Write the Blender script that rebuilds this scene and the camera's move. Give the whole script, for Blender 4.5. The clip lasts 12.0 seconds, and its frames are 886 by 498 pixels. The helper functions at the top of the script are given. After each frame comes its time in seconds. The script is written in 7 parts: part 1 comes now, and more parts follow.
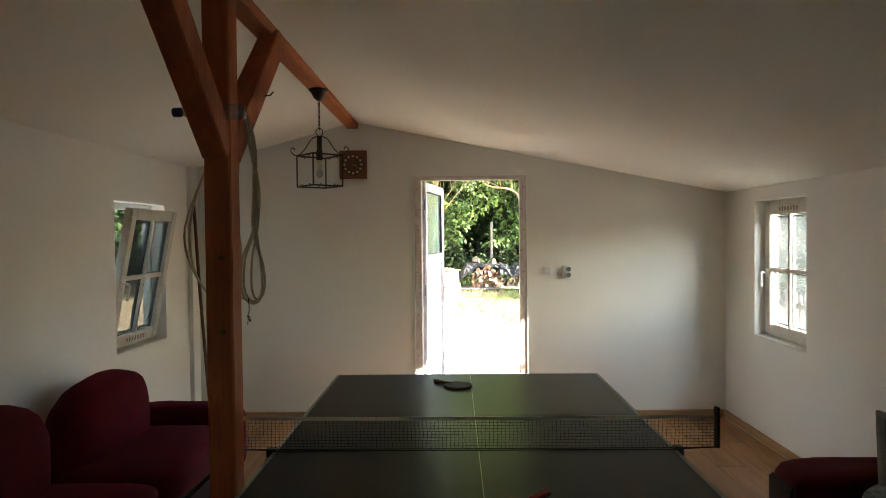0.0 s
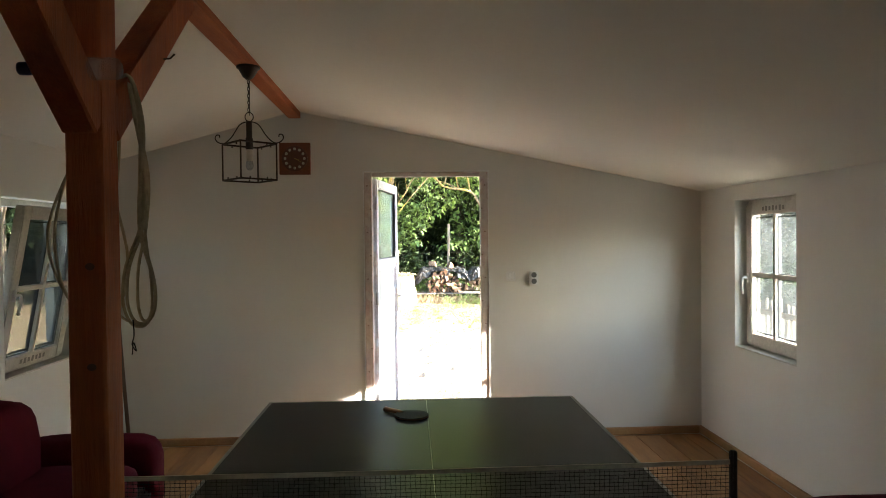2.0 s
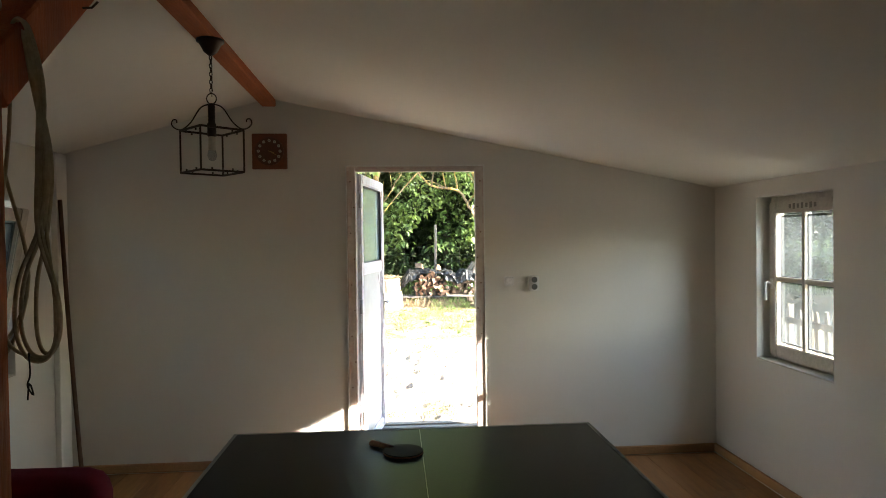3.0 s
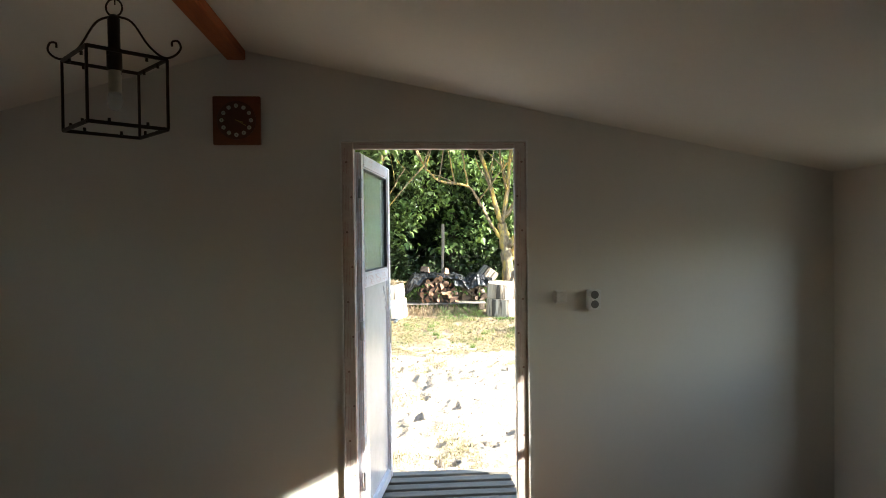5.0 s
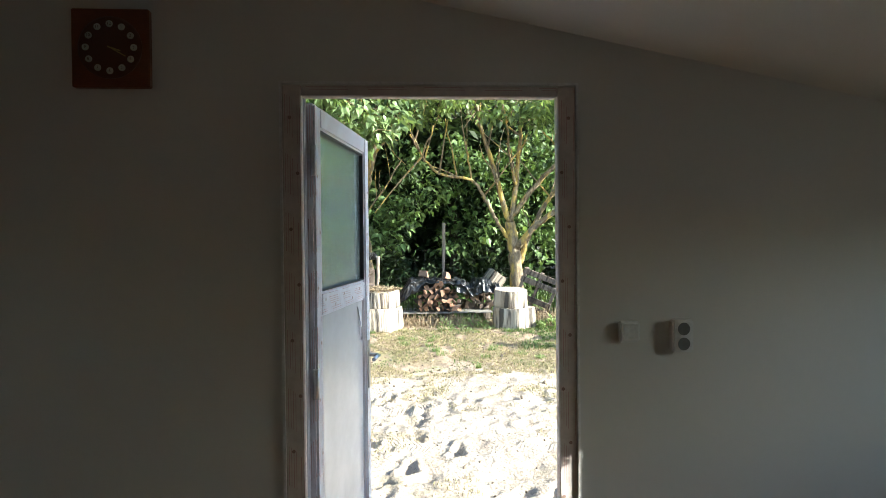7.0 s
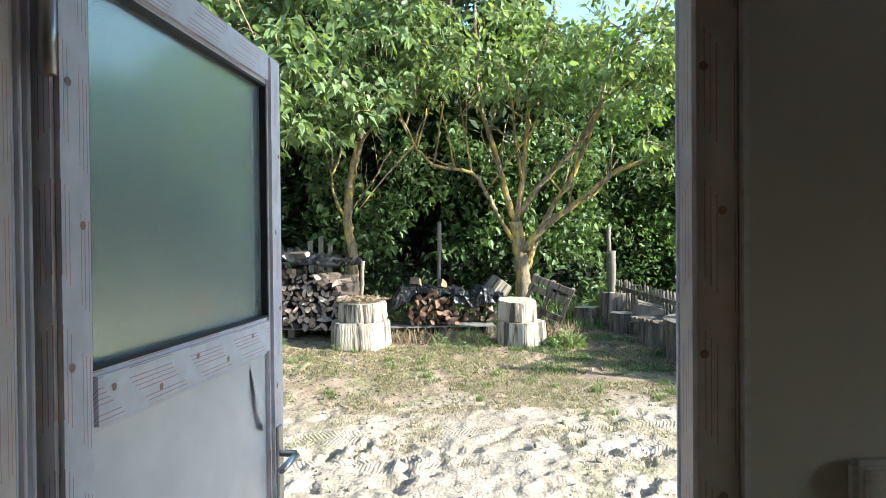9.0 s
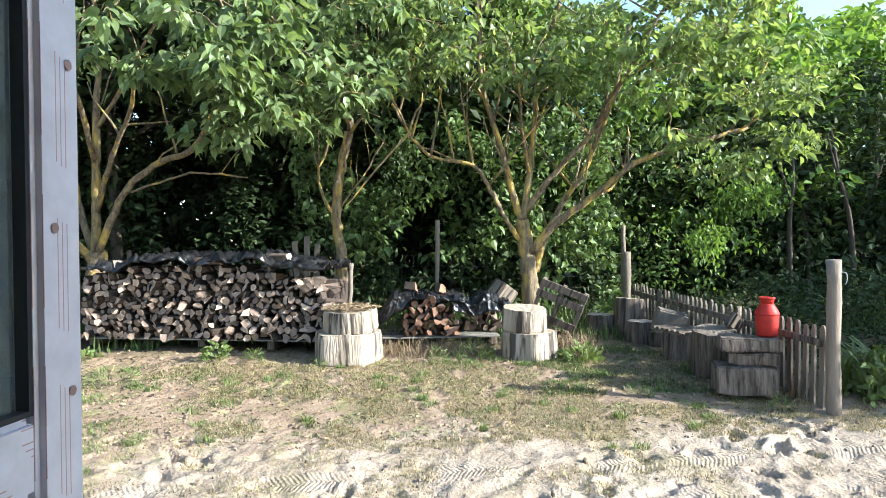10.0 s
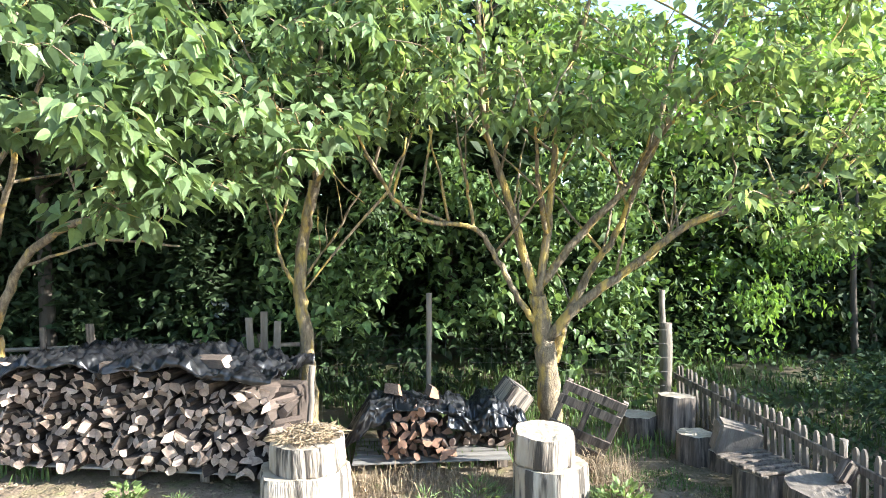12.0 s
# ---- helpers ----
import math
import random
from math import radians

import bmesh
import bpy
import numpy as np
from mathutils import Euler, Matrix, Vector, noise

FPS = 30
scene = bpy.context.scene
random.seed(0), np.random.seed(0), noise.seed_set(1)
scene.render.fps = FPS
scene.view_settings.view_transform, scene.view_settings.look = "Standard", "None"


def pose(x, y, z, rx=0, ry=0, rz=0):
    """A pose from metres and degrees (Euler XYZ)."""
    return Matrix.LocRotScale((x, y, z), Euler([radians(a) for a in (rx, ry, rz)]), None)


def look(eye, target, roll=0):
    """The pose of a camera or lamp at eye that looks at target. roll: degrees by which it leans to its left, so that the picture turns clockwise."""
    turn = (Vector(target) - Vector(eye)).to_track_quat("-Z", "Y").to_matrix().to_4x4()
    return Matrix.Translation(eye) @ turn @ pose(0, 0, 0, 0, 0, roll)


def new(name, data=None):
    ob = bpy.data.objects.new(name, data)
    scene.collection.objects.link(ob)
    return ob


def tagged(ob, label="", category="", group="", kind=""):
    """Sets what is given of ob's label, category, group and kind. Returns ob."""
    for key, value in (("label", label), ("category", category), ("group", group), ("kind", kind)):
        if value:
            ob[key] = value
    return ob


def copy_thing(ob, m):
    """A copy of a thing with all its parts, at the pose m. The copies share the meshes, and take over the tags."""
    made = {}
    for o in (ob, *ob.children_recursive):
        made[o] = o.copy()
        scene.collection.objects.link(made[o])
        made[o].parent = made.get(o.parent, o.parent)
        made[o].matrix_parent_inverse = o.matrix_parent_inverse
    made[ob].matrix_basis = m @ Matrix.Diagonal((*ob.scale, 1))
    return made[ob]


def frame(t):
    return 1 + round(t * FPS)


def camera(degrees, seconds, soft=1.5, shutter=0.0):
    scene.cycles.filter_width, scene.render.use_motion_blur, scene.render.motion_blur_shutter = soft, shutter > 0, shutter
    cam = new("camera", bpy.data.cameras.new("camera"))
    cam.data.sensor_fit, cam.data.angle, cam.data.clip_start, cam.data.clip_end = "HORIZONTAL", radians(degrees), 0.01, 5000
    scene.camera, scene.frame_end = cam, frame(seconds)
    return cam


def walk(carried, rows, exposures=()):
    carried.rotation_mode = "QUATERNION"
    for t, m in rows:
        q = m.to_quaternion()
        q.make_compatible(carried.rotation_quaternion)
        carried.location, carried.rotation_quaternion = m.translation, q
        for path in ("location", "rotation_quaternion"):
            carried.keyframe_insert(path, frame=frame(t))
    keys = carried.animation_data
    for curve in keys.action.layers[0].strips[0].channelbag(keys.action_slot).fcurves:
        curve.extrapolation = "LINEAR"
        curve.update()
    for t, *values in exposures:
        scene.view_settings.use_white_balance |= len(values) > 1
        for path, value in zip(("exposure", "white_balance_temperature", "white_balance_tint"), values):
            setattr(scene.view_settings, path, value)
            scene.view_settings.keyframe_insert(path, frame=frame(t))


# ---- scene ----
cam = camera(68.1, 12.0, 0.9)
PATH = [
    (0.0, (-0.139, -5.641, 1.575), (-0.174, -3.642, 1.534), -0.60),
    (0.5, (-0.134, -5.575, 1.574), (-0.167, -3.576, 1.535), -0.58),
    (1.0, (-0.133, -5.458, 1.576), (-0.166, -3.459, 1.539), -0.60),
    (1.5, (-0.127, -5.294, 1.575), (-0.155, -3.294, 1.540), -0.64),
    (2.0, (-0.123, -5.094, 1.570), (-0.025, -3.097, 1.537), -0.62),
    (2.5, (-0.139, -4.863, 1.578), (0.006, -2.868, 1.545), -0.72),
    (3.0, (-0.149, -4.613, 1.574), (-0.003, -2.619, 1.543), -0.71),
    (5.0, (-0.213, -3.409, 1.577), (-0.066, -1.414, 1.548), -0.69),
    (5.5, (-0.203, -3.090, 1.573), (-0.056, -1.096, 1.544), -0.71),
    (6.0, (-0.178, -2.786, 1.576), (-0.032, -0.791, 1.548), -0.63),
    (6.5, (-0.150, -2.467, 1.578), (-0.004, -0.472, 1.551), -0.61),
    (7.0, (-0.121, -2.148, 1.581), (0.024, -0.153, 1.553), -0.58),
    (9.0, (0.048, -0.799, 1.584), (0.191, 1.196, 1.561), -0.51),
    (9.2, (0.067, -0.627, 1.583), (0.210, 1.368, 1.559), -0.52),
    (9.5, (0.090, -0.366, 1.582), (0.232, 1.629, 1.559), -0.53),
    (10.0, (0.135, 0.080, 1.591), (0.277, 2.075, 1.567), -0.54),
    (10.5, (0.183, 0.557, 1.597), (0.325, 2.552, 1.572), -0.59),
    (11.0, (0.235, 1.048, 1.611), (0.377, 3.042, 1.588), -0.67),
    (11.3, (0.274, 1.373, 1.658), (0.416, 3.368, 1.635), -0.74),
    (11.5, (0.300, 1.586, 1.689), (0.441, 3.581, 1.667), -0.79),
    (11.7, (0.327, 1.759, 1.889), (0.464, 3.754, 1.865), -0.80),
    (11.9, (0.360, 1.887, 2.188), (0.496, 3.882, 2.165), -0.80),
    (12.0, (0.372, 1.908, 2.378), (0.506, 3.903, 2.354), -0.81),
]
EXPOSURES = [(0.0, 4.38, 7050, 8), (2.0, 4.05, 7000, 8), (3.2, 3.55, 6850, 7), (5.0, 2.86, 6550, 5), (7.0, 2.32, 6100, 3), (8.8, 1.95, 5950, 2), (9.5, 1.74, 6000, 6), (11.0, 1.76, 5950, 7), (12.0, 2.26, 5950, 8)]
SKY, SUN, WINDOW_SKY = 0.14, 5.0, 3.6
walk(cam, [(t, look(eye, target, roll)) for t, eye, target, roll in PATH], EXPOSURES)

# ---- world, sun, exposure ----
SUN_TO = Vector((1.0, -0.365, 0.467)).normalized()
world = bpy.data.worlds.new("sky")
scene.world = world
world.use_nodes = True
wn = world.node_tree
sky = wn.nodes.new("ShaderNodeTexSky")
sky.sky_type = "NISHITA"
sky.sun_disc = False
sky.sun_elevation = math.asin(SUN_TO.z)
sky.sun_rotation = math.atan2(SUN_TO.x, SUN_TO.y)
sky.air_density, sky.dust_density, sky.ozone_density = 1.0, 0.6, 1.0
wn.links.new(sky.outputs[0], wn.nodes["Background"].inputs[0])
wn.nodes["Background"].inputs[1].default_value = SKY
sun = new("sun", bpy.data.lights.new("sun", "SUN"))
sun.data.energy, sun.data.angle, sun.data.color = SUN, radians(0.53), (1.0, 0.945, 0.85)
sun.matrix_world = look(SUN_TO * 30, (0, 0, 0))


# ---- materials ----
def mat(name, a, b=None, scale=6.0, stretch=(1, 1, 1), rough=0.6, metal=0.0, bump=0.15, fine=60.0, vary=0.0, island=False,
        spec=0.4, stain=None, stain_scale=1.5, stain_amount=0.5, translucent=0.0, sheen=0.0, contrast=1.0, bump_dist=0.01, grain=0.35, stain_edge=(0.5, 0.72)):
    """A surface with two scales of variation, a fine relief and, if wanted, stains and a shade of its own for each piece."""
    m = bpy.data.materials.new(name)
    m.use_nodes = True
    t = m.node_tree
    bsdf = t.nodes["Principled BSDF"]
    co = t.nodes.new("ShaderNodeTexCoord")
    mp = t.nodes.new("ShaderNodeMapping")
    mp.inputs["Scale"].default_value = stretch
    t.links.new(co.outputs["Object"], mp.inputs[0])
    src = mp.outputs[0]
    if vary or island:
        # each piece takes its grain from another place
        off = t.nodes.new("ShaderNodeVectorMath")
        off.operation = "ADD"
        sc = t.nodes.new("ShaderNodeVectorMath")
        sc.operation = "SCALE"
        sc.inputs["Scale"].default_value = 37.0
        info = t.nodes.new("ShaderNodeNewGeometry" if island else "ShaderNodeObjectInfo")
        rnd = info.outputs["Random Per Island" if island else "Random"]
        cmb = t.nodes.new("ShaderNodeCombineXYZ")
        for k in range(3):
            t.links.new(rnd, cmb.inputs[k])
        t.links.new(cmb.outputs[0], sc.inputs[0])
        t.links.new(src, off.inputs[0])
        t.links.new(sc.outputs[0], off.inputs[1])
        src = off.outputs[0]

    def noise_tex(s, d=5.0, r=0.6):
        n = t.nodes.new("ShaderNodeTexNoise")
        n.inputs["Scale"].default_value, n.inputs["Detail"].default_value, n.inputs["Roughness"].default_value = s, d, r
        t.links.new(src, n.inputs["Vector"])
        return n.outputs["Fac"]

    def ramp(fac, lo, hi):
        r = t.nodes.new("ShaderNodeMapRange")
        r.inputs["From Min"].default_value, r.inputs["From Max"].default_value = lo, hi
        t.links.new(fac, r.inputs["Value"])
        return r.outputs[0]

    def mix(fac, c1, c2, kind="MIX"):
        n = t.nodes.new("ShaderNodeMix")
        n.data_type, n.blend_type = "RGBA", kind
        for sock, v in ((n.inputs[0], fac), (n.inputs[6], c1), (n.inputs[7], c2)):
            if isinstance(v, (int, float)):
                sock.default_value = v
            elif isinstance(v, tuple):
                sock.default_value = (*v, 1)
            else:
                t.links.new(v, sock)
        return n.outputs[2]

    b = b or tuple(c * 0.8 for c in a)
    w = 0.28 / contrast
    col = mix(ramp(noise_tex(scale), 0.5 - w, 0.5 + w), a, b)
    f2 = noise_tex(fine, 3.0)
    col = mix(ramp(f2, 0.3, 0.7), col, mix(grain, col, tuple(c * 0.55 for c in b)))
    if stain:
        col = mix(ramp(noise_tex(stain_scale, 4.0), *stain_edge), col, mix(stain_amount, col, stain))
    if vary:
        hv = t.nodes.new("ShaderNodeHueSaturation")
        t.links.new(col, hv.inputs["Color"])
        mr = t.nodes.new("ShaderNodeMapRange")
        mr.inputs["To Min"].default_value, mr.inputs["To Max"].default_value = 1 - vary, 1 + vary
        t.links.new(rnd, mr.inputs["Value"])
        t.links.new(mr.outputs[0], hv.inputs["Value"])
        col = hv.outputs[0]
    t.links.new(col, bsdf.inputs["Base Color"])
    bsdf.inputs["Roughness"].default_value, bsdf.inputs["Metallic"].default_value = rough, metal
    bsdf.inputs["Specular IOR Level"].default_value = spec
    if sheen:
        bsdf.inputs["Sheen Weight"].default_value = sheen
        bsdf.inputs["Sheen Tint"].default_value = (*a, 1)
    if bump:
        bp = t.nodes.new("ShaderNodeBump")
        bp.inputs["Strength"].default_value, bp.inputs["Distance"].default_value = bump, bump_dist
        t.links.new(f2, bp.inputs["Height"])
        t.links.new(bp.outputs[0], bsdf.inputs["Normal"])
    if translucent:
        tr = t.nodes.new("ShaderNodeBsdfTranslucent")
        t.links.new(mix(1.0, col, (1.0, 0.97, 0.55), "MULTIPLY"), tr.inputs[0])
        mx = t.nodes.new("ShaderNodeMixShader")
        mx.inputs[0].default_value = translucent
        t.links.new(bsdf.outputs[0], mx.inputs[1])
        t.links.new(tr.outputs[0], mx.inputs[2])
        t.links.new(mx.outputs[0], t.nodes["Material Output"].inputs[0])
    return m


def clear_pane(name, tint=(1, 1, 1), dust=0.0):
    m = bpy.data.materials.new(name)
    m.use_nodes = True
    t = m.node_tree
    clear, gloss = t.nodes.new("ShaderNodeBsdfTransparent"), t.nodes.new("ShaderNodeBsdfGlossy")
    clear.inputs[0].default_value = (*tint, 1)
    gloss.inputs["Roughness"].default_value = 0.02
    # gloss that grows towards grazing sight, the same from both sides of the pane
    fr, mx = t.nodes.new("ShaderNodeLayerWeight"), t.nodes.new("ShaderNodeMixShader")
    pw, ad = t.nodes.new("ShaderNodeMath"), t.nodes.new("ShaderNodeMath")
    pw.operation, ad.operation = "POWER", "MULTIPLY_ADD"
    fr.inputs[0].default_value = 0.5
    pw.inputs[1].default_value, ad.inputs[1].default_value, ad.inputs[2].default_value = 5.0, 0.9, 0.04
    t.links.new(fr.outputs["Facing"], pw.inputs[0])
    t.links.new(pw.outputs[0], ad.inputs[0])
    t.links.new(ad.outputs[0], mx.inputs[0])
    t.links.new(clear.outputs[0], mx.inputs[1])
    t.links.new(gloss.outputs[0], mx.inputs[2])
    if dust:
        # a film of dust on the glass, which catches the sun
        haze, m2 = t.nodes.new("ShaderNodeBsdfTranslucent"), t.nodes.new("ShaderNodeMixShader")
        haze.inputs[0].default_value = (0.70, 0.79, 0.85, 1)
        co, n, r = t.nodes.new("ShaderNodeTexCoord"), t.nodes.new("ShaderNodeTexNoise"), t.nodes.new("ShaderNodeMapRange")
        n.inputs["Scale"].default_value, n.inputs["Detail"].default_value = 5.0, 6.0
        r.inputs["From Min"].default_value, r.inputs["From Max"].default_value = 0.3, 0.7
        r.inputs["To Min"].default_value, r.inputs["To Max"].default_value = dust * 0.4, dust * 1.6
        t.links.new(co.outputs["Object"], n.inputs["Vector"])
        t.links.new(n.outputs["Fac"], r.inputs["Value"])
        t.links.new(r.outputs[0], m2.inputs[0])
        t.links.new(mx.outputs[0], m2.inputs[1])
        t.links.new(haze.outputs[0], m2.inputs[2])
        mx = m2
    t.links.new(mx.outputs[0], t.nodes["Material Output"].inputs[0])
    return m


def frosted_pane(name):
    m = bpy.data.materials.new(name)
    m.use_nodes = True
    t = m.node_tree
    b = t.nodes["Principled BSDF"]
    # teal base colour paints in the sky that the pane reflects
    b.inputs["Base Color"].default_value = (0.78, 0.96, 0.96, 1)
    b.inputs["Transmission Weight"].default_value = 0.88
    b.inputs["Roughness"].default_value = 0.26
    b.inputs["Coat Weight"].default_value, b.inputs["Coat Roughness"].default_value = 1.0, 0.10
    n, co, mp = t.nodes.new("ShaderNodeTexNoise"), t.nodes.new("ShaderNodeTexCoord"), t.nodes.new("ShaderNodeMapping")
    mp.inputs["Scale"].default_value = (45, 45, 150)
    n.inputs["Scale"].default_value = 2.0
    t.links.new(co.outputs["Object"], mp.inputs[0])
    t.links.new(mp.outputs[0], n.inputs["Vector"])
    bp = t.nodes.new("ShaderNodeBump")
    bp.inputs["Strength"].default_value, bp.inputs["Distance"].default_value = 0.35, 0.002
    t.links.new(n.outputs[0], bp.inputs["Height"])
    t.links.new(bp.outputs[0], b.inputs["Normal"])
    return m


def film_print(name, axis, a=(0.78, 0.70, 0.66), b=(0.70, 0.62, 0.58), ink=(0.46, 0.20, 0.19)):
    """Plastic profile under protective film: pale, with blocks of fine printed lines along the profile."""
    m = mat(name, a, b, scale=3, rough=0.42, bump=0.03, fine=25)
    t = m.node_tree
    bs = t.nodes["Principled BSDF"]
    old = bs.inputs["Base Color"].links[0].from_socket
    co, sep = t.nodes.new("ShaderNodeTexCoord"), t.nodes.new("ShaderNodeSeparateXYZ")
    t.links.new(co.outputs["Object"], sep.inputs[0])

    def op(kind, *vals):
        n = t.nodes.new("ShaderNodeMath")
        n.operation = kind
        for sock, v in zip(n.inputs, vals):
            if isinstance(v, (int, float)):
                sock.default_value = v
            else:
                t.links.new(v, sock)
        return n.outputs[0]
    along = sep.outputs[axis]
    across = op("ADD", sep.outputs[1], sep.outputs[0 if axis == 2 else 2])
    row = op("DIVIDE", across, 0.0078)
    shift = op("MULTIPLY", op("SINE", op("MULTIPLY", op("FLOOR", row), 12.9)), 0.03)
    run = op("FRACT", op("DIVIDE", op("ADD", along, shift), 0.19))
    line = op("MULTIPLY", op("LESS_THAN", op("FRACT", row), 0.2), op("LESS_THAN", run, 0.66))
    line = op("MULTIPLY", line, op("GREATER_THAN", op("FRACT", op("DIVIDE", across, 0.041)), 0.3))
    mx = t.nodes.new("ShaderNodeMix")
    mx.data_type = "RGBA"
    t.links.new(op("MULTIPLY", line, 0.75), mx.inputs[0])
    t.links.new(old, mx.inputs[6])
    mx.inputs[7].default_value = (*ink, 1)
    t.links.new(mx.outputs[2], bs.inputs["Base Color"])
    return m


plaster = mat("wall_paint", (0.78, 0.765, 0.725), (0.73, 0.715, 0.675), scale=1.2, rough=0.85, bump=0.05, fine=40, spec=0.2, bump_dist=0.003, grain=0.03)
ceiling_paint = mat("ceiling_paint", (0.76, 0.735, 0.68), (0.72, 0.695, 0.64), scale=0.8, rough=0.9, bump=0.05, fine=30, spec=0.15, bump_dist=0.003, grain=0.03)
beam_wood = mat("stained_beam_wood", (0.54, 0.132, 0.03), (0.34, 0.07, 0.018), scale=3.0, stretch=(9, 9, 0.8), rough=0.68, bump=0.5, fine=14, stain=(0.13, 0.034, 0.014), stain_scale=0.5, stain_amount=0.6)
beam_wood_y = mat("stained_ridge_wood", (0.52, 0.15, 0.04), (0.32, 0.08, 0.024), scale=3.0, stretch=(9, 0.8, 9), rough=0.72, bump=0.5, fine=14, stain=(0.10, 0.028, 0.012), stain_scale=0.5, stain_amount=0.6)
oak_plank = mat("oak_plank", (0.46, 0.24, 0.095), (0.315, 0.15, 0.056), scale=3.5, stretch=(9, 0.8, 9), rough=0.42, bump=0.12, fine=18, vary=0.22, stain=(0.15, 0.062, 0.024), stain_scale=1.1, stain_amount=0.8)
skirting_wood = mat("skirting_wood", (0.46, 0.27, 0.13), (0.36, 0.20, 0.09), scale=3.0, stretch=(6, 1, 6), rough=0.5, bump=0.1, fine=20)
film_v = film_print("film_on_upright", 2)
film_h = film_print("film_on_rail", 0)
film_hy = film_print("film_on_leaf_rail", 0, (0.80, 0.80, 0.87), (0.73, 0.73, 0.80))
film_vy = film_print("film_on_leaf_stile", 2, (0.80, 0.80, 0.87), (0.73, 0.73, 0.80))
pvc = mat("white_plastic", (0.88, 0.88, 0.87), (0.84, 0.84, 0.83), scale=2, rough=0.3, bump=0.02)
pvc_grey = mat("blue_white_profile", (0.83, 0.845, 0.92), (0.76, 0.775, 0.86), scale=2, stretch=(4, 4, 0.6), rough=0.3, bump=0.05, fine=30, stain=(0.50, 0.46, 0.48), stain_scale=3, stain_amount=0.3)
pvc_dirty = mat("dusty_window_plastic", (0.72, 0.69, 0.62), (0.62, 0.585, 0.52), scale=4, rough=0.5, bump=0.05, stain=(0.30, 0.27, 0.23), stain_scale=5, stain_amount=0.5)
seal = mat("rubber_seal", (0.03, 0.03, 0.035), rough=0.6, bump=0.0)
glass = clear_pane("window_glass", (0.72, 0.75, 0.76), dust=0.013)
# darker tint, for the tilted window
glass_dark = clear_pane("dark_window_glass", (0.36, 0.37, 0.36), dust=0.003)
frost = frosted_pane("frosted_glass")
iron = mat("dark_iron", (0.035, 0.028, 0.022), (0.06, 0.04, 0.025), scale=20, rough=0.5, metal=0.7, bump=0.1)
steel = mat("brushed_steel", (0.55, 0.55, 0.56), rough=0.3, metal=1.0, bump=0.03)
table_top = mat("table_paint", (0.015, 0.022, 0.019), (0.011, 0.017, 0.014), scale=4, rough=0.32, bump=0.03, fine=120, spec=0.15)
white_line = mat("line_paint", (0.42, 0.42, 0.40), rough=0.5, bump=0.05)
net_cord = mat("net_cord", (0.02, 0.02, 0.02), rough=0.8, bump=0.0)
tape_cloth = mat("net_tape", (0.66, 0.62, 0.54), (0.54, 0.50, 0.43), scale=12, rough=0.8, bump=0.1)
black_metal = mat("black_metal", (0.015, 0.015, 0.016), rough=0.45, metal=0.3, bump=0.03)
bat_wood = mat("bat_handle_wood", (0.35, 0.17, 0.08), (0.25, 0.11, 0.05), scale=5, stretch=(10, 1, 1), rough=0.45)
rubber_black = mat("bat_rubber", (0.015, 0.015, 0.015), rough=0.7, bump=0.05, fine=300)
rubber_red = mat("red_bat_rubber", (0.42, 0.02, 0.02), rough=0.6, bump=0.05, fine=300)
velvet = mat("red_velvet", (0.115, 0.004, 0.010), (0.065, 0.002, 0.006), scale=7, rough=0.9, bump=0.25, fine=220, sheen=0.25, spec=0.12)
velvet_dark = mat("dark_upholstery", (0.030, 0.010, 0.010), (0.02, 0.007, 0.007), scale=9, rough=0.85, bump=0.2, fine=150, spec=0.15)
cushion_cloth = mat("patterned_grey_cloth", (0.30, 0.30, 0.28), (0.10, 0.10, 0.095), scale=26, rough=0.85, bump=0.1, contrast=3.0)
clock_wood = mat("clock_wood", (0.27, 0.088, 0.034), (0.18, 0.052, 0.02), scale=4, stretch=(1, 1, 8), rough=0.35, bump=0.05)
clock_face = mat("clock_face", (0.15, 0.05, 0.024), rough=0.35, bump=0.02)
ivory = mat("ivory_enamel", (0.70, 0.66, 0.55), rough=0.3, bump=0.0)
brass = mat("brass", (0.60, 0.42, 0.16), rough=0.3, metal=1.0, bump=0.02)
cable_cloth = mat("beige_cable", (0.54, 0.45, 0.31), (0.43, 0.35, 0.23), scale=30, rough=0.6, bump=0.1)
bottle_plastic = clear_pane("clear_plastic", (0.85, 0.88, 0.9), dust=0.12)
blue_cap = mat("blue_cap", (0.02, 0.03, 0.12), rough=0.4, bump=0.0)
stick_wood = mat("dark_stick_wood", (0.14, 0.065, 0.035), (0.09, 0.04, 0.02), scale=4, stretch=(8, 8, 1), rough=0.55)
socket_grey = mat("socket_well", (0.20, 0.20, 0.20), rough=0.4, bump=0.0)

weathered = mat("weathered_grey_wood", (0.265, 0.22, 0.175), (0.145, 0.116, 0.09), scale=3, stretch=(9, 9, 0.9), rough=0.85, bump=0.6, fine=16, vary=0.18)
weathered_x = mat("weathered_board", (0.30, 0.28, 0.25), (0.18, 0.165, 0.145), scale=3, stretch=(0.9, 9, 9), rough=0.85, bump=0.5, fine=16, vary=0.2)
stump_side = mat("bleached_stump_wood", (0.48, 0.415, 0.335), (0.28, 0.22, 0.16), scale=1.2, stretch=(9, 9, 0.75), rough=0.9, bump=1.0, fine=5, vary=0.1, contrast=1.8, stain=(0.032, 0.026, 0.022), stain_scale=1.25, stain_amount=0.88, stain_edge=(0.49, 0.575), bump_dist=0.02, grain=0.12)
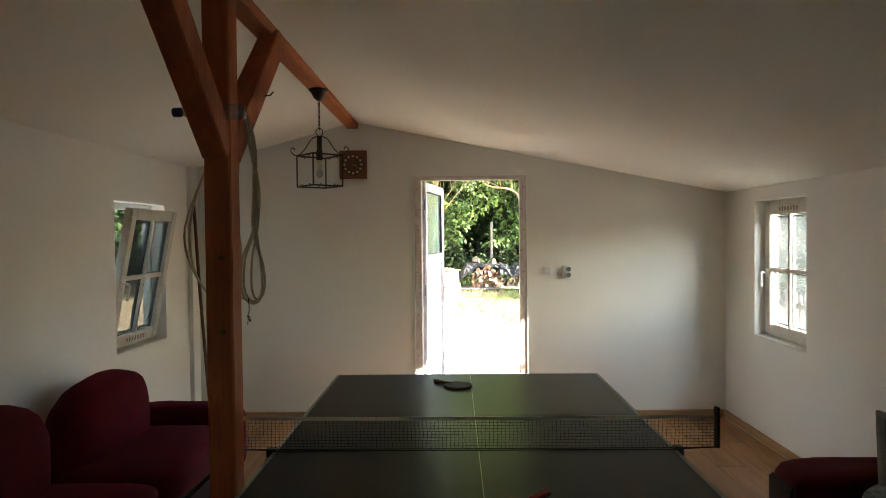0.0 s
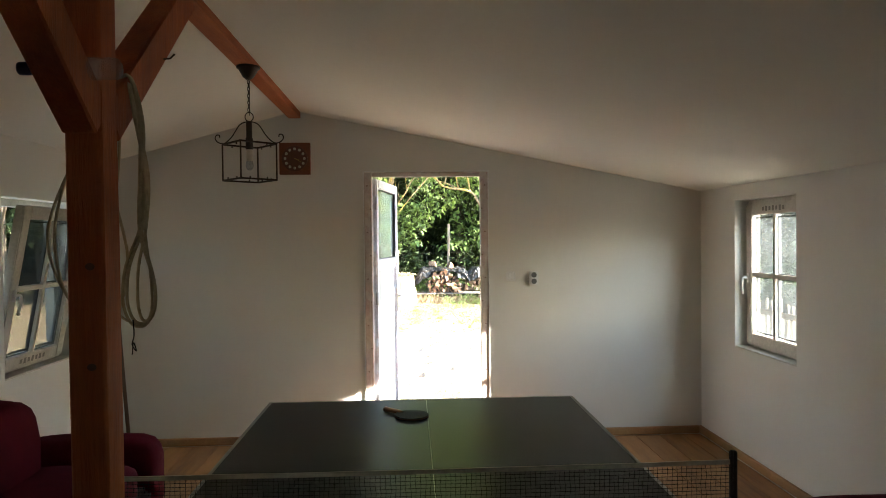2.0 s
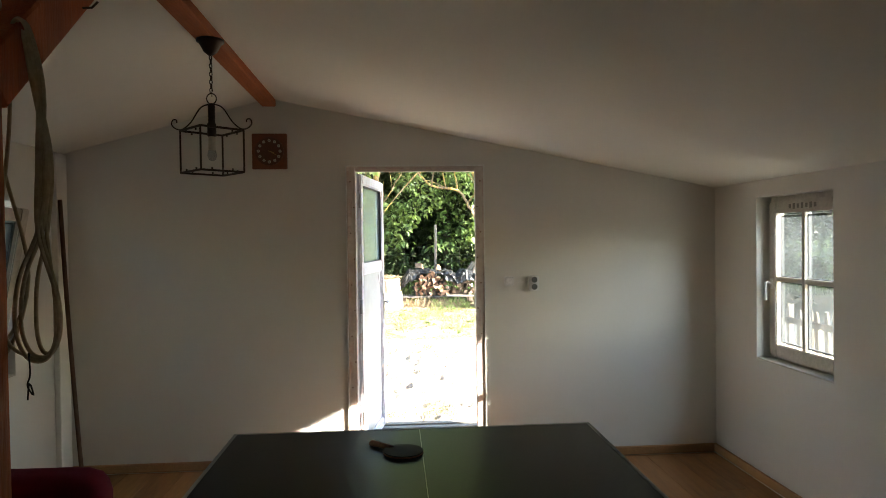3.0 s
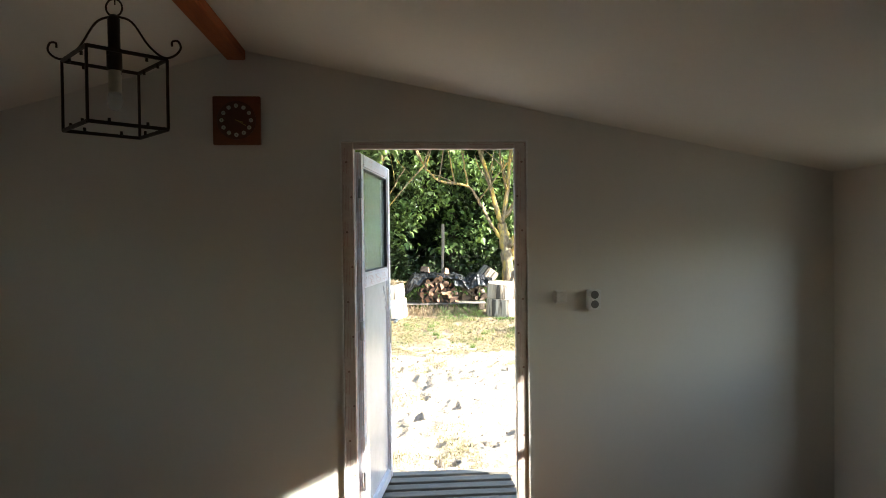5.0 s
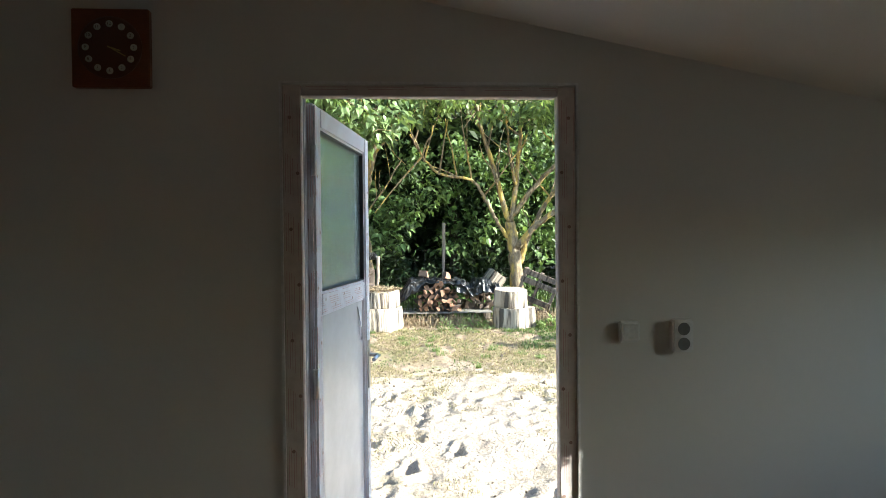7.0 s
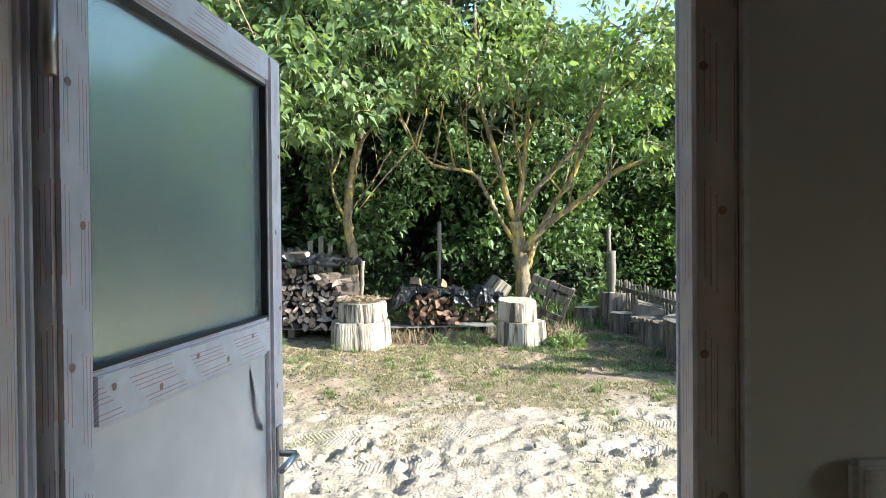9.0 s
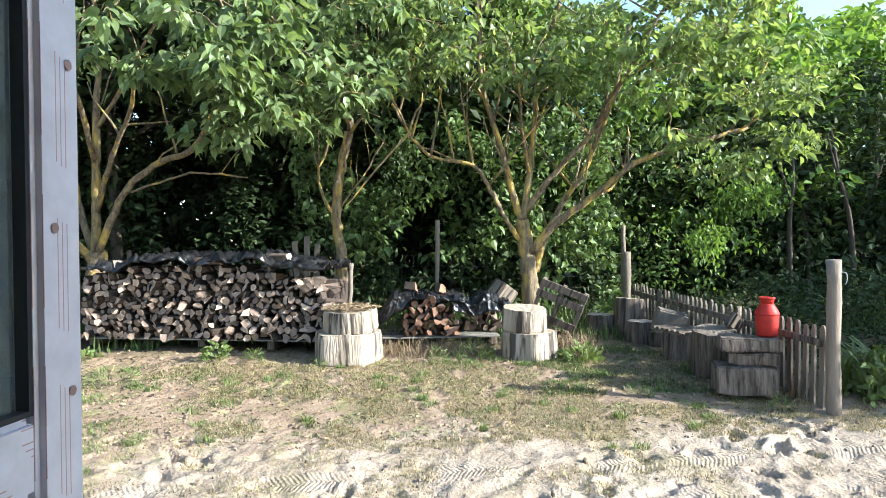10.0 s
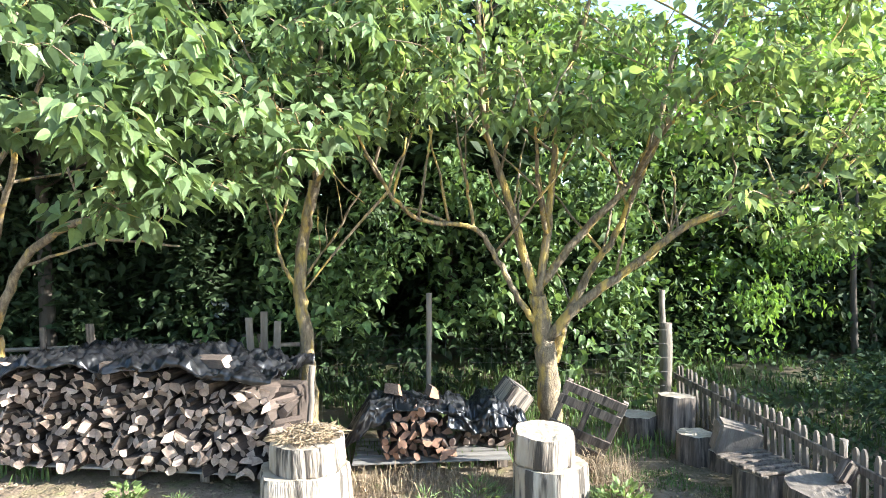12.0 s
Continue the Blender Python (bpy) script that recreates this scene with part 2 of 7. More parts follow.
stump_top = mat("cut_stump_top", (0.52, 0.44, 0.34), (0.34, 0.27, 0.19), scale=6, rough=0.9, bump=0.6, fine=30, stain=(0.22, 0.17, 0.12), stain_scale=4, stain_amount=0.6)
# grey-brown log wood, darkened so that its colour holds the shade
shade_log = mat("shaded_log_wood", (0.225, 0.18, 0.142), (0.075, 0.058, 0.045), scale=2.5, stretch=(8, 8, 0.8), rough=0.9, bump=0.9, fine=10, vary=0.2, contrast=2.0, stain=(0.025, 0.02, 0.017), stain_scale=2.8, stain_amount=0.8, stain_edge=(0.52, 0.62))
fence_wood = mat("brown_grey_pickets", (0.27, 0.225, 0.18), (0.13, 0.105, 0.085), scale=3, stretch=(9, 9, 0.9), rough=0.85, bump=0.6, fine=16, vary=0.25)
log_end = mat("split_log_end", (0.53, 0.41, 0.325), (0.25, 0.178, 0.135), scale=14, rough=0.9, bump=0.5, fine=60, vary=0.38, stain=(0.12, 0.085, 0.07), stain_scale=9, stain_amount=0.5)
log_end_fresh = mat("fresh_log_end", (0.33, 0.19, 0.12), (0.20, 0.105, 0.065), scale=14, rough=0.9, bump=0.4, fine=60, vary=0.45)
log_bark = mat("log_bark", (0.13, 0.095, 0.075), (0.06, 0.044, 0.034), scale=12, stretch=(4, 0.8, 4), rough=0.95, bump=0.9, fine=30, vary=0.4)
tarp_plastic = mat("black_tarpaulin", (0.007, 0.007, 0.008), (0.015, 0.015, 0.017), scale=5, rough=0.30, bump=0.4, fine=26, stain=(0.09, 0.086, 0.082), stain_scale=4, stain_amount=0.45, spec=0.5)
can_red = mat("red_enamel", (0.50, 0.035, 0.026), (0.42, 0.024, 0.018), scale=8, rough=0.55, bump=0.15, fine=40, stain=(0.16, 0.02, 0.014), stain_scale=14, stain_amount=0.6, spec=0.3)
bark_yellow = mat("lichened_bark", (0.34, 0.265, 0.165), (0.14, 0.105, 0.07), scale=9, stretch=(3, 3, 1), rough=0.95, bump=1.0, fine=34, stain=(0.58, 0.40, 0.09), stain_scale=2.6, stain_amount=0.8, stain_edge=(0.50, 0.64), contrast=2.0, bump_dist=0.02)
bark_dark = mat("forest_bark", (0.10, 0.08, 0.06), (0.06, 0.048, 0.036), scale=5, stretch=(3, 3, 0.8), rough=0.95, bump=0.7, fine=20)
leaf_big = mat("broad_leaf", (0.238, 0.322, 0.140), (0.126, 0.187, 0.076), scale=3, rough=0.40, bump=0.1, fine=40, vary=0.5, island=True, translucent=0.5, spec=0.45)
# yellower broad leaf, its colour also lightened for strong sun on the crown
leaf_sunlit = mat("sunlit_yellow_green_leaf", (0.31, 0.395, 0.150), (0.165, 0.235, 0.086), scale=3, rough=0.40, bump=0.1, fine=40, vary=0.5, island=True, translucent=0.58, spec=0.45)
leaf_hedge = mat("hedge_leaf", (0.17, 0.245, 0.088), (0.095, 0.152, 0.052), scale=2, rough=0.45, bump=0.0, vary=0.6, island=True, translucent=0.36, spec=0.3)
# leaf colour darkened to carry the gloom of wood, low hedge and weeds
leaf_gloom = mat("shaded_leaf", (0.060, 0.088, 0.038), (0.038, 0.060, 0.026), scale=1.5, rough=0.6, bump=0.0, vary=0.5, island=True, translucent=0.22, spec=0.15)
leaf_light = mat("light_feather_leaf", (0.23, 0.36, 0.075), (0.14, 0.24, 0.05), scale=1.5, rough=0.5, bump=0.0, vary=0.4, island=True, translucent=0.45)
grass_green = mat("weed_green", (0.125, 0.19, 0.05), (0.085, 0.135, 0.04), scale=5, rough=0.5, bump=0.0, vary=0.4, island=True, translucent=0.3)
grass_dry = mat("dry_grass", (0.42, 0.335, 0.195), (0.235, 0.215, 0.105), scale=0.9, rough=0.8, bump=0.0, vary=0.5, island=True, translucent=0.2, contrast=1.6)
weed_leaf = mat("weed_leaf", (0.24, 0.31, 0.11), (0.14, 0.205, 0.065), scale=5, rough=0.5, bump=0.0, vary=0.4, island=True, translucent=0.35)
straw = mat("dead_straw", (0.36, 0.27, 0.165), (0.21, 0.155, 0.095), scale=5, rough=0.9, bump=0.0, vary=0.45, island=True)
outer_render = mat("grey_render", (0.55, 0.52, 0.47), (0.48, 0.45, 0.40), scale=2, rough=0.9, bump=0.3, fine=60)
roof_tile = mat("roof_sheet", (0.22, 0.08, 0.05), (0.16, 0.06, 0.04), scale=3, rough=0.8, bump=0.2)


def ground_material():
    m = bpy.data.materials.new("garden_ground")
    m.use_nodes = True
    t = m.node_tree
    b = t.nodes["Principled BSDF"]
    b.inputs["Roughness"].default_value, b.inputs["Specular IOR Level"].default_value = 0.95, 0.15
    co = t.nodes.new("ShaderNodeTexCoord")
    sep = t.nodes.new("ShaderNodeSeparateXYZ")
    t.links.new(co.outputs["Object"], sep.inputs[0])

    def nz(s, d=5.0):
        n = t.nodes.new("ShaderNodeTexNoise")
        n.inputs["Scale"].default_value, n.inputs["Detail"].default_value = s, d
        t.links.new(co.outputs["Object"], n.inputs["Vector"])
        return n.outputs["Fac"]

    def rng(v, lo, hi, a=0.0, c=1.0):
        r = t.nodes.new("ShaderNodeMapRange")
        for k, x in zip(("From Min", "From Max", "To Min", "To Max"), (lo, hi, a, c)):
            r.inputs[k].default_value = x
        t.links.new(v, r.inputs["Value"])
        return r.outputs[0]

    def op(kind, u, v):
        n = t.nodes.new("ShaderNodeMath")
        n.operation = kind
        for sock, x in zip(n.inputs, (u, v)):
            if isinstance(x, (int, float)):
                sock.default_value = x
            else:
                t.links.new(x, sock)
        return n.outputs[0]

    def mix(f, u, v):
        n = t.nodes.new("ShaderNodeMix")
        n.data_type = "RGBA"
        t.links.new(f, n.inputs[0])
        for sock, x in ((n.inputs[6], u), (n.inputs[7], v)):
            if isinstance(x, tuple):
                sock.default_value = (*x, 1)
            else:
                t.links.new(x, sock)
        return n.outputs[2]

    big, mid, fine = nz(0.9, 4.0), nz(3.2), nz(28.0)
    sand = mix(rng(mid, 0.35, 0.65), (0.405, 0.335, 0.262), (0.32, 0.255, 0.193))
    soil = mix(rng(mid, 0.38, 0.62), (0.33, 0.243, 0.172), (0.24, 0.17, 0.118))
    turf = mix(rng(fine, 0.35, 0.65), (0.31, 0.265, 0.14), (0.18, 0.18, 0.08))
    soil = mix(rng(nz(5.0, 6.0), 0.53, 0.64), soil, turf)
    # the sandy track runs across in front of the door; beyond it earth with thin grass
    edge = op("ADD", sep.outputs["Y"], rng(big, 0.0, 1.0, -0.8, 0.8))
    edge = op("ADD", edge, rng(fine, 0.0, 1.0, -0.8, 0.8))
    edge = op("ADD", edge, op("MULTIPLY", sep.outputs["X"], -0.13))
    col = mix(rng(edge, 4.25, 5.1), sand, soil)
    patch = op("MULTIPLY", rng(mid, 0.52, 0.62, 0.0, 0.5), rng(big, 0.45, 0.6))
    col = mix(patch, col, turf)
    # soil colour darkened along the picket fence for the shade lying there
    fence_shade = op("MULTIPLY", rng(op("ADD", sep.outputs["X"], rng(mid, 0.0, 1.0, -0.6, 0.6)), 1.9, 2.7), rng(op("ADD", sep.outputs["Y"], rng(mid, 0.0, 1.0, -0.4, 0.4)), 5.2, 5.7))
    col = mix(fence_shade, col, mix(rng(fine, 0.4, 0.6), (0.17, 0.13, 0.09), (0.10, 0.085, 0.05)))
    # grit
    col = mix(rng(nz(48.0, 4.0), 0.56, 0.66, 0.0, 0.75), col, (0.17, 0.135, 0.10))
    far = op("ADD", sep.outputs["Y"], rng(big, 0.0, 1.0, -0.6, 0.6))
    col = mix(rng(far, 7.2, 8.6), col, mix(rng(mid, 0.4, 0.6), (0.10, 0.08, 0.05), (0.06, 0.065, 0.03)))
    t.links.new(col, b.inputs["Base Color"])
    bp = t.nodes.new("ShaderNodeBump")
    bp.inputs["Strength"].default_value, bp.inputs["Distance"].default_value = 0.55, 0.02
    # tread prints of tyres that crossed the sand, broken where they were trodden over
    tread = 0.0
    for y0, slope, half in ((3.62, 0.05, 0.10), (4.12, 0.06, 0.11), (2.75, -0.03, 0.11)):
        v = op("ADD", op("SUBTRACT", sep.outputs["Y"], y0), op("MULTIPLY", sep.outputs["X"], -slope))
        v = op("ADD", v, rng(big, 0.0, 1.0, -0.12, 0.12))
        ridge = op("SINE", op("ADD", op("MULTIPLY", sep.outputs["X"], 210.0), op("MULTIPLY", op("ABSOLUTE", v, 0.0), 110.0)), 0.0)
        inside = op("LESS_THAN", op("ABSOLUTE", v, 0.0), half)
        tread = op("ADD", op("MULTIPLY", op("MULTIPLY", ridge, inside), rng(nz(1.7, 2.0), 0.46, 0.58, 0.0, 0.20)), tread)
    t.links.new(op("ADD", op("ADD", nz(50.0, 4.0), op("MULTIPLY", fine, 1.2)), tread), bp.inputs["Height"])
    t.links.new(bp.outputs[0], b.inputs["Normal"])
    return m


# ---- building helpers ----
def part(name, bm, material, parent=None, label="", smooth=False):
    """Links a bmesh as one mesh object under a thing or a part."""
    me = bpy.data.meshes.new(name)
    bm.to_mesh(me)
    bm.free()
    for m in material if isinstance(material, (list, tuple)) else [material]:
        me.materials.append(m)
    if smooth:
        me.polygons.foreach_set("use_smooth", [True] * len(me.polygons))
    ob = new(name, me)
    if parent:
        ob.parent = parent
    if label:
        ob["label"] = label
    return ob


def raw(name, verts, faces, material, parent=None, smooth=False):
    """A mesh object out of arrays: verts n x 3, faces m x 3 or m x 4."""
    verts, faces = np.asarray(verts, dtype=np.float32), np.asarray(faces, dtype=np.int32)
    me = bpy.data.meshes.new(name)
    k = faces.shape[1]
    me.vertices.add(len(verts))
    me.vertices.foreach_set("co", verts.ravel())
    me.loops.add(faces.size)
    me.loops.foreach_set("vertex_index", faces.ravel())
    me.polygons.add(len(faces))
    me.polygons.foreach_set("loop_start", np.arange(0, faces.size, k, dtype=np.int32))
    me.polygons.foreach_set("use_smooth", np.full(len(faces), smooth))
    me.update(calc_edges=True)
    me.materials.append(material)
    ob = new(name, me)
    if parent:
        ob.parent = parent
    return ob


def thing(name, label, category, at=(0, 0, 0), rz=0.0, group="", kind=""):
    ob = new(name)
    ob.empty_display_size = 0.1
    ob.matrix_world = pose(*at, 0, 0, rz)
    return tagged(ob, label, category, group, kind)


def box(bm, c, s, rot=None, bev=0.0, seg=1, mi=0):
    m = Matrix.Translation(c) @ (rot.to_4x4() if rot else Matrix()) @ Matrix.Diagonal((*s, 1))
    vs = bmesh.ops.create_cube(bm, size=1, matrix=m)["verts"]
    fs = {f for v in vs for f in v.link_faces}
    for f in fs:
        f.material_index = mi
    if bev:
        bmesh.ops.bevel(bm, geom=list({e for v in vs for e in v.link_edges}), offset=bev, segments=seg, affect="EDGES", material=mi)


def boxed(c, s, rot=None, bev=0.0, seg=1):
    bm = bmesh.new()
    box(bm, c, s, rot, bev, seg)
    return bm


def tube(bm, pts, radii, n=8, cap=True, mi=0):
    pts = [Vector(p) for p in pts]
    if isinstance(radii, (int, float)):
        radii = [radii] * len(pts)
    rings, side = [], None
    for i, p in enumerate(pts):
        d = (pts[min(i + 1, len(pts) - 1)] - pts[max(i - 1, 0)])
        d = d.normalized() if d.length > 1e-9 else Vector((0, 0, 1))
        if side is None:
            side = d.orthogonal().normalized()
        else:
            side = (side - d * side.dot(d))
            side = side.normalized() if side.length > 1e-6 else d.orthogonal().normalized()
        up = d.cross(side)
        rings.append([bm.verts.new(p + (side * math.cos(a) + up * math.sin(a)) * radii[i]) for a in (2 * math.pi * k / n for k in range(n))])
    for r0, r1 in zip(rings, rings[1:]):
        for k in range(n):
            f = bm.faces.new((r0[k], r0[(k + 1) % n], r1[(k + 1) % n], r1[k]))
            f.smooth, f.material_index = True, mi
    if cap:
        for r in (rings[0][::-1], rings[-1]):
            bm.faces.new(r).material_index = mi
    return rings


def spline(pts, n=6):
    """Points of a smooth curve through the given ones."""
    p = [Vector(q) for q in pts]
    p = [p[0] * 2 - p[1]] + p + [p[-1] * 2 - p[-2]]
    out = []
    for i in range(1, len(p) - 2):
        for k in range(n):
            t = k / n
            out.append(0.5 * (2 * p[i] + (p[i + 1] - p[i - 1]) * t + (2 * p[i - 1] - 5 * p[i] + 4 * p[i + 1] - p[i + 2]) * t * t
                              + (3 * p[i] - p[i - 1] - 3 * p[i + 1] + p[i + 2]) * t ** 3))
    return out + [p[-2]]


def lathe(bm, prof, n=24, at=(0, 0, 0), mi=0):
    rings = [[bm.verts.new((at[0] + r * math.cos(2 * math.pi * k / n), at[1] + r * math.sin(2 * math.pi * k / n), at[2] + z)) for k in range(n)] for r, z in prof]
    for a, b in zip(rings, rings[1:]):
        for k in range(n):
            f = bm.faces.new((a[k], a[(k + 1) % n], b[(k + 1) % n], b[k]))
            f.smooth, f.material_index = True, mi
    for r in (rings[0][::-1], rings[-1]):
        bm.faces.new(r).material_index = mi


def lathed(prof, n=24, at=(0, 0, 0)):
    bm = bmesh.new()
    lathe(bm, prof, n, at)
    return bm


def tubed(pts, radii, n=8):
    bm = bmesh.new()
    tube(bm, pts, radii, n)
    return bm


def structure(name, bm, material, label, category, smooth=False):
    return tagged(part(name, bm, material, None, label, smooth), label, category, kind="structure")

# ---- the house ----
XL, XR, YB, T, TS = -2.385, 2.175, -7.6, 0.28, 0.165          # inner faces; wall thickness
RX, RZ = -1.0, 2.555                               # ridge line of the ceiling
ZL, ZR = 2.175, 1.92                               # ceiling height along the side walls


def ceil_z(x):
    return RZ + (x - RX) * ((ZR - RZ) / (XR - RX) if x > RX else (RZ - ZL) / (RX - XL))


def gable(name, y0, y1, hole, label):
    """A gable wall from y0 to y1, with a rectangular hole (x0, x1, z1) down to the floor or none."""
    bm = bmesh.new()
    xs = [XL - TS, RX, XR + TS] if hole is None else [XL - TS, RX, hole[0], hole[1], XR + TS]

    def prism(xa, xb, za, zb0, zb1):
        v = [bm.verts.new((x, y, z)) for y in (y0, y1) for x, z in ((xa, za), (xb, za), (xb, zb1), (xa, zb0))]
        for q in ((0, 1, 2, 3), (7, 6, 5, 4), (1, 0, 4, 5), (2, 1, 5, 6), (3, 2, 6, 7), (0, 3, 7, 4)):
            bm.faces.new([v[k] for k in q])
    for xa, xb in zip(xs, xs[1:]):
        low = hole[2] if hole and abs(xa - hole[0]) < 1e-6 else -0.2
        prism(xa, xb, low, ceil_z(xa) + 0.1, ceil_z(xb) + 0.1)
    bmesh.ops.recalc_face_normals(bm, faces=bm.faces)
    return structure(name, bm, plaster, label, "wall")


gable("wall_north", 0.0, 0.06, (-0.475, 0.475, 2.08), "off-white plastered gable wall with a doorway to the garden")
gable("wall_north_outer", 0.06, T, (-0.66, 0.66, 2.16), "outer leaf of the gable wall with a wider rebated doorway")
gable("wall_south", YB - T, YB, (0.52, 0.88, 2.08), "off-white plastered gable wall with a glazed garden door")


def glazed_door():
    d = thing("door_2", "white garden door, fully glazed", "door", (0.7, YB - 0.12, 0), kind="structure")
    for x in (-0.155, 0.155):
        part("jamb", boxed((x, 0, 1.03), (0.05, 0.07, 2.06), None, 0.004), pvc, d)
    part("frame_head", boxed((0, 0, 2.04), (0.26, 0.07, 0.06), None, 0.004), pvc, d)
    for c, s in (((-0.113, 0, 1.0), (0.03, 0.05, 2.0)), ((0.113, 0, 1.0), (0.03, 0.05, 2.0)), ((0, 0, 1.97), (0.196, 0.05, 0.05)), ((0, 0, 0.06), (0.196, 0.05, 0.12))):
        part("rail", boxed(c, s, None, 0.004), pvc, d)
    g = part("pane", boxed((0, 0, 1.03), (0.196, 0.006, 1.84)), glass, d)
    g.visible_shadow = False
    part("threshold", boxed((0, 0, -0.01), (0.36, 0.28, 0.03), None, 0.003), steel, d)


glazed_door()


def side_wall(name, x0, x1, top, hole, label):
    bm = bmesh.new()
    y0, y1, z0, z1 = hole
    xc, w = (x0 + x1) / 2, abs(x1 - x0)
    for ya, yb, za, zb in ((YB, y0, -0.2, top), (y1, 0.0, -0.2, top), (y0, y1, -0.2, z0), (y0, y1, z1, top)):
        box(bm, (xc, (ya + yb) / 2, (za + zb) / 2), (w, yb - ya, zb - za))
    bmesh.ops.remove_doubles(bm, verts=bm.verts, dist=1e-5)
    return structure(name, bm, plaster, label, "wall")


WIN_R = (-1.29, -0.545, 0.775, 1.815)
WIN_L = (-1.345, -0.592, 0.80, 1.83)
side_wall("wall_east", XR, XR + TS, ZR + 0.06, WIN_R, "off-white plastered side wall with a small deep-set window")
side_wall("wall_west", XL - TS, XL, ZL + 0.06, WIN_L, "off-white plastered side wall with a small tilted window")

for nm, xa, xb, za, zb in (("ceiling_east", RX, XR + TS + 0.04, RZ, None), ("ceiling_west", XL - TS - 0.06, RX, None, RZ)):
    bm = bmesh.new()
    za, zb = (RZ, ceil_z(xb)) if za else (ceil_z(xa), RZ)
    v = [bm.verts.new((x, y, z)) for y in (YB - T - 0.3, 0.001) for x, z in ((xa, za), (xb, zb), (xb, zb + 0.06), (xa, za + 0.06))]
    for q in ((0, 1, 2, 3), (7, 6, 5, 4), (1, 0, 4, 5), (2, 1, 5, 6), (3, 2, 6, 7), (0, 3, 7, 4)):
        bm.faces.new([v[k] for k in q])
    bmesh.ops.recalc_face_normals(bm, faces=bm.faces)
    structure(nm, bm, ceiling_paint, "sloping ceiling painted off-white", "ceiling")
roof = thing("roof", "shallow reddish sheet roof over the room", "roof", kind="structure")
for nm, xa, xb in (("roof_slope", RX, XR + TS + 0.12), ("roof_slope", XL - TS - 0.25, RX)):
    bm = bmesh.new()
    z = {x: ceil_z(x) + 0.20 for x in (xa, xb)}
    v = [bm.verts.new((x, y, z[x] + h)) for y in (YB - T - 0.4, T + 0.42) for x, h in ((xa, 0), (xb, 0), (xb, 0.08), (xa, 0.08))]
    for q in ((0, 1, 2, 3), (7, 6, 5, 4), (1, 0, 4, 5), (2, 1, 5, 6), (3, 2, 6, 7), (0, 3, 7, 4)):
        bm.faces.new([v[k] for k in q])
    bmesh.ops.recalc_face_normals(bm, faces=bm.faces)
    part(nm, bm, roof_tile, roof)

floor = structure("floor", boxed(((XL + XR) / 2, YB / 2 + 0.14, -0.06), (XR - XL, -YB + 0.28, 0.08)), oak_plank, "wide oiled oak plank floor with knots", "floor")
# skirting boards and the boxed-in corner
for nm, c, s in (("baseboard_east", (XR - 0.011, (YB) / 2, 0.03), (0.022, -YB, 0.06)), ("baseboard_north_a", (1.34, -0.011, 0.03), (1.62, 0.022, 0.06)),
                 ("baseboard_north_b", (-1.43, -0.011, 0.03), (1.88, 0.022, 0.06)), ("baseboard_west", (XL + 0.011, YB / 2, 0.03), (0.022, -YB, 0.06))):
    structure(nm, boxed(c, s, None, 0.005), skirting_wood, "plain low oak skirting board", "baseboard")
structure("trim", boxed((XL + 0.02, -0.09, 1.08), (0.04, 0.14, 2.18), None, 0.004), plaster, "boxed-in white pipe chase in the corner", "trim")

# ---- ridge beam, post and braces ----
bm = boxed((-1.004, YB / 2, 2.59), (0.096, -YB, 0.18), None, 0.006)
ridge = tagged(part("ridge_beam", bm, beam_wood_y, None), "red-brown stained timber ridge beam under the ceiling", "beam", kind="structure")

post = thing("timber_post", "red-brown stained square post with two angled braces", "post", (-0.977, -3.28, 0))
bm = boxed((0, 0, 1.25), (0.097, 0.10, 2.5), None, 0.007)
bmesh.ops.subdivide_edges(bm, edges=[e for e in bm.edges if e.calc_length() > 1], cuts=14)
for v in bm.verts:
    v.co.x += 0.003 * noise.noise(v.co * 3.1)
    v.co.y += 0.003 * noise.noise(v.co * 2.7 + Vector((5, 0, 0)))
part("upright", bm, beam_wood, post)
for sy, yt, zt, nm in ((1, 0.70, 2.44, "brace"), (-1, -0.70, 2.44, "brace")):
    bm = bmesh.new()
    p0, p1 = Vector((0.002, 0.03 * sy, 1.89)), Vector((0.0, yt, zt + 0.05))
    d = p1 - p0
    rot = Matrix.Rotation(math.atan2(d.z, d.y), 3, "X")
    box(bm, (p0 + p1) / 2, (0.090, d.length, 0.112), rot, 0.006)
    part(nm, bm, beam_wood, post)
# small knots and a bent nail on the brace
for y, z in ((-0.0505, 1.505), (-0.0505, 1.24)):
    bm = bmesh.new()
    bmesh.ops.create_uvsphere(bm, u_segments=10, v_segments=6, radius=1, matrix=Matrix.Translation((0.012, y, z)) @ Matrix.Diagonal((0.013, 0.0025, 0.010, 1)))
    part("knot", bm, clock_face, post, "dark knot in the wood")
bm = tubed([(0.04, 0.40, 2.17), (0.065, 0.41, 2.175), (0.08, 0.41, 2.19)], 0.003, 6)
part("nail", bm, iron, post, "bent iron nail")


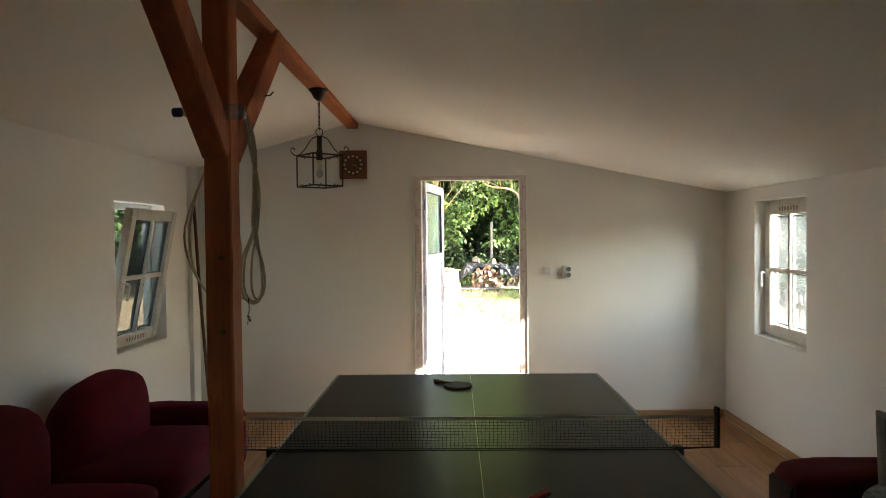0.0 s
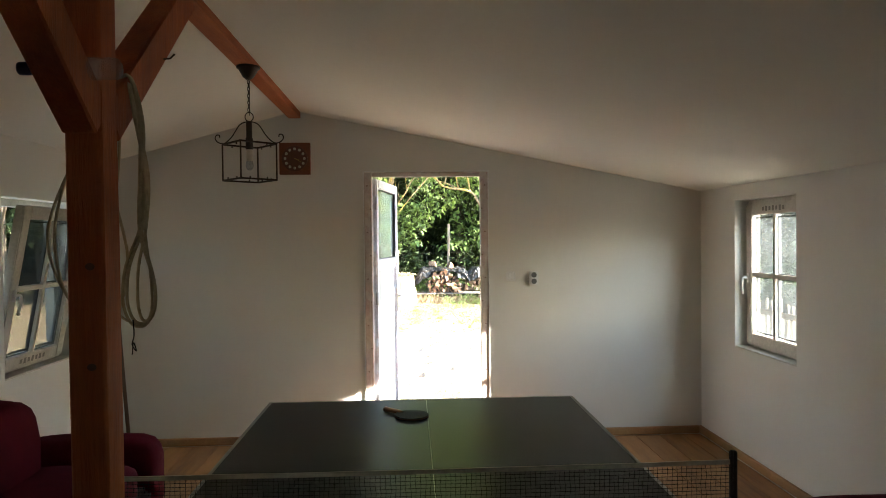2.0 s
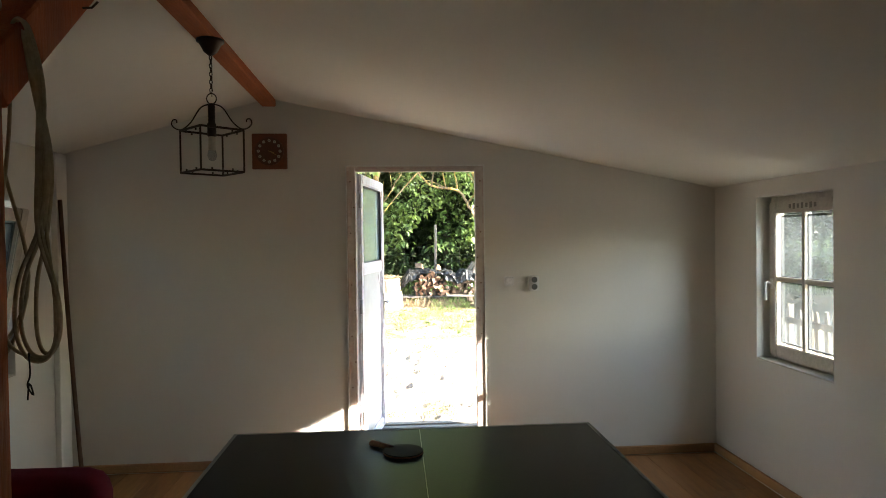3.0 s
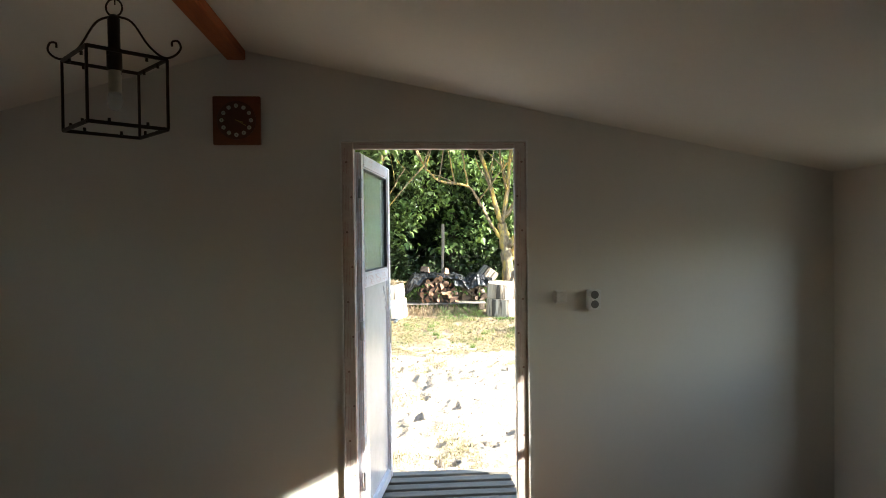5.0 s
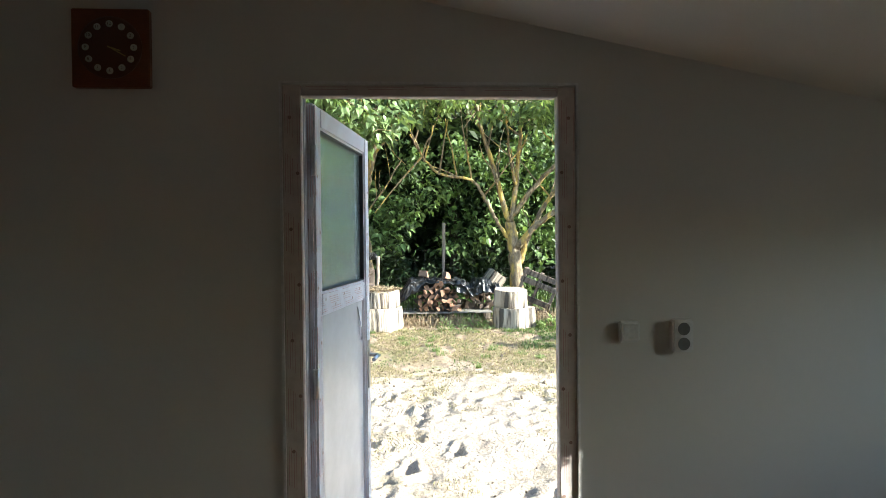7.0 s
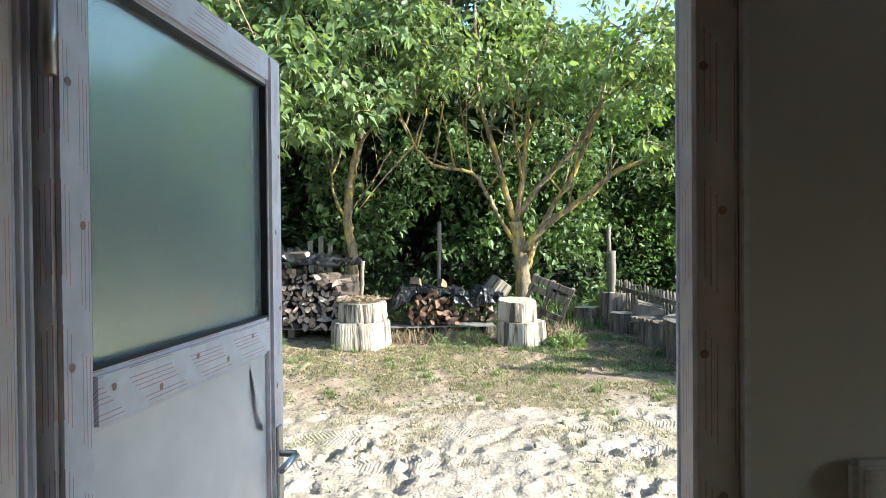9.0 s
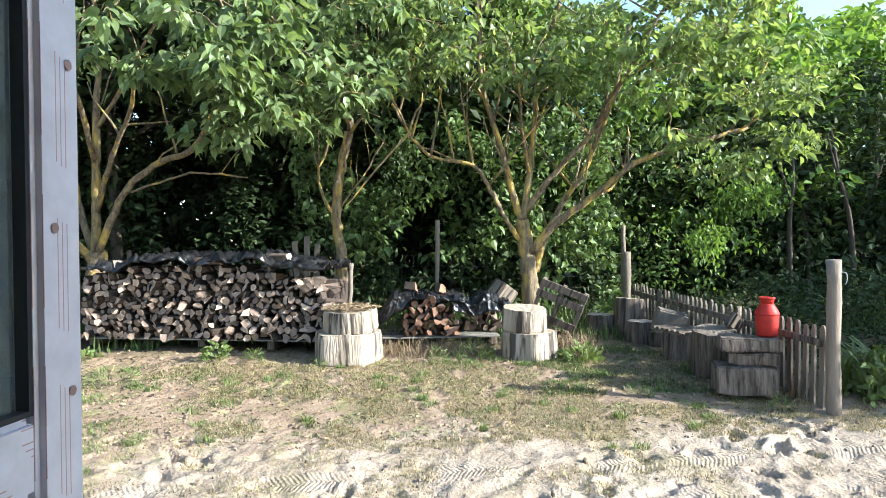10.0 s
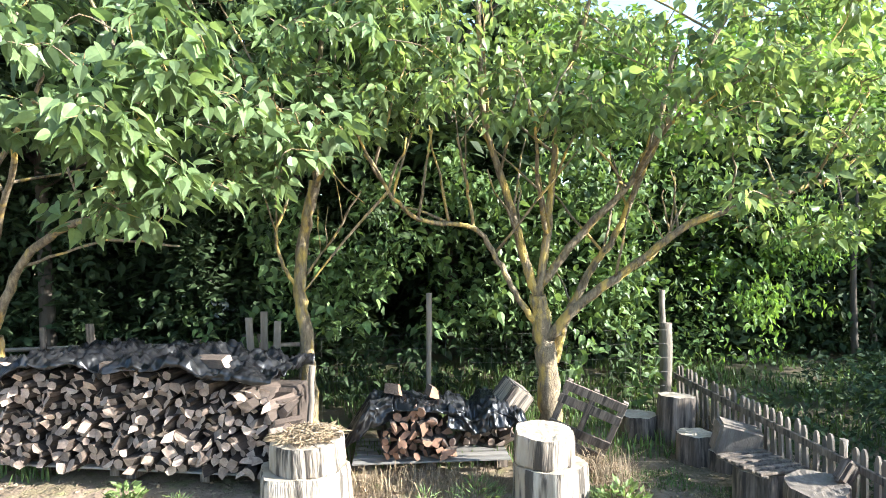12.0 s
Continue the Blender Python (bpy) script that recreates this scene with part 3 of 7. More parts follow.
# ---- door frame, leaf ----
def door():
    d = thing("door_1", "open white plastic door with frosted upper pane, still in printed film", "door", (0, 0, 0), kind="structure")
    bm = bmesh.new()
    for sx in (-1, 1):
        box(bm, (sx * 0.4495, 0.018, 1.042), (0.061, 0.044, 2.084), None, 0.004)
    part("jamb", bm, film_v, d, "frame upright in pale film printed with dashes")
    part("frame_head", boxed((0, 0.018, 2.066), (0.838, 0.042, 0.036), None, 0.004), film_h, d)
    bm = bmesh.new()
    for sx in (-1, 1):
        box(bm, (sx * 0.484, -0.006, 1.044), (0.008, 0.012, 2.088))
    box(bm, (0, -0.006, 2.091), (0.976, 0.012, 0.008))
    part("bead", bm, pvc, d, "thin white edge bead")
    # stepped rebate of the frame behind the film-covered face
    for sx in (-1, 1):
        for wd, y in ((0.058, 0.046), (0.064, 0.054), (0.058, 0.062), (0.066, 0.071), (0.060, 0.080)):
            wd -= 0.016 if sx > 0 else 0.0
            part("frame_groove", boxed((sx * (0.480 - wd / 2), y, 1.04), (wd, 0.0075, 2.07), None, 0.0015), pvc_grey, d)
    part("threshold", boxed((0, 0.10, -0.005), (0.826, 0.26, 0.03), None, 0.004), steel, d)
    # round print marks on the film
    for sx in (-1, 1):
        bm = bmesh.new()
        for k in range(11):
            x, z = sx * (0.444 + 0.012 * (-1) ** k), 0.18 + 0.18 * k
            bmesh.ops.create_circle(bm, cap_ends=True, segments=10, radius=0.006, matrix=Matrix.Translation((x, -0.0052, z)) @ Matrix.Rotation(math.pi / 2, 4, "X"))
        part("film_mark", bm, film_mark, d, "small round print on the film")
    # leaf, swung out; built along its own x axis
    leaf = part("door_leaf", bmesh.new(), pvc_grey, d, "white door leaf with bluish film")
    a, b = Vector((-0.418, 0.085)), Vector((-0.272, 0.905))
    leaf.matrix_world = pose(a.x, a.y, 0, 0, 0, math.degrees(math.atan2(b.y - a.y, b.x - a.x)))
    w, th, z0, z1 = (b - a).length, 0.062, 0.025, 2.045
    st = 0.076
    for nm, c, s, m in (("stile", (st / 2, 0, (z0 + z1) / 2), (st, th, z1 - z0), film_vy), ("stile", (w - st / 2, 0, (z0 + z1) / 2), (st, th, z1 - z0), film_vy),
                        ("top_rail", (w / 2, 0, z1 - st / 2), (w - 2 * st, th, st), film_hy), ("bottom_rail", (w / 2, 0, z0 + st / 2), (w - 2 * st, th, st), pvc_grey),
                        ("lock_rail", (w / 2, 0, 1.36), (w - 2 * st, th - 0.006, 0.088), film_hy)):
        part(nm, boxed(c, s, None, 0.008, 2), m, leaf)
    part("frosted_pane", boxed((w / 2, 0, (1.40 + z1 - st) / 2), (w - 2 * st + 0.02, 0.012, z1 - st - 1.40 + 0.02)), frost, leaf, "frosted glass pane")
    part("lower_panel", boxed((w / 2, 0, (z0 + st + 1.316) / 2), (w - 2 * st + 0.02, 0.024, 1.316 - z0 - st + 0.02), None, 0.004), pvc_panel, leaf, "glossy white lower panel")
    for sy in (-1, 1):
        bm = bmesh.new()
        zt, zb = z1 - st, 1.404
        for c, s in (((st + 0.003, sy * 0.014, (zt + zb) / 2), (0.006, 0.016, zt - zb)), ((w - st - 0.003, sy * 0.014, (zt + zb) / 2), (0.006, 0.016, zt - zb)),
                     ((w / 2, sy * 0.014, zt - 0.003), (w - 2 * st, 0.016, 0.006)), ((w / 2, sy * 0.014, zb + 0.003), (w - 2 * st, 0.016, 0.006))):
            box(bm, c, s)
        part("glazing_seal", bm, seal, leaf, "dark rubber glazing seal")
    for sy in (-1, 1):
        bm = bmesh.new()
        box(bm, (w - 0.045, sy * 0.034, 1.02), (0.032, 0.008, 0.22), None, 0.003)
        tube(bm, [(w - 0.045, sy * 0.034, 1.06), (w - 0.045, sy * 0.075, 1.06), (w - 0.06, sy * 0.082, 1.06), (w - 0.165, sy * 0.082, 1.06)], 0.009, 8)
        part("door_handle", bm, steel, leaf, "metal lever handle on a long plate")
    bm = bmesh.new()
    box(bm, (w + 0.004, 0, 1.03), (0.006, 0.022, 0.24))
    box(bm, (w + 0.012, 0, 1.06), (0.022, 0.014, 0.03), None, 0.003)
    box(bm, (w + 0.010, 0, 0.94), (0.016, 0.014, 0.035))
    part("lock", bm, iron, leaf, "lock strip with latch and bolt")
    for z in (0.25, 1.05, 1.80):
        part("hinge", tubed([(-0.012, -0.03, z), (-0.012, -0.03, z + 0.10)], 0.011, 10), steel, leaf)
    for k in range(9):
        x, z = 0.024 + 0.026 * (k % 2), 0.28 + 0.19 * k
        for xx in (x, w - x):
            bm = bmesh.new()
            bmesh.ops.create_circle(bm, cap_ends=True, segments=10, radius=0.0062, matrix=Matrix.Translation((xx, -th / 2 - 0.0012, z)) @ Matrix.Rotation(math.pi / 2, 4, "X"))
            part("film_mark", bm, film_mark, leaf, "small red print on the film")
    for k in range(5):
        bm = bmesh.new()
        bmesh.ops.create_circle(bm, cap_ends=True, segments=10, radius=0.0062, matrix=Matrix.Translation((0.12 + 0.13 * k, -th / 2 + 0.0018, 1.36 + 0.014 * (-1) ** k)) @ Matrix.Rotation(math.pi / 2, 4, "X"))
        part("film_mark", bm, film_mark, leaf, "small red print on the film")
    # the raised curl of loose film on the lower panel
    bm = bmesh.new()
    pts = [(w - st - 0.10 + 0.06 * k / 6, -0.016 - 0.012 * math.sin(k * 0.5), 1.29 - 0.05 * k + 0.004 * k * k) for k in range(7)]
    for p, q in zip(pts, pts[1:]):
        v = [bm.verts.new(p), bm.verts.new(q), bm.verts.new((q[0] + 0.02, q[1] + 0.01, q[2] + 0.01)), bm.verts.new((p[0] + 0.02, p[1] + 0.01, p[2] + 0.01))]
        bm.faces.new(v)
    part("loose_film", bm, pvc_panel, leaf, "loose edge of protective film")
    return d


pvc_panel = mat("glossy_white_panel", (0.78, 0.79, 0.82), (0.70, 0.71, 0.75), scale=2.2, rough=0.16, bump=0.25, fine=5, spec=0.6)
film_mark = mat("film_mark_print", (0.40, 0.27, 0.23), rough=0.5, bump=0.0)
door()


# ---- windows ----
def window(name, x, inward, hole, tilt, label, panes):
    """A small casement of four panes in a deep opening. x: plane of the frame; inward: +1 if the room lies towards +x; tilt: degrees by which the sash leans in."""
    y0, y1, z0, z1 = hole
    w = thing(name, label, "window", (x, (y0 + y1) / 2, z0), kind="structure")
    hw, h = (y1 - y0) / 2, z1 - z0
    bm = bmesh.new()
    fw = 0.045
    for c, s in (((0, -hw + fw / 2, h / 2), (0.06, fw, h)), ((0, hw - fw / 2, h / 2), (0.06, fw, h)), ((0, 0, fw / 2), (0.06, 2 * hw - 2 * fw, fw)), ((0, 0, h - fw / 2), (0.06, 2 * hw - 2 * fw, fw))):
        box(bm, c, s, None, 0.003)
    part("window_frame", bm, pvc_dirty, w)
    part("window_sill", boxed((inward * 0.08, 0, 0.006), (0.098, 2 * hw - 0.004, 0.012), None, 0.003), pvc_dirty, w)
    sash = part("sash", bmesh.new(), pvc_dirty, w, "sash with crossed glazing bars")
    sash.matrix_basis = pose(inward * 0.034, 0, 0.032, 0, inward * tilt, 0)
    sw, sh, b = hw - 0.026, h - 0.064, 0.075
    for nm, c, s in (("stile", (0, -sw + b / 2, sh / 2), (0.055, b, sh)), ("stile", (0, sw - b / 2, sh / 2), (0.055, b, sh)), ("bottom_rail", (0, 0, b / 2), (0.055, 2 * sw - 2 * b, b)),
                     ("top_rail", (0, 0, sh - b / 2), (0.055, 2 * sw - 2 * b, b))):
        part(nm, boxed(c, s, None, 0.006, 2), pvc_dirty, sash)
    part("glazing_bar", boxed((0, 0, sh / 2), (0.045, 0.03, sh - 2 * b), None, 0.004), pvc_dirty, sash)
    part("glazing_bar", boxed((0.0, 0, sh / 2), (0.042, 2 * sw - 2 * b, 0.03), None, 0.004), pvc_dirty, sash)
    pw, ph = (2 * sw - 2 * b) / 2, (sh - 2 * b) / 2
    for sy in (-1, 1):
        for sz in (-1, 1):
            g = part("pane", boxed((0, sy * pw / 2, sh / 2 + sz * ph / 2), (0.006, pw, ph)), panes, sash, "clear glass pane")
            g.visible_shadow = False
            bm = bmesh.new()
            for yy in (-1, 1):
                box(bm, (-inward * 0.008, sy * pw / 2 + yy * (pw / 2 - 0.017), sh / 2 + sz * ph / 2), (0.02, 0.006, ph - 0.034))
                box(bm, (-inward * 0.008, sy * pw / 2, sh / 2 + sz * ph / 2 + yy * (ph / 2 - 0.017)), (0.02, pw - 0.034, 0.006))
            part("pane_seal", bm, seal, sash, "dark rubber seal")
    # lever handle
    bm = bmesh.new()
    hy = (sw - b / 2) if inward < 0 else -(sw - b / 2)
    box(bm, (inward * 0.032, hy, sh * 0.47), (0.012, 0.028, 0.07), None, 0.004)
    tube(bm, spline([(inward * 0.036, hy, sh * 0.47), (inward * 0.066, hy, sh * 0.475), (inward * 0.074, hy, sh * 0.44), (inward * 0.070, hy, sh * 0.36)], 4), 0.009, 8)
    part("window_handle", bm, pvc, sash, "white plastic lever handle")
    # worn print on a rail of the sash
    bm = bmesh.new()
    zz = sh - b / 2 if inward < 0 else b / 2
    for k in range(7):
        box(bm, (inward * 0.0283, -0.12 + 0.040 * k, zz), (0.001, 0.022, 0.034 if k % 2 else 0.026))
    part("print_mark", bm, pale_print, sash, "row of worn grey print marks")
    return w


pale_print = mat("worn_print", (0.30, 0.28, 0.25), rough=0.6, bump=0.0)
window("window_1", XR + 0.13, -1, WIN_R, 0.0, "dusty white four-pane window, closed, in a deep opening", glass)
window("window_2", XL - 0.13, 1, WIN_L, 11.0, "dusty white four-pane window tilted open into the room", glass_dark)


# sky light through the side window
sky_lamp = new("window_sky_light", bpy.data.lights.new("window_sky_light", "AREA"))
sky_lamp.data.shape, sky_lamp.data.size, sky_lamp.data.size_y = "RECTANGLE", 1.6, 0.40
sky_lamp.data.energy, sky_lamp.data.color = WINDOW_SKY, (0.80, 0.89, 0.96)
sky_lamp.matrix_world = look((3.0, -1.62, 1.98), (1.15, 0.0, 0.95))


# ---- floor boards ----
def floor_boards():
    rng = random.Random(5)
    lens = (1.6, 2.2, 2.8, 3.3)
    meshes = {}
    wd = 0.19
    n = int((XR - XL - 0.05) / wd)
    for i in range(n + 1):
        x0 = XL + 0.024 + i * wd
        ww = min(wd, XR - 0.024 - x0) - 0.002
        if ww < 0.03:
            continue
        y = -0.024
        first = True
        while y > YB + 0.05:
            ln = rng.choice(lens) if not first else rng.choice(lens) * rng.uniform(0.4, 1.0)
            ln = round(min(ln, y - YB - 0.02), 1) if y - YB > 0.4 else y - YB - 0.02
            if ln < 0.1:
                break
            first = False
            key = (round(ww, 3), round(ln, 2))
            if key not in meshes:
                meshes[key] = part("plank", boxed((0, 0, 0), (ww, ln - 0.003, 0.02), None, 0.0015), oak_plank, floor).data
                ob = [o for o in floor.children if o.data == meshes[key]][0]
            else:
                ob = new("plank", meshes[key])
                ob.parent = floor
            ob.location = (x0 + ww / 2, y - ln / 2, -0.010)
            y -= ln


# ---- table tennis table ----
def tennis_table():
    t = thing("table_tennis_table", "dark green table tennis table with white edges and net", "table", (-0.073, -3.17, 0))
    hl, hw = 1.37, 0.7625
    for sy in (-1, 1):
        half = part("tabletop", boxed((0, sy * (hl / 2 + 0.0015), 0.75), (2 * hw, hl - 0.003, 0.02), None, 0.003), table_top, t, "dark green half of the top")
        bm = bmesh.new()
        for sx in (-1, 1):
            box(bm, (sx * (hw - 0.007), sy * (hl / 2), 0.7605), (0.014, hl - 0.004, 0.0012))
        box(bm, (0, sy * (hl - 0.0075), 0.7605), (2 * hw - 0.03, 0.012, 0.0012))
        part("edge_line", bm, white_line, half, "worn white edge line")
        part("centre_line", boxed((0.018, sy * (hl / 2 - 0.005), 0.7605), (0.003, hl - 0.03, 0.0012)), white_line, half, "thin white centre line")
        bm = bmesh.new()
        for sx in (-1, 1):
            box(bm, (sx * (hw - 0.03), sy * hl / 2, 0.715), (0.03, hl - 0.06, 0.05), None, 0.003)
        box(bm, (0, sy * (hl - 0.04), 0.715), (2 * hw - 0.1, 0.03, 0.05), None, 0.003)
        part("apron", bm, black_metal, half, "black steel apron under the top")
        for sx in (-1, 1):
            for fy in (0.28, 0.86):
                bm = boxed((sx * 0.58, sy * hl * fy, 0.345), (0.035, 0.035, 0.69), None, 0.004)
                part("leg", bm, black_metal, t)
            bm = lathed([(0.012, 0.0), (0.025, 0.002), (0.025, 0.012), (0.012, 0.016)], 12, (sx * 0.58, sy * hl * 0.86, 0.0))
            part("foot_pad", bm, black_metal, t)
    net = part("net_assembly", bmesh.new(), black_metal, t, "dark net on clamped metal posts")
    for sx in (-1, 1):
        bm = bmesh.new()
        box(bm, (sx * 0.915, 0, 0.842), (0.022, 0.016, 0.155), None, 0.004)
        tube(bm, [(sx * 0.905, -0.012, 0.925), (sx * 0.905, -0.012, 0.772), (sx * 0.78, -0.012, 0.768)], 0.004, 6)
        box(bm, (sx * 0.768, 0, 0.755), (0.042, 0.036, 0.036), None, 0.006)
        tube(bm, [(sx * 0.79, 0.0, 0.73), (sx * 0.79, 0.0, 0.69)], 0.008, 8)
        part("net_post", bm, black_metal, net)
    nx, nz = 122, 10
    bm = bmesh.new()

    def sag(u, w):
        x = -0.905 + 1.81 * u
        s = 0.004 * math.sin(math.pi * u)
        return (x + 0.004 * noise.noise(Vector((u * 40, w * 3, 0))), 0.004 * noise.noise(Vector((u * 9, w * 2, 4))), 0.765 + 0.114 * w - s * w)

    def strip(pts, r):
        a = [bm.verts.new((p[0], p[1], p[2])) for p in pts]
        b = [bm.verts.new((p[0] + r[0], p[1] + 0.0005, p[2] + r[1])) for p in pts]
        for k in range(len(pts) - 1):
            bm.faces.new((a[k], a[k + 1], b[k + 1], b[k]))
    for i in range(nx + 1):
        strip([sag(i / nx, j / nz) for j in range(nz + 1)], (0.0014, 0))
    for j in range(nz):
        strip([sag(i / 61, j / nz) for i in range(62)], (0, 0.0014))
    part("net_mesh", bm, net_cord, net, "black cord mesh")
    bm = bmesh.new()
    a = [(x0[0], x0[1], x0[2]) for x0 in (sag(i / 40, 1.0) for i in range(41))]
    for p, q in zip(a, a[1:]):
        v = [bm.verts.new((r[0], r[1] + dy, r[2] + dz)) for dy in (-0.003, 0.003) for r, dz in ((p, 0), (q, 0), (q, 0.013), (p, 0.013))]
        for f in ((0, 1, 2, 3), (7, 6, 5, 4), (3, 2, 6, 7), (1, 0, 4, 5)):
            bm.faces.new([v[k] for k in f])
    part("net_tape", bm, tape_cloth, net, "grubby white top tape")
    part("net_cord", tubed([(-0.905, 0, 0.767), (0, 0, 0.766), (0.905, 0, 0.767)], 0.002, 6), net_cord, net)
    return t


tennis_table()


def bat(at, rz, rubber, label, handle=None):
    b = thing("table_tennis_bat", label, "bat", at, rz)
    bm = bmesh.new()
    n = 28
    ring = [(0.078 * math.cos(a), 0.074 * math.sin(a)) for a in (2 * math.pi * k / n for k in range(n))]
    for z0, z1, nm, m in ((0.0, 0.003, "rubber", rubber), (0.003, 0.009, "blade", bat_wood), (0.009, 0.012, "rubber", rubber)):
        bm = bmesh.new()
        lo, hi = [bm.verts.new((x, y, z0)) for x, y in ring], [bm.verts.new((x, y, z1)) for x, y in ring]
        for k in range(n):
            bm.faces.new((lo[k], lo[(k + 1) % n], hi[(k + 1) % n], hi[k]))
        bm.faces.new(lo[::-1])
        bm.faces.new(hi)
        part(nm, bm, m, b)
    bm = bmesh.new()
    tube(bm, [(0.060, 0, 0.008), (0.085, 0, 0.008), (0.12, 0, 0.008), (0.165, 0, 0.008), (0.17, 0, 0.008)], [0.010, 0.015, 0.0135, 0.017, 0.012], 10)
    bmesh.ops.scale(bm, vec=(1, 1, 0.72), verts=bm.verts)
    bmesh.ops.translate(bm, vec=(0, 0, 0.004), verts=bm.verts)
    part("handle", bm, handle or bat_wood, b)
    return b


bat((-0.128, -2.13, 0.7615), 138, rubber_black, "table tennis bat with black rubber and wooden handle")
bat((0.03, -3.73, 0.7615), 48, rubber_red, "table tennis bat with red rubber and handle", rubber_red)


# ---- sofas ----
def cushion(c, s, power=3.2, seed=0, sagz=0.0):
    """A plump upholstered block of size s about c."""
    bm = bmesh.new()
    bmesh.ops.create_cube(bm, size=2)
    bmesh.ops.subdivide_edges(bm, edges=bm.edges, cuts=7, use_grid_fill=True)
    for v in bm.verts:
        p = v.co
        l = (abs(p.x) ** power + abs(p.y) ** power + abs(p.z) ** power) ** (1 / power)
        q = p / l
        w = 0.022 * noise.noise(q * 2.3 + Vector((seed, 0, 0))) + 0.01 * noise.noise(q * 6 + Vector((seed, 3, 0)))
        q = q * (1 + w)
        v.co = Vector((c[0] + q.x * s[0] / 2, c[1] + q.y * s[1] / 2, c[2] + q.z * s[2] / 2 - sagz * max(0, q.z) * abs(q.y) ** 2))
    return bm


def sofa_west():
    s = thing("sofa", "dark red velvet sofa with high rounded back cushions", "sofa", (-1.93, -2.72, 0))
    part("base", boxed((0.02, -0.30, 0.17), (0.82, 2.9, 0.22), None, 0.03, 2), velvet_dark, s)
    for k, y in enumerate((-1.20, -0.28, 0.66)):
        part("seat_cushion", cushion((0.10, y, 0.34), (0.66, 0.90, 0.20), 5, k), velvet, s, smooth=True)
    for k, (y, wd, zc, ht) in enumerate(((-0.33, 0.86, 0.53, 0.66), (0.68, 0.80, 0.505, 0.62), (-1.24, 0.88, 0.54, 0.66))):
        bm = cushion((-0.19, y, zc), (0.30, wd, ht), 3.4, 10 + k, 0.06)
        for v in bm.verts:
            u = (v.co.y - y) / wd
            v.co.z += 0.16 * u * max(0.0, (v.co.z - zc) / ht)
        part("back_cushion", bm, velvet, s, smooth=True)
    part("armrest", cushion((0.0, 1.31, 0.27), (0.82, 0.24, 0.46), 5, 5), velvet, s, smooth=True)
    part("armrest", cushion((0.0, -1.86, 0.27), (0.82, 0.24, 0.46), 5, 6), velvet, s, smooth=True)
    for x in (-0.3, 0.36):
        for y in (-1.6, 1.0):
            part("foot", boxed((x, y, 0.032), (0.06, 0.06, 0.064), None, 0.006), stick_wood, s)


def sofa_east():
    s = thing("sofa", "dark red velvet sofa standing along the side wall", "sofa", (1.75, -3.55, 0))
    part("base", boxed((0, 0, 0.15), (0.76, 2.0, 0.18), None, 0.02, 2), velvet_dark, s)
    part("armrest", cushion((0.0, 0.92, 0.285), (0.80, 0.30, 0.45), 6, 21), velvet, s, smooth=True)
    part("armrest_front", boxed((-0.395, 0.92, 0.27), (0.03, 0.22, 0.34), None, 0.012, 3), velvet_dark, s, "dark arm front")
    part("armrest", cushion((0.0, -0.92, 0.285), (0.80, 0.30, 0.45), 6, 22), velvet, s, smooth=True)
    for k, y in enumerate((-0.4, 0.4)):
        part("seat_cushion", cushion((-0.04, y, 0.31), (0.70, 0.78, 0.18), 5, 30 + k), velvet, s, smooth=True)
        part("back_cushion", cushion((0.27, y, 0.42), (0.22, 0.78, 0.36), 4, 33 + k), velvet, s, smooth=True)
    for x in (-0.32, 0.32):
        for y in (-0.9, 0.9):
            part("foot", boxed((x, y, 0.032), (0.06, 0.06, 0.064), None, 0.006), stick_wood, s)
    c = tagged(part("scatter_cushion", cushion((0, 0, 0), (0.42, 0.40, 0.16), 2.4, 40), cushion_cloth, None, smooth=True), "grey patterned scatter cushion lying on the red sofa", "cushion")
    c.matrix_world = pose(1.70, -3.06, 0.455, 12, -6, 20)
    f = thing("picture_frame", "pale wooden picture frame leaning on the red sofa", "picture frame", (2.02, -2.96, 0.55), 0)
    f.matrix_world = pose(1.755, -2.86, 0.625, -20, 20, 15)
    bm = bmesh.new()
    for c_, s_ in (((0, 0, 0.14), (0.30, 0.02, 0.03)), ((0, 0, -0.14), (0.30, 0.02, 0.03)), ((0.135, 0, 0), (0.03, 0.02, 0.25)), ((-0.135, 0, 0), (0.03, 0.02, 0.25))):
        box(bm, c_, s_, None, 0.003)
    part("frame_moulding", bm, weathered_x, f)
    part("backing", boxed((0, 0.004, 0), (0.24, 0.006, 0.25)), stick_wood, f)


sofa_west()
sofa_east()


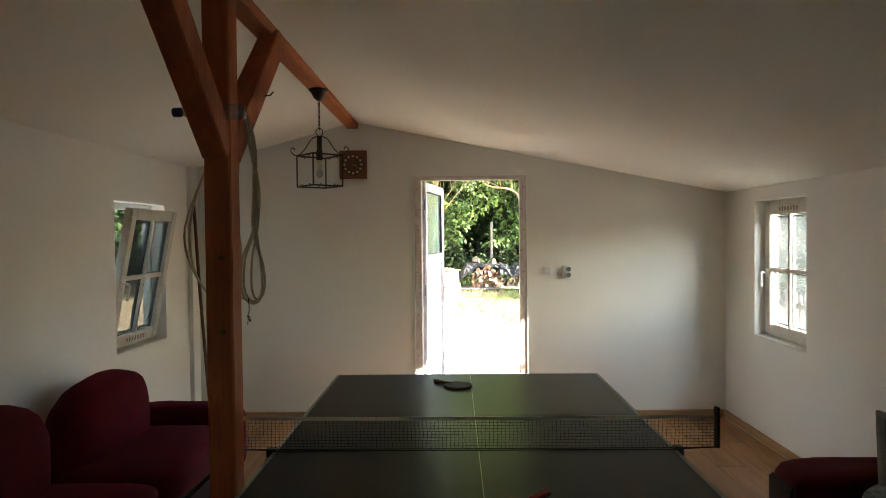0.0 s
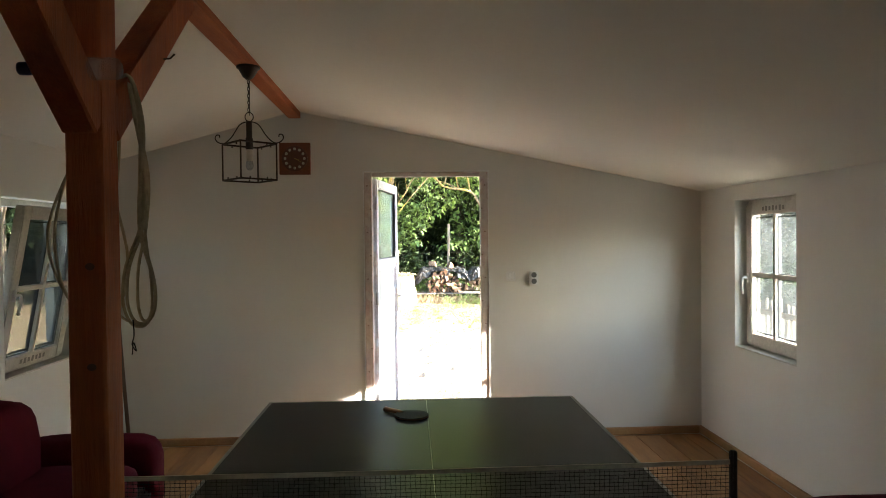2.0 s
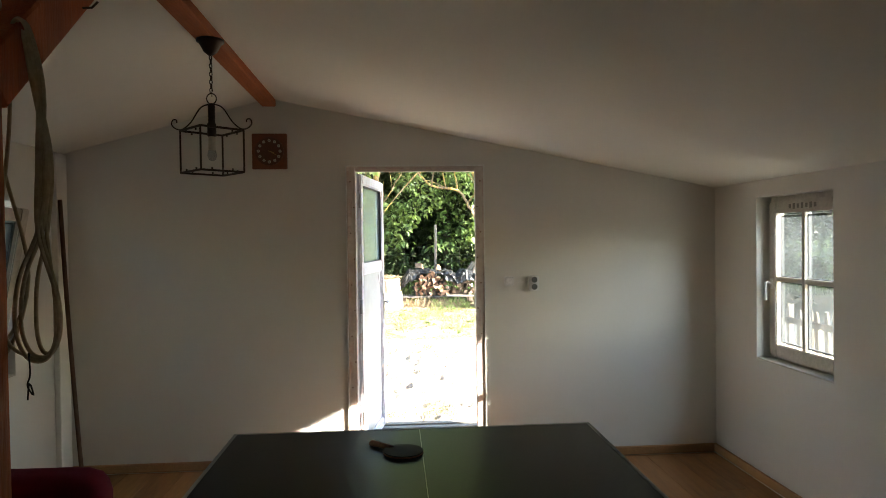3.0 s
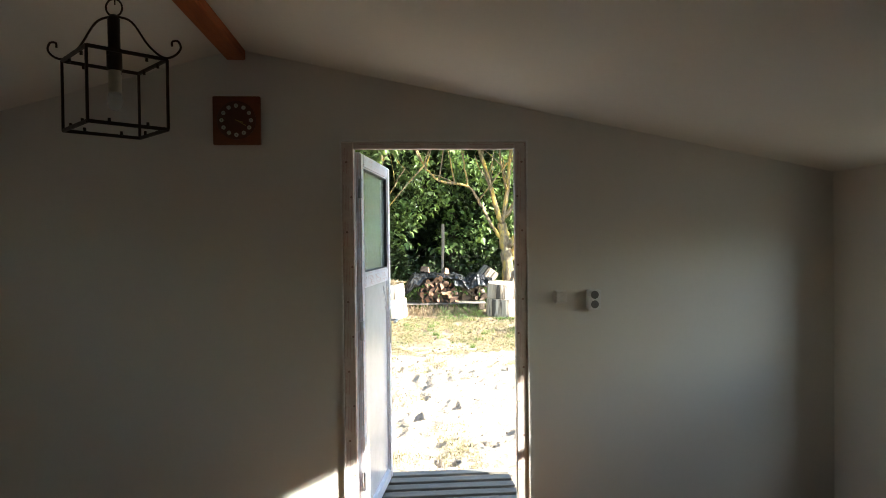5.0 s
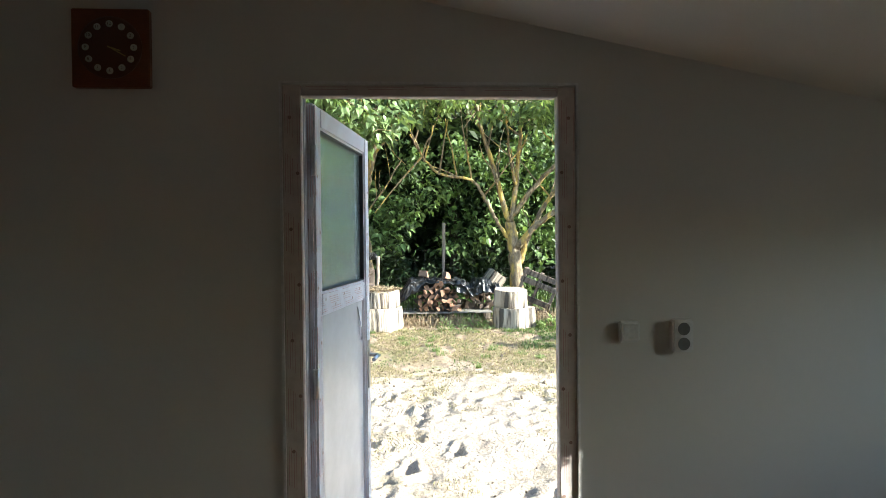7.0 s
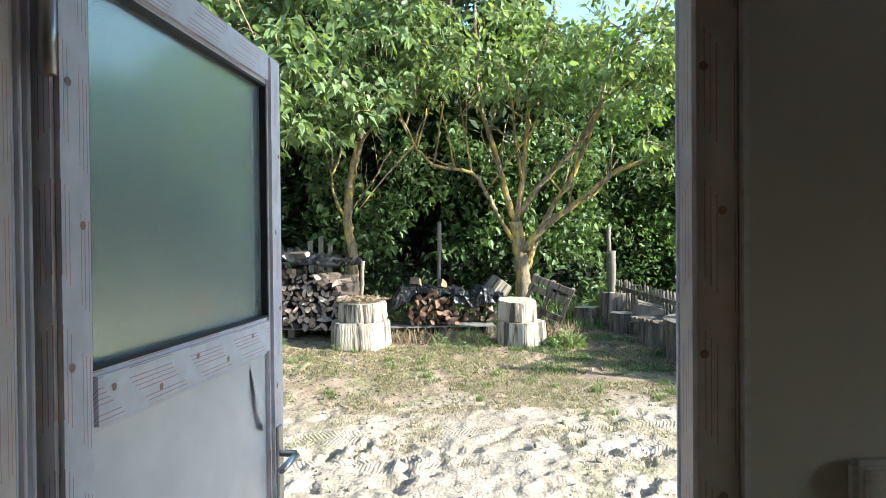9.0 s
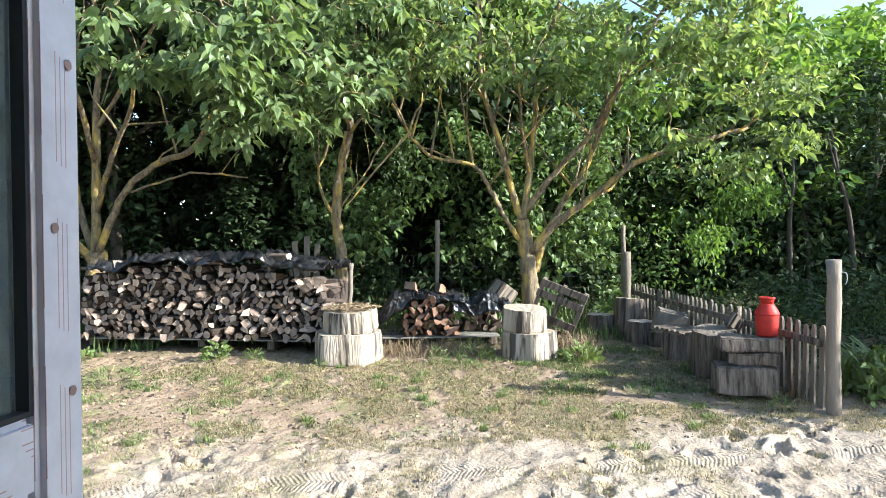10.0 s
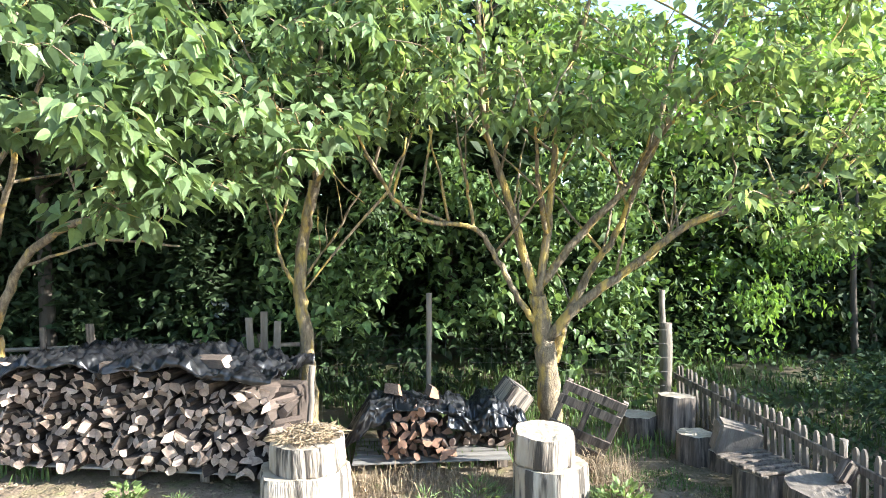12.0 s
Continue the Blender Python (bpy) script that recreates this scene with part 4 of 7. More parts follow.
# ---- lantern ----
def lantern():
    l = thing("pendant_lantern", "black wrought-iron lantern on a chain, hung from the ridge beam", "lamp", (-0.982, -1.52, 0))
    part("canopy", lathed([(0.012, 2.43), (0.03, 2.445), (0.052, 2.485), (0.062, 2.49), (0.062, 2.50)], 20), iron, l, "dark ceiling rose", smooth=True)
    bm = bmesh.new()
    for k in range(9):
        z = 2.418 - k * 0.0185
        a = k * math.pi / 2
        pts = [(0.006 * math.cos(u) * math.cos(a), 0.006 * math.cos(u) * math.sin(a), z + 0.0125 * math.sin(u)) for u in (2 * math.pi * q / 10 for q in range(11))]
        tube(bm, pts, 0.0022, 5, False)
    tube(bm, [(0.003, 0.003, 2.44), (0.004, 0.004, 2.35), (0.002, 0.004, 2.24)], 0.002, 5)
    part("chain", bm, iron, l)
    bm = bmesh.new()
    tube(bm, [(0.022 * math.cos(u), 0.004, 2.232 + 0.024 * math.sin(u)) for u in (2 * math.pi * q / 20 for q in range(21))], 0.0028, 6, False)
    part("ring", bm, iron, l)
    z0, z1, r = 1.892, 2.085, 0.146
    cs = [(r * math.cos(a), r * math.sin(a)) for a in (radians(-4 + 90 * k) for k in range(4))]
    for z in (z0, z1):
        bm = bmesh.new()
        for (xa, ya), (xb, yb) in zip(cs, cs[1:] + cs[:1]):
            d = Vector((xb - xa, yb - ya, 0))
            box(bm, ((xa + xb) / 2, (ya + yb) / 2, z), (d.length, 0.0065, 0.009), Matrix.Rotation(math.atan2(d.y, d.x), 3, "Z"))
        part("cage_ring", bm, iron, l)
    for x, y in cs:
        part("cage_bar", boxed((x, y, (z0 + z1) / 2), (0.0065, 0.0065, z1 - z0), Matrix.Rotation(radians(41), 3, "Z")), iron, l)
    for k, (x, y) in enumerate(cs):
        if k % 2 == 1:
            continue
        e = Vector((x, y, 0)).normalized()
        pts = [e * 0.004 + Vector((0, 0, 2.208)), e * 0.05 + Vector((0, 0, 2.19)), e * 0.095 + Vector((0, 0, 2.125)), e * 0.135 + Vector((0, 0, 2.092)), e * 0.165 + Vector((0, 0, 2.095)),
               e * 0.184 + Vector((0, 0, 2.115)), e * 0.178 + Vector((0, 0, 2.135)), e * 0.162 + Vector((0, 0, 2.135)), e * 0.160 + Vector((0, 0, 2.122))]
        part("scroll_arm", tubed(spline(pts, 5), 0.0032, 6), iron, l, "curled iron arm")
    part("lamp_holder", lathed([(0.010, 2.21), (0.016, 2.20), (0.016, 2.12), (0.020, 2.115), (0.020, 2.06), (0.014, 2.055)][::-1], 14), iron, l)
    part("candle_sleeve", lathed([(0.017, 1.995), (0.017, 2.056)], 12), ivory, l)
    bm = lathed([(0.006, 1.945), (0.016, 1.952), (0.022, 1.97), (0.018, 1.99), (0.011, 2.006)], 14)
    part("bulb", bm, bottle_plastic, l, "clear unlit candle bulb", smooth=True)
    for (xa, ya), (xb, yb) in zip(cs, cs[1:] + cs[:1]):
        for u in (0.25, 0.75):
            x, y = xa + (xb - xa) * u, ya + (yb - ya) * u
            for z in (z0 + 0.008, z1 - 0.008):
                part("glass_clip", boxed((x * 0.96, y * 0.96, z), (0.006, 0.006, 0.012)), iron, l)


lantern()


# ---- clock, switch, socket ----
def clock():
    c = thing("wall_clock", "square brown wooden wall clock with pale round numerals", "clock", (-1.0, 0, 2.19))
    part("case", boxed((0, -0.014, 0), (0.236, 0.028, 0.244), None, 0.004), clock_wood, c)
    bm = lathed([(0.097, 0.0), (0.097, 0.003), (0.090, 0.004)], 40)
    bmesh.ops.rotate(bm, verts=bm.verts, matrix=Matrix.Rotation(math.pi / 2, 3, "X"))
    bmesh.ops.translate(bm, verts=bm.verts, vec=(0, -0.028, 0))
    part("dial", bm, clock_face, c, "dark brown round dial")
    for h in range(1, 13):
        a = radians(90 - 30 * h)
        x, z = 0.073 * math.cos(a), 0.073 * math.sin(a)
        bm = lathed([(0.0105, 0.0), (0.0105, 0.002), (0.009, 0.003)], 14)
        bmesh.ops.rotate(bm, verts=bm.verts, matrix=Matrix.Rotation(math.pi / 2, 3, "X"))
        bmesh.ops.translate(bm, verts=bm.verts, vec=(x, -0.0315, z))
        disc = part("numeral_disc", bm, ivory, c, "pale enamel numeral disc")
        cu = bpy.data.curves.new("numeral", "FONT")
        cu.body, cu.size, cu.align_x, cu.align_y, cu.extrude = str(h), 0.013, "CENTER", "CENTER", 0.0002
        tmp = bpy.data.objects.new("numeral", cu)
        me = bpy.data.meshes.new_from_object(tmp)
        bpy.data.objects.remove(tmp)
        me.transform(Matrix.Translation((x, -0.0352, z)) @ Matrix.Rotation(math.pi / 2, 4, "X"))
        me.materials.append(clock_face)
        ob = new("numeral", me)
        ob.parent = disc
    for nm, a, ln, wd in (("hour_pointer", 108, 0.040, 0.004), ("minute_pointer", 120, 0.062, 0.003)):
        a = radians(90 - a)
        bm = boxed((ln / 2 - 0.006, 0, 0), (ln, 0.0012, wd))
        bmesh.ops.rotate(bm, verts=bm.verts, matrix=Matrix.Rotation(-a, 3, "Y"))
        bmesh.ops.translate(bm, verts=bm.verts, vec=(0, -0.034 if ln < 0.05 else -0.0355, 0))
        part(nm, bm, brass, c)


clock()

sw = thing("light_switch", "white square rocker light switch on the wall", "switch", (0.655, 0, 1.268))
part("plate", boxed((0, -0.012, 0), (0.072, 0.024, 0.072), None, 0.007, 2), pvc, sw)
part("rocker", boxed((0, -0.026, 0), (0.054, 0.008, 0.054), Matrix.Rotation(radians(4), 3, "X"), 0.003), pvc, sw)

so = thing("wall_socket", "white double wall socket, one well above the other", "socket", (0.832, 0, 1.252))
part("body", boxed((0, -0.018, 0), (0.072, 0.036, 0.108), None, 0.006, 2), pvc, so)
for z in (0.025, -0.025):
    bm = lathed([(0.0, 0.0), (0.018, 0.0), (0.0185, 0.003), (0.021, 0.0045)], 24)
    bmesh.ops.rotate(bm, verts=bm.verts, matrix=Matrix.Rotation(math.pi / 2, 3, "X"))
    bmesh.ops.translate(bm, verts=bm.verts, vec=(0, -0.0345, z))
    well = part("socket_well", bm, socket_grey, so, "grey round socket well")
    bm = bmesh.new()
    for x in (-0.0095, 0.0095):
        tube(bm, [(x, -0.0350, z), (x, -0.0362, z)], 0.0028, 8)
    part("pin_hole", bm, seal, well, "dark pin hole")


# ---- cable coil, bottle, stick ----
def cable_coil():
    c = thing("cable_coil", "beige cable looped over the brace and tied at the bottom", "cable", (-0.925, -3.17, 0))
    for k, (wd, low, dx, dy) in enumerate(((0.040, 1.335, 0.02, 0.0), (0.036, 1.342, 0.024, 0.008), (0.018, 1.348, 0.03, 0.016))):
        pts = [(-0.04, 0.01 + dy, 1.98), (-0.012, 0.0 + dy, 2.045), (0.012, 0.0 + dy, 2.02), (0.02 + dx * 0.5, dy, 1.90), (0.018 + dx * 0.4, dy, 1.74), (dx + 0.002, dy + 0.004, 1.60), (dx + wd, dy, 1.46), (dx + wd * 1.05, dy, 1.38),
               (dx + wd * 0.4, dy, low - 0.006), (dx - wd * 0.6, dy, low), (dx - wd * 1.15, dy, 1.40), (dx - wd * 0.9, dy, 1.50), (dx + 0.004, dy + 0.008, 1.615), (0.03 + dx * 0.4, dy + 0.01, 1.76), (0.012, dy + 0.012, 1.92), (-0.01, dy + 0.014, 2.03), (-0.045, dy + 0.014, 1.97)]
        part("loop", tubed(spline(pts, 5), 0.0042, 6), cable_cloth, c)
    pts = [(-0.02, 0.0, 2.0), (-0.03, 0.0, 1.8), (-0.052, 0.0, 1.62), (-0.060, -0.004, 1.48), (-0.042, 0.0, 1.37), (0.0, 0.004, 1.335), (0.03, 0.006, 1.33)]
    part("loop", tubed(spline(pts, 5), 0.004, 6), cable_cloth, c)
    part("tie", tubed(spline([(0.004, -0.006, 1.345), (0.006, -0.006, 1.30), (0.0, -0.006, 1.275), (0.012, -0.006, 1.255), (0.004, -0.006, 1.28), (0.0, -0.006, 1.245)], 4), 0.0018, 5), net_cord, c, "thin dark tie string")
    # the rest of the coil hangs behind the post
    for k in range(2):
        pts = [(-0.045, 0.02, 1.97), (-0.12, 0.10 + 0.02 * k, 1.96), (-0.20, 0.06, 1.78), (-0.235 - 0.02 * k, 0.04, 1.58), (-0.20, 0.05, 1.40), (-0.11, 0.09, 1.345 - 0.03 * k), (-0.06, 0.12, 1.50), (-0.10, 0.10, 1.75)]
        part("loop", tubed(spline(pts, 5), 0.0042, 6), cable_cloth, c)


cable_coil()

b = thing("plastic_bottle", "clear plastic bottle, dark blue cap, wedged behind the brace", "bottle", (-0.975, -3.372, 2.012))
prof = [(0.0, 0.115), (0.020, 0.115), (0.027, 0.108), (0.029, 0.09), (0.027, 0.075), (0.029, 0.06), (0.029, -0.04), (0.024, -0.07), (0.014, -0.095), (0.013, -0.11)]
bm = lathed(prof, 18)
bmesh.ops.rotate(bm, verts=bm.verts, matrix=Matrix.Rotation(math.pi / 2, 3, "Y"))
part("body", bm, bottle_plastic, b, smooth=True)
bm = lathed([(0.0, -0.135), (0.016, -0.135), (0.017, -0.13), (0.017, -0.108), (0.0, -0.107)], 16)
bmesh.ops.rotate(bm, verts=bm.verts, matrix=Matrix.Rotation(math.pi / 2, 3, "Y"))
part("cap", bm, blue_cap, b, "dark blue screw cap")

st = tagged(part("wooden_stick", tubed(spline([(-2.16, -0.28, 0.0), (-2.22, -0.24, 0.6), (-2.28, -0.19, 1.2), (-2.335, -0.14, 1.86)], 4), [0.014] * 13, 8), stick_wood, None),
            "dark brown wooden stick leaning in the corner", "stick")

# ---- garden ground ----
def base_z(y):
    return float(np.interp(y, (-400, 0.9, 1.3, 6.7, 9.0, 14.0, 40.0, 400.0), (-0.14, -0.11, -0.08, 0.335, 0.48, 0.68, 0.9, 1.0)))


def ground_z(x, y):
    z = base_z(y)
    near = max(0.0, min(1.0, (y - 0.5) / 0.6)) * max(0.0, min(1.0, (14 - y) / 4))
    z += near * 0.035 * noise.noise(Vector((x * 0.9, y * 0.9, 0.3)))
    if 0.8 < y < 5.6:
        k = min(1.0, (y - 0.8) / 0.4) * min(1.0, (5.6 - y) / 1.2)
        n = noise.noise(Vector((x * 2.6, y * 3.2, 1.7)))
        z += k * (0.016 * n - 0.07 * max(0.0, noise.noise(Vector((x * 5.5 + 7, y * 7.5, 9.2))) - 0.20))
        z += k * (0.022 * max(0.0, noise.noise(Vector((x * 8 + 3, y * 9, 4.2))) - 0.25))
        z += k * (0.011 * noise.noise(Vector((x * 13, y * 13, 3.3))) + 0.007 * noise.noise(Vector((x * 29, y * 29, 6.1))))
    elif y < 9:
        z += 0.016 * noise.noise(Vector((x * 6, y * 6, 2.2))) + 0.016 * noise.noise(Vector((x * 15, y * 15, 5.2)))
    return z


def grade(lo, hi, step, reach):
    inner = list(np.arange(lo, hi + 1e-6, step))
    out_lo, out_hi, d = [], [], step
    while not out_hi or out_hi[-1] < reach:
        d *= 1.35
        out_hi.append((out_hi[-1] if out_hi else inner[-1]) + d)
        out_lo.append((out_lo[-1] if out_lo else inner[0]) - d)
    return out_lo[::-1] + inner + out_hi


def footprints(v):
    """Presses shoe prints with soft rims into the sand and, shallower, into the earth."""
    rng = np.random.default_rng(44)
    for k in range(330):
        x, y = rng.uniform(-3.2, 4.6), (rng.uniform(1.2, 4.9) if k < 250 else rng.uniform(4.9, 6.8))
        a = rng.normal(0.5, 0.9)
        ln, wd = rng.uniform(0.09, 0.14), rng.uniform(0.04, 0.06)
        dep = rng.uniform(0.012, 0.050) if k < 250 else rng.uniform(0.006, 0.016)
        near = np.where((np.abs(v[:, 0] - x) < 0.3) & (np.abs(v[:, 1] - y) < 0.3))[0]
        dx, dy = v[near, 0] - x, v[near, 1] - y
        u, w = dx * math.cos(a) + dy * math.sin(a), -dx * math.sin(a) + dy * math.cos(a)
        r = ((u / ln) ** 2 + (w / wd) ** 2) ** 0.5 * (1 + 0.25 * np.sin(3 * np.arctan2(w, u) + k))
        v[near, 2] += dep * (0.45 * np.exp(-((r - 1.35) / 0.3) ** 2) - np.exp(-r ** 4) * (1 - 0.35 * u / ln))


gx, gy = grade(-4.3, 4.8, 0.025, 420), grade(0.35, 7.4, 0.025, 420)
gv = np.array([(x, y, ground_z(x, y)) for y in gy for x in gx])
footprints(gv)
i, j = np.meshgrid(np.arange(len(gx) - 1), np.arange(len(gy) - 1))
k = (j * len(gx) + i).ravel()
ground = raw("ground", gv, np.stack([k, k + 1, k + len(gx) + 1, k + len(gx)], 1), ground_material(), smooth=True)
tagged(ground, "sandy trodden garden ground with thin dry grass, rising gently", "ground", kind="structure")


# ---- foliage ----
def leaf_cloud(pts, axes, sizes, shape="heart", roll=0.5, rng=None):
    """Arrays of verts and faces of one leaf at each point. axes: the way from stalk to tip."""
    rng = rng or np.random.default_rng(1)
    if shape == "heart":
        tv = np.array([(0, 0, 0), (-0.17, 0.0, 0.05), (-0.33, 0.27, 0.08), (-0.21, 0.64, 0.03), (0, 1.05, -0.20), (0.21, 0.64, 0.03), (0.33, 0.27, 0.08), (0.17, 0.0, 0.05), (0, 0.42, 0.0)])
        tf = np.array([(0, 8, 1), (1, 8, 2), (2, 8, 3), (3, 8, 4), (4, 8, 5), (5, 8, 6), (6, 8, 7), (7, 8, 0)])[:, [0, 1, 2]]
    elif shape == "broad":
        half = [(0.10, -0.03, 0.03), (0.24, 0.10, 0.07), (0.30, 0.28, 0.08), (0.26, 0.48, 0.05), (0.15, 0.70, 0.0), (0.05, 0.90, -0.10)]
        rib = [(0, 0, 0), (0, 0.35, 0.0), (0, 0.7, -0.05), (0, 1.06, -0.20)]
        tv = np.array(rib + half + [(-a, b, c) for a, b, c in half])
        one = [(0, 4, 1), (4, 5, 1), (5, 6, 1), (6, 7, 1), (7, 2, 1), (7, 8, 2), (8, 9, 2), (9, 3, 2)]
        tf = np.array(one + [tuple(q + 6 if q > 3 else q for q in reversed(t)) for t in one])
    elif shape == "oval":
        tv = np.array([(0, 0, 0), (-0.26, 0.42, 0.05), (0, 1.0, -0.05), (0.26, 0.42, 0.05)])
        tf = np.array([(0, 2, 1), (0, 3, 2)])
    else:
        tv = np.array([(0, 0, 0), (-0.07, 0.30, 0.01), (0, 1.0, -0.12), (0.07, 0.30, 0.01)])
        tf = np.array([(0, 2, 1), (0, 3, 2)])
    pts, axes, sizes = np.asarray(pts, float), np.asarray(axes, float), np.asarray(sizes, float)
    n = len(pts)
    y = axes / np.linalg.norm(axes, axis=1, keepdims=True)
    up = np.tile((0.0, 0.0, 1.0), (n, 1)) + rng.normal(0, roll, (n, 3))
    x = np.cross(y, up)
    x /= np.linalg.norm(x, axis=1, keepdims=True) + 1e-9
    z = np.cross(x, y)
    v = pts[:, None, :] + sizes[:, None, None] * (tv[None, :, 0:1] * x[:, None, :] + tv[None, :, 1:2] * y[:, None, :] + tv[None, :, 2:3] * z[:, None, :])
    f = tf[None] + (np.arange(n) * len(tv))[:, None, None]
    return v.reshape(-1, 3), f.reshape(-1, 3)


def whorls(centres, rng, leaves=(7, 13), size=(0.11, 0.19), droop=0.62, spread=0.17):
    """Leaves that hang round shoot tips."""
    p, a, s = [], [], []
    for c in centres:
        n = rng.integers(*leaves)
        scale = rng.uniform(0.8, 1.15)
        a0 = rng.uniform(0, 6.28)
        for k in range(n):
            az = a0 + 2.4 * k + rng.normal(0, 0.3)
            el = -droop + rng.normal(0, 0.38)
            d = np.array((math.cos(az) * math.cos(el), math.sin(az) * math.cos(el), math.sin(el)))
            out = np.array((d[0], d[1], 0.15)) * rng.uniform(0.03, spread)
            p.append(np.array(c) + out + np.array((0, 0, rng.uniform(-0.10, 0.06))))
            a.append(d)
            s.append(rng.uniform(*size) * scale)
    return p, a, s


def tree(name, label, trunk, limbs, blobs, seed, leaf=None, size=(0.075, 0.145), bark=None, twig_r=0.006, side=3.0):
    """A tree out of a trunk line, limb lines (points, first radius) and airy masses of leaf whorls, each whorl on a twig from the nearest limb."""
    rng = np.random.default_rng(seed)
    base = Vector(trunk[0][0])
    t = thing(name, label, "tree", base)
    bark = bark or bark_yellow

    def line(bm, pts, r0, r1, wob, n=8):
        pts = spline([Vector(p) - base for p in pts], 6)
        m = len(pts) - 1
        pts = [p + Vector(rng.normal(0, wob, 3)) for p in pts]
        tube(bm, pts, [(r0 + (r1 - r0) * k / m) * (1 + rng.normal(0, 0.06)) for k in range(m + 1)], n)
        return pts
    bm = bmesh.new()
    nodes = []
    line(bm, trunk[0], trunk[1], trunk[2], 0.008, 10)
    # root flare
    tube(bm, [(0, 0, -0.12), (0, 0, 0.02), (0, 0, 0.16)], [trunk[1] * 1.7, trunk[1] * 1.35, trunk[1] * 0.98], 10)
    part("trunk", bm, bark, t)
    for pts, r in limbs:
        bm = bmesh.new()
        q = line(bm, pts, r * 0.85, max(0.010, r * 0.35), 0.006, 7)
        nodes += q[len(q) // 3:]
        part("limb", bm, bark, t)
        # upright side shoots
        for _ in range(int(side * len(q) / 12)):
            k = rng.integers(len(q) // 4, len(q))
            a, ln = Vector(q[k]), rng.uniform(0.45, 1.25)
            d = (Vector(rng.normal(0, 0.55, 3)) + Vector((0, 0, 1.0))).normalized() * ln
            bm = bmesh.new()
            sp = [a + d * u + Vector(rng.normal(0, 0.02, 3)) * u for u in (0, 0.25, 0.5, 0.75, 1.0)]
            tube(bm, sp, [min(0.016, r * 0.4) * (1 - 0.14 * w) for w in range(5)], 5)
            nodes += sp[2:]
            part("branch", bm, bark, t)
    nodes = np.array([tuple(p) for p in nodes])
    bm = bmesh.new()
    cl = []
    for (cx, cy, cz), (rx, ry, rz), n in blobs:
        # layered sprays of shoots with gaps between them
        for _ in range(max(3, int(n * 0.26))):
            d = rng.normal(0, 1, 3)
            d /= np.linalg.norm(d)
            r = rng.uniform(0.2, 1.0) ** 0.5
            c = np.array((cx + d[0] * rx * r, cy + d[1] * ry * r, cz + d[2] * rz * r)) - np.array(base)
            c += 0.2 * np.array(noise.noise_vector(Vector(c * 1.7)))
            for _ in range(rng.integers(4, 8)):
                cl.append(c + rng.normal(0, 1, 3) * np.array((0.17, 0.17, 0.055)))
    # each shoot grows from the nearest wood, so the twigs branch on from one another
    reach = [np.linalg.norm(nodes - c, axis=1).min() for c in cl]
    for c in [cl[k] for k in np.argsort(reach)]:
        d = np.linalg.norm(nodes - c, axis=1) + 0.5 * np.maximum(0, nodes[:, 2] - c[2])
        a, b = Vector(nodes[int(np.argmin(d))]), Vector(c)
        ln = (b - a).length
        mid = (a + b) / 2 + Vector(rng.normal(0, 0.08 * ln + 0.01, 3)) + Vector((0, 0, 0.12 * ln))
        pts = spline([a, mid, b], 3)
        tube(bm, pts, [twig_r * (0.8 + 0.9 * min(ln, 1.2)) * (1 - 0.12 * q) for q in range(7)], 4, False)
        nodes = np.vstack([nodes, [tuple(q) for q in pts[2:]]])
    tagged(part("twig_growth", bm, bark, t), kind="stuff")
    p, a, s = whorls(cl, rng, size=size)
    v, f = leaf_cloud(p, a, s, "broad", 0.55, rng)
    raw("crown", v, f, leaf or leaf_big, t)
    return t


def gz(x, y, d=0.0):
    return (x, y, base_z(y) + d)


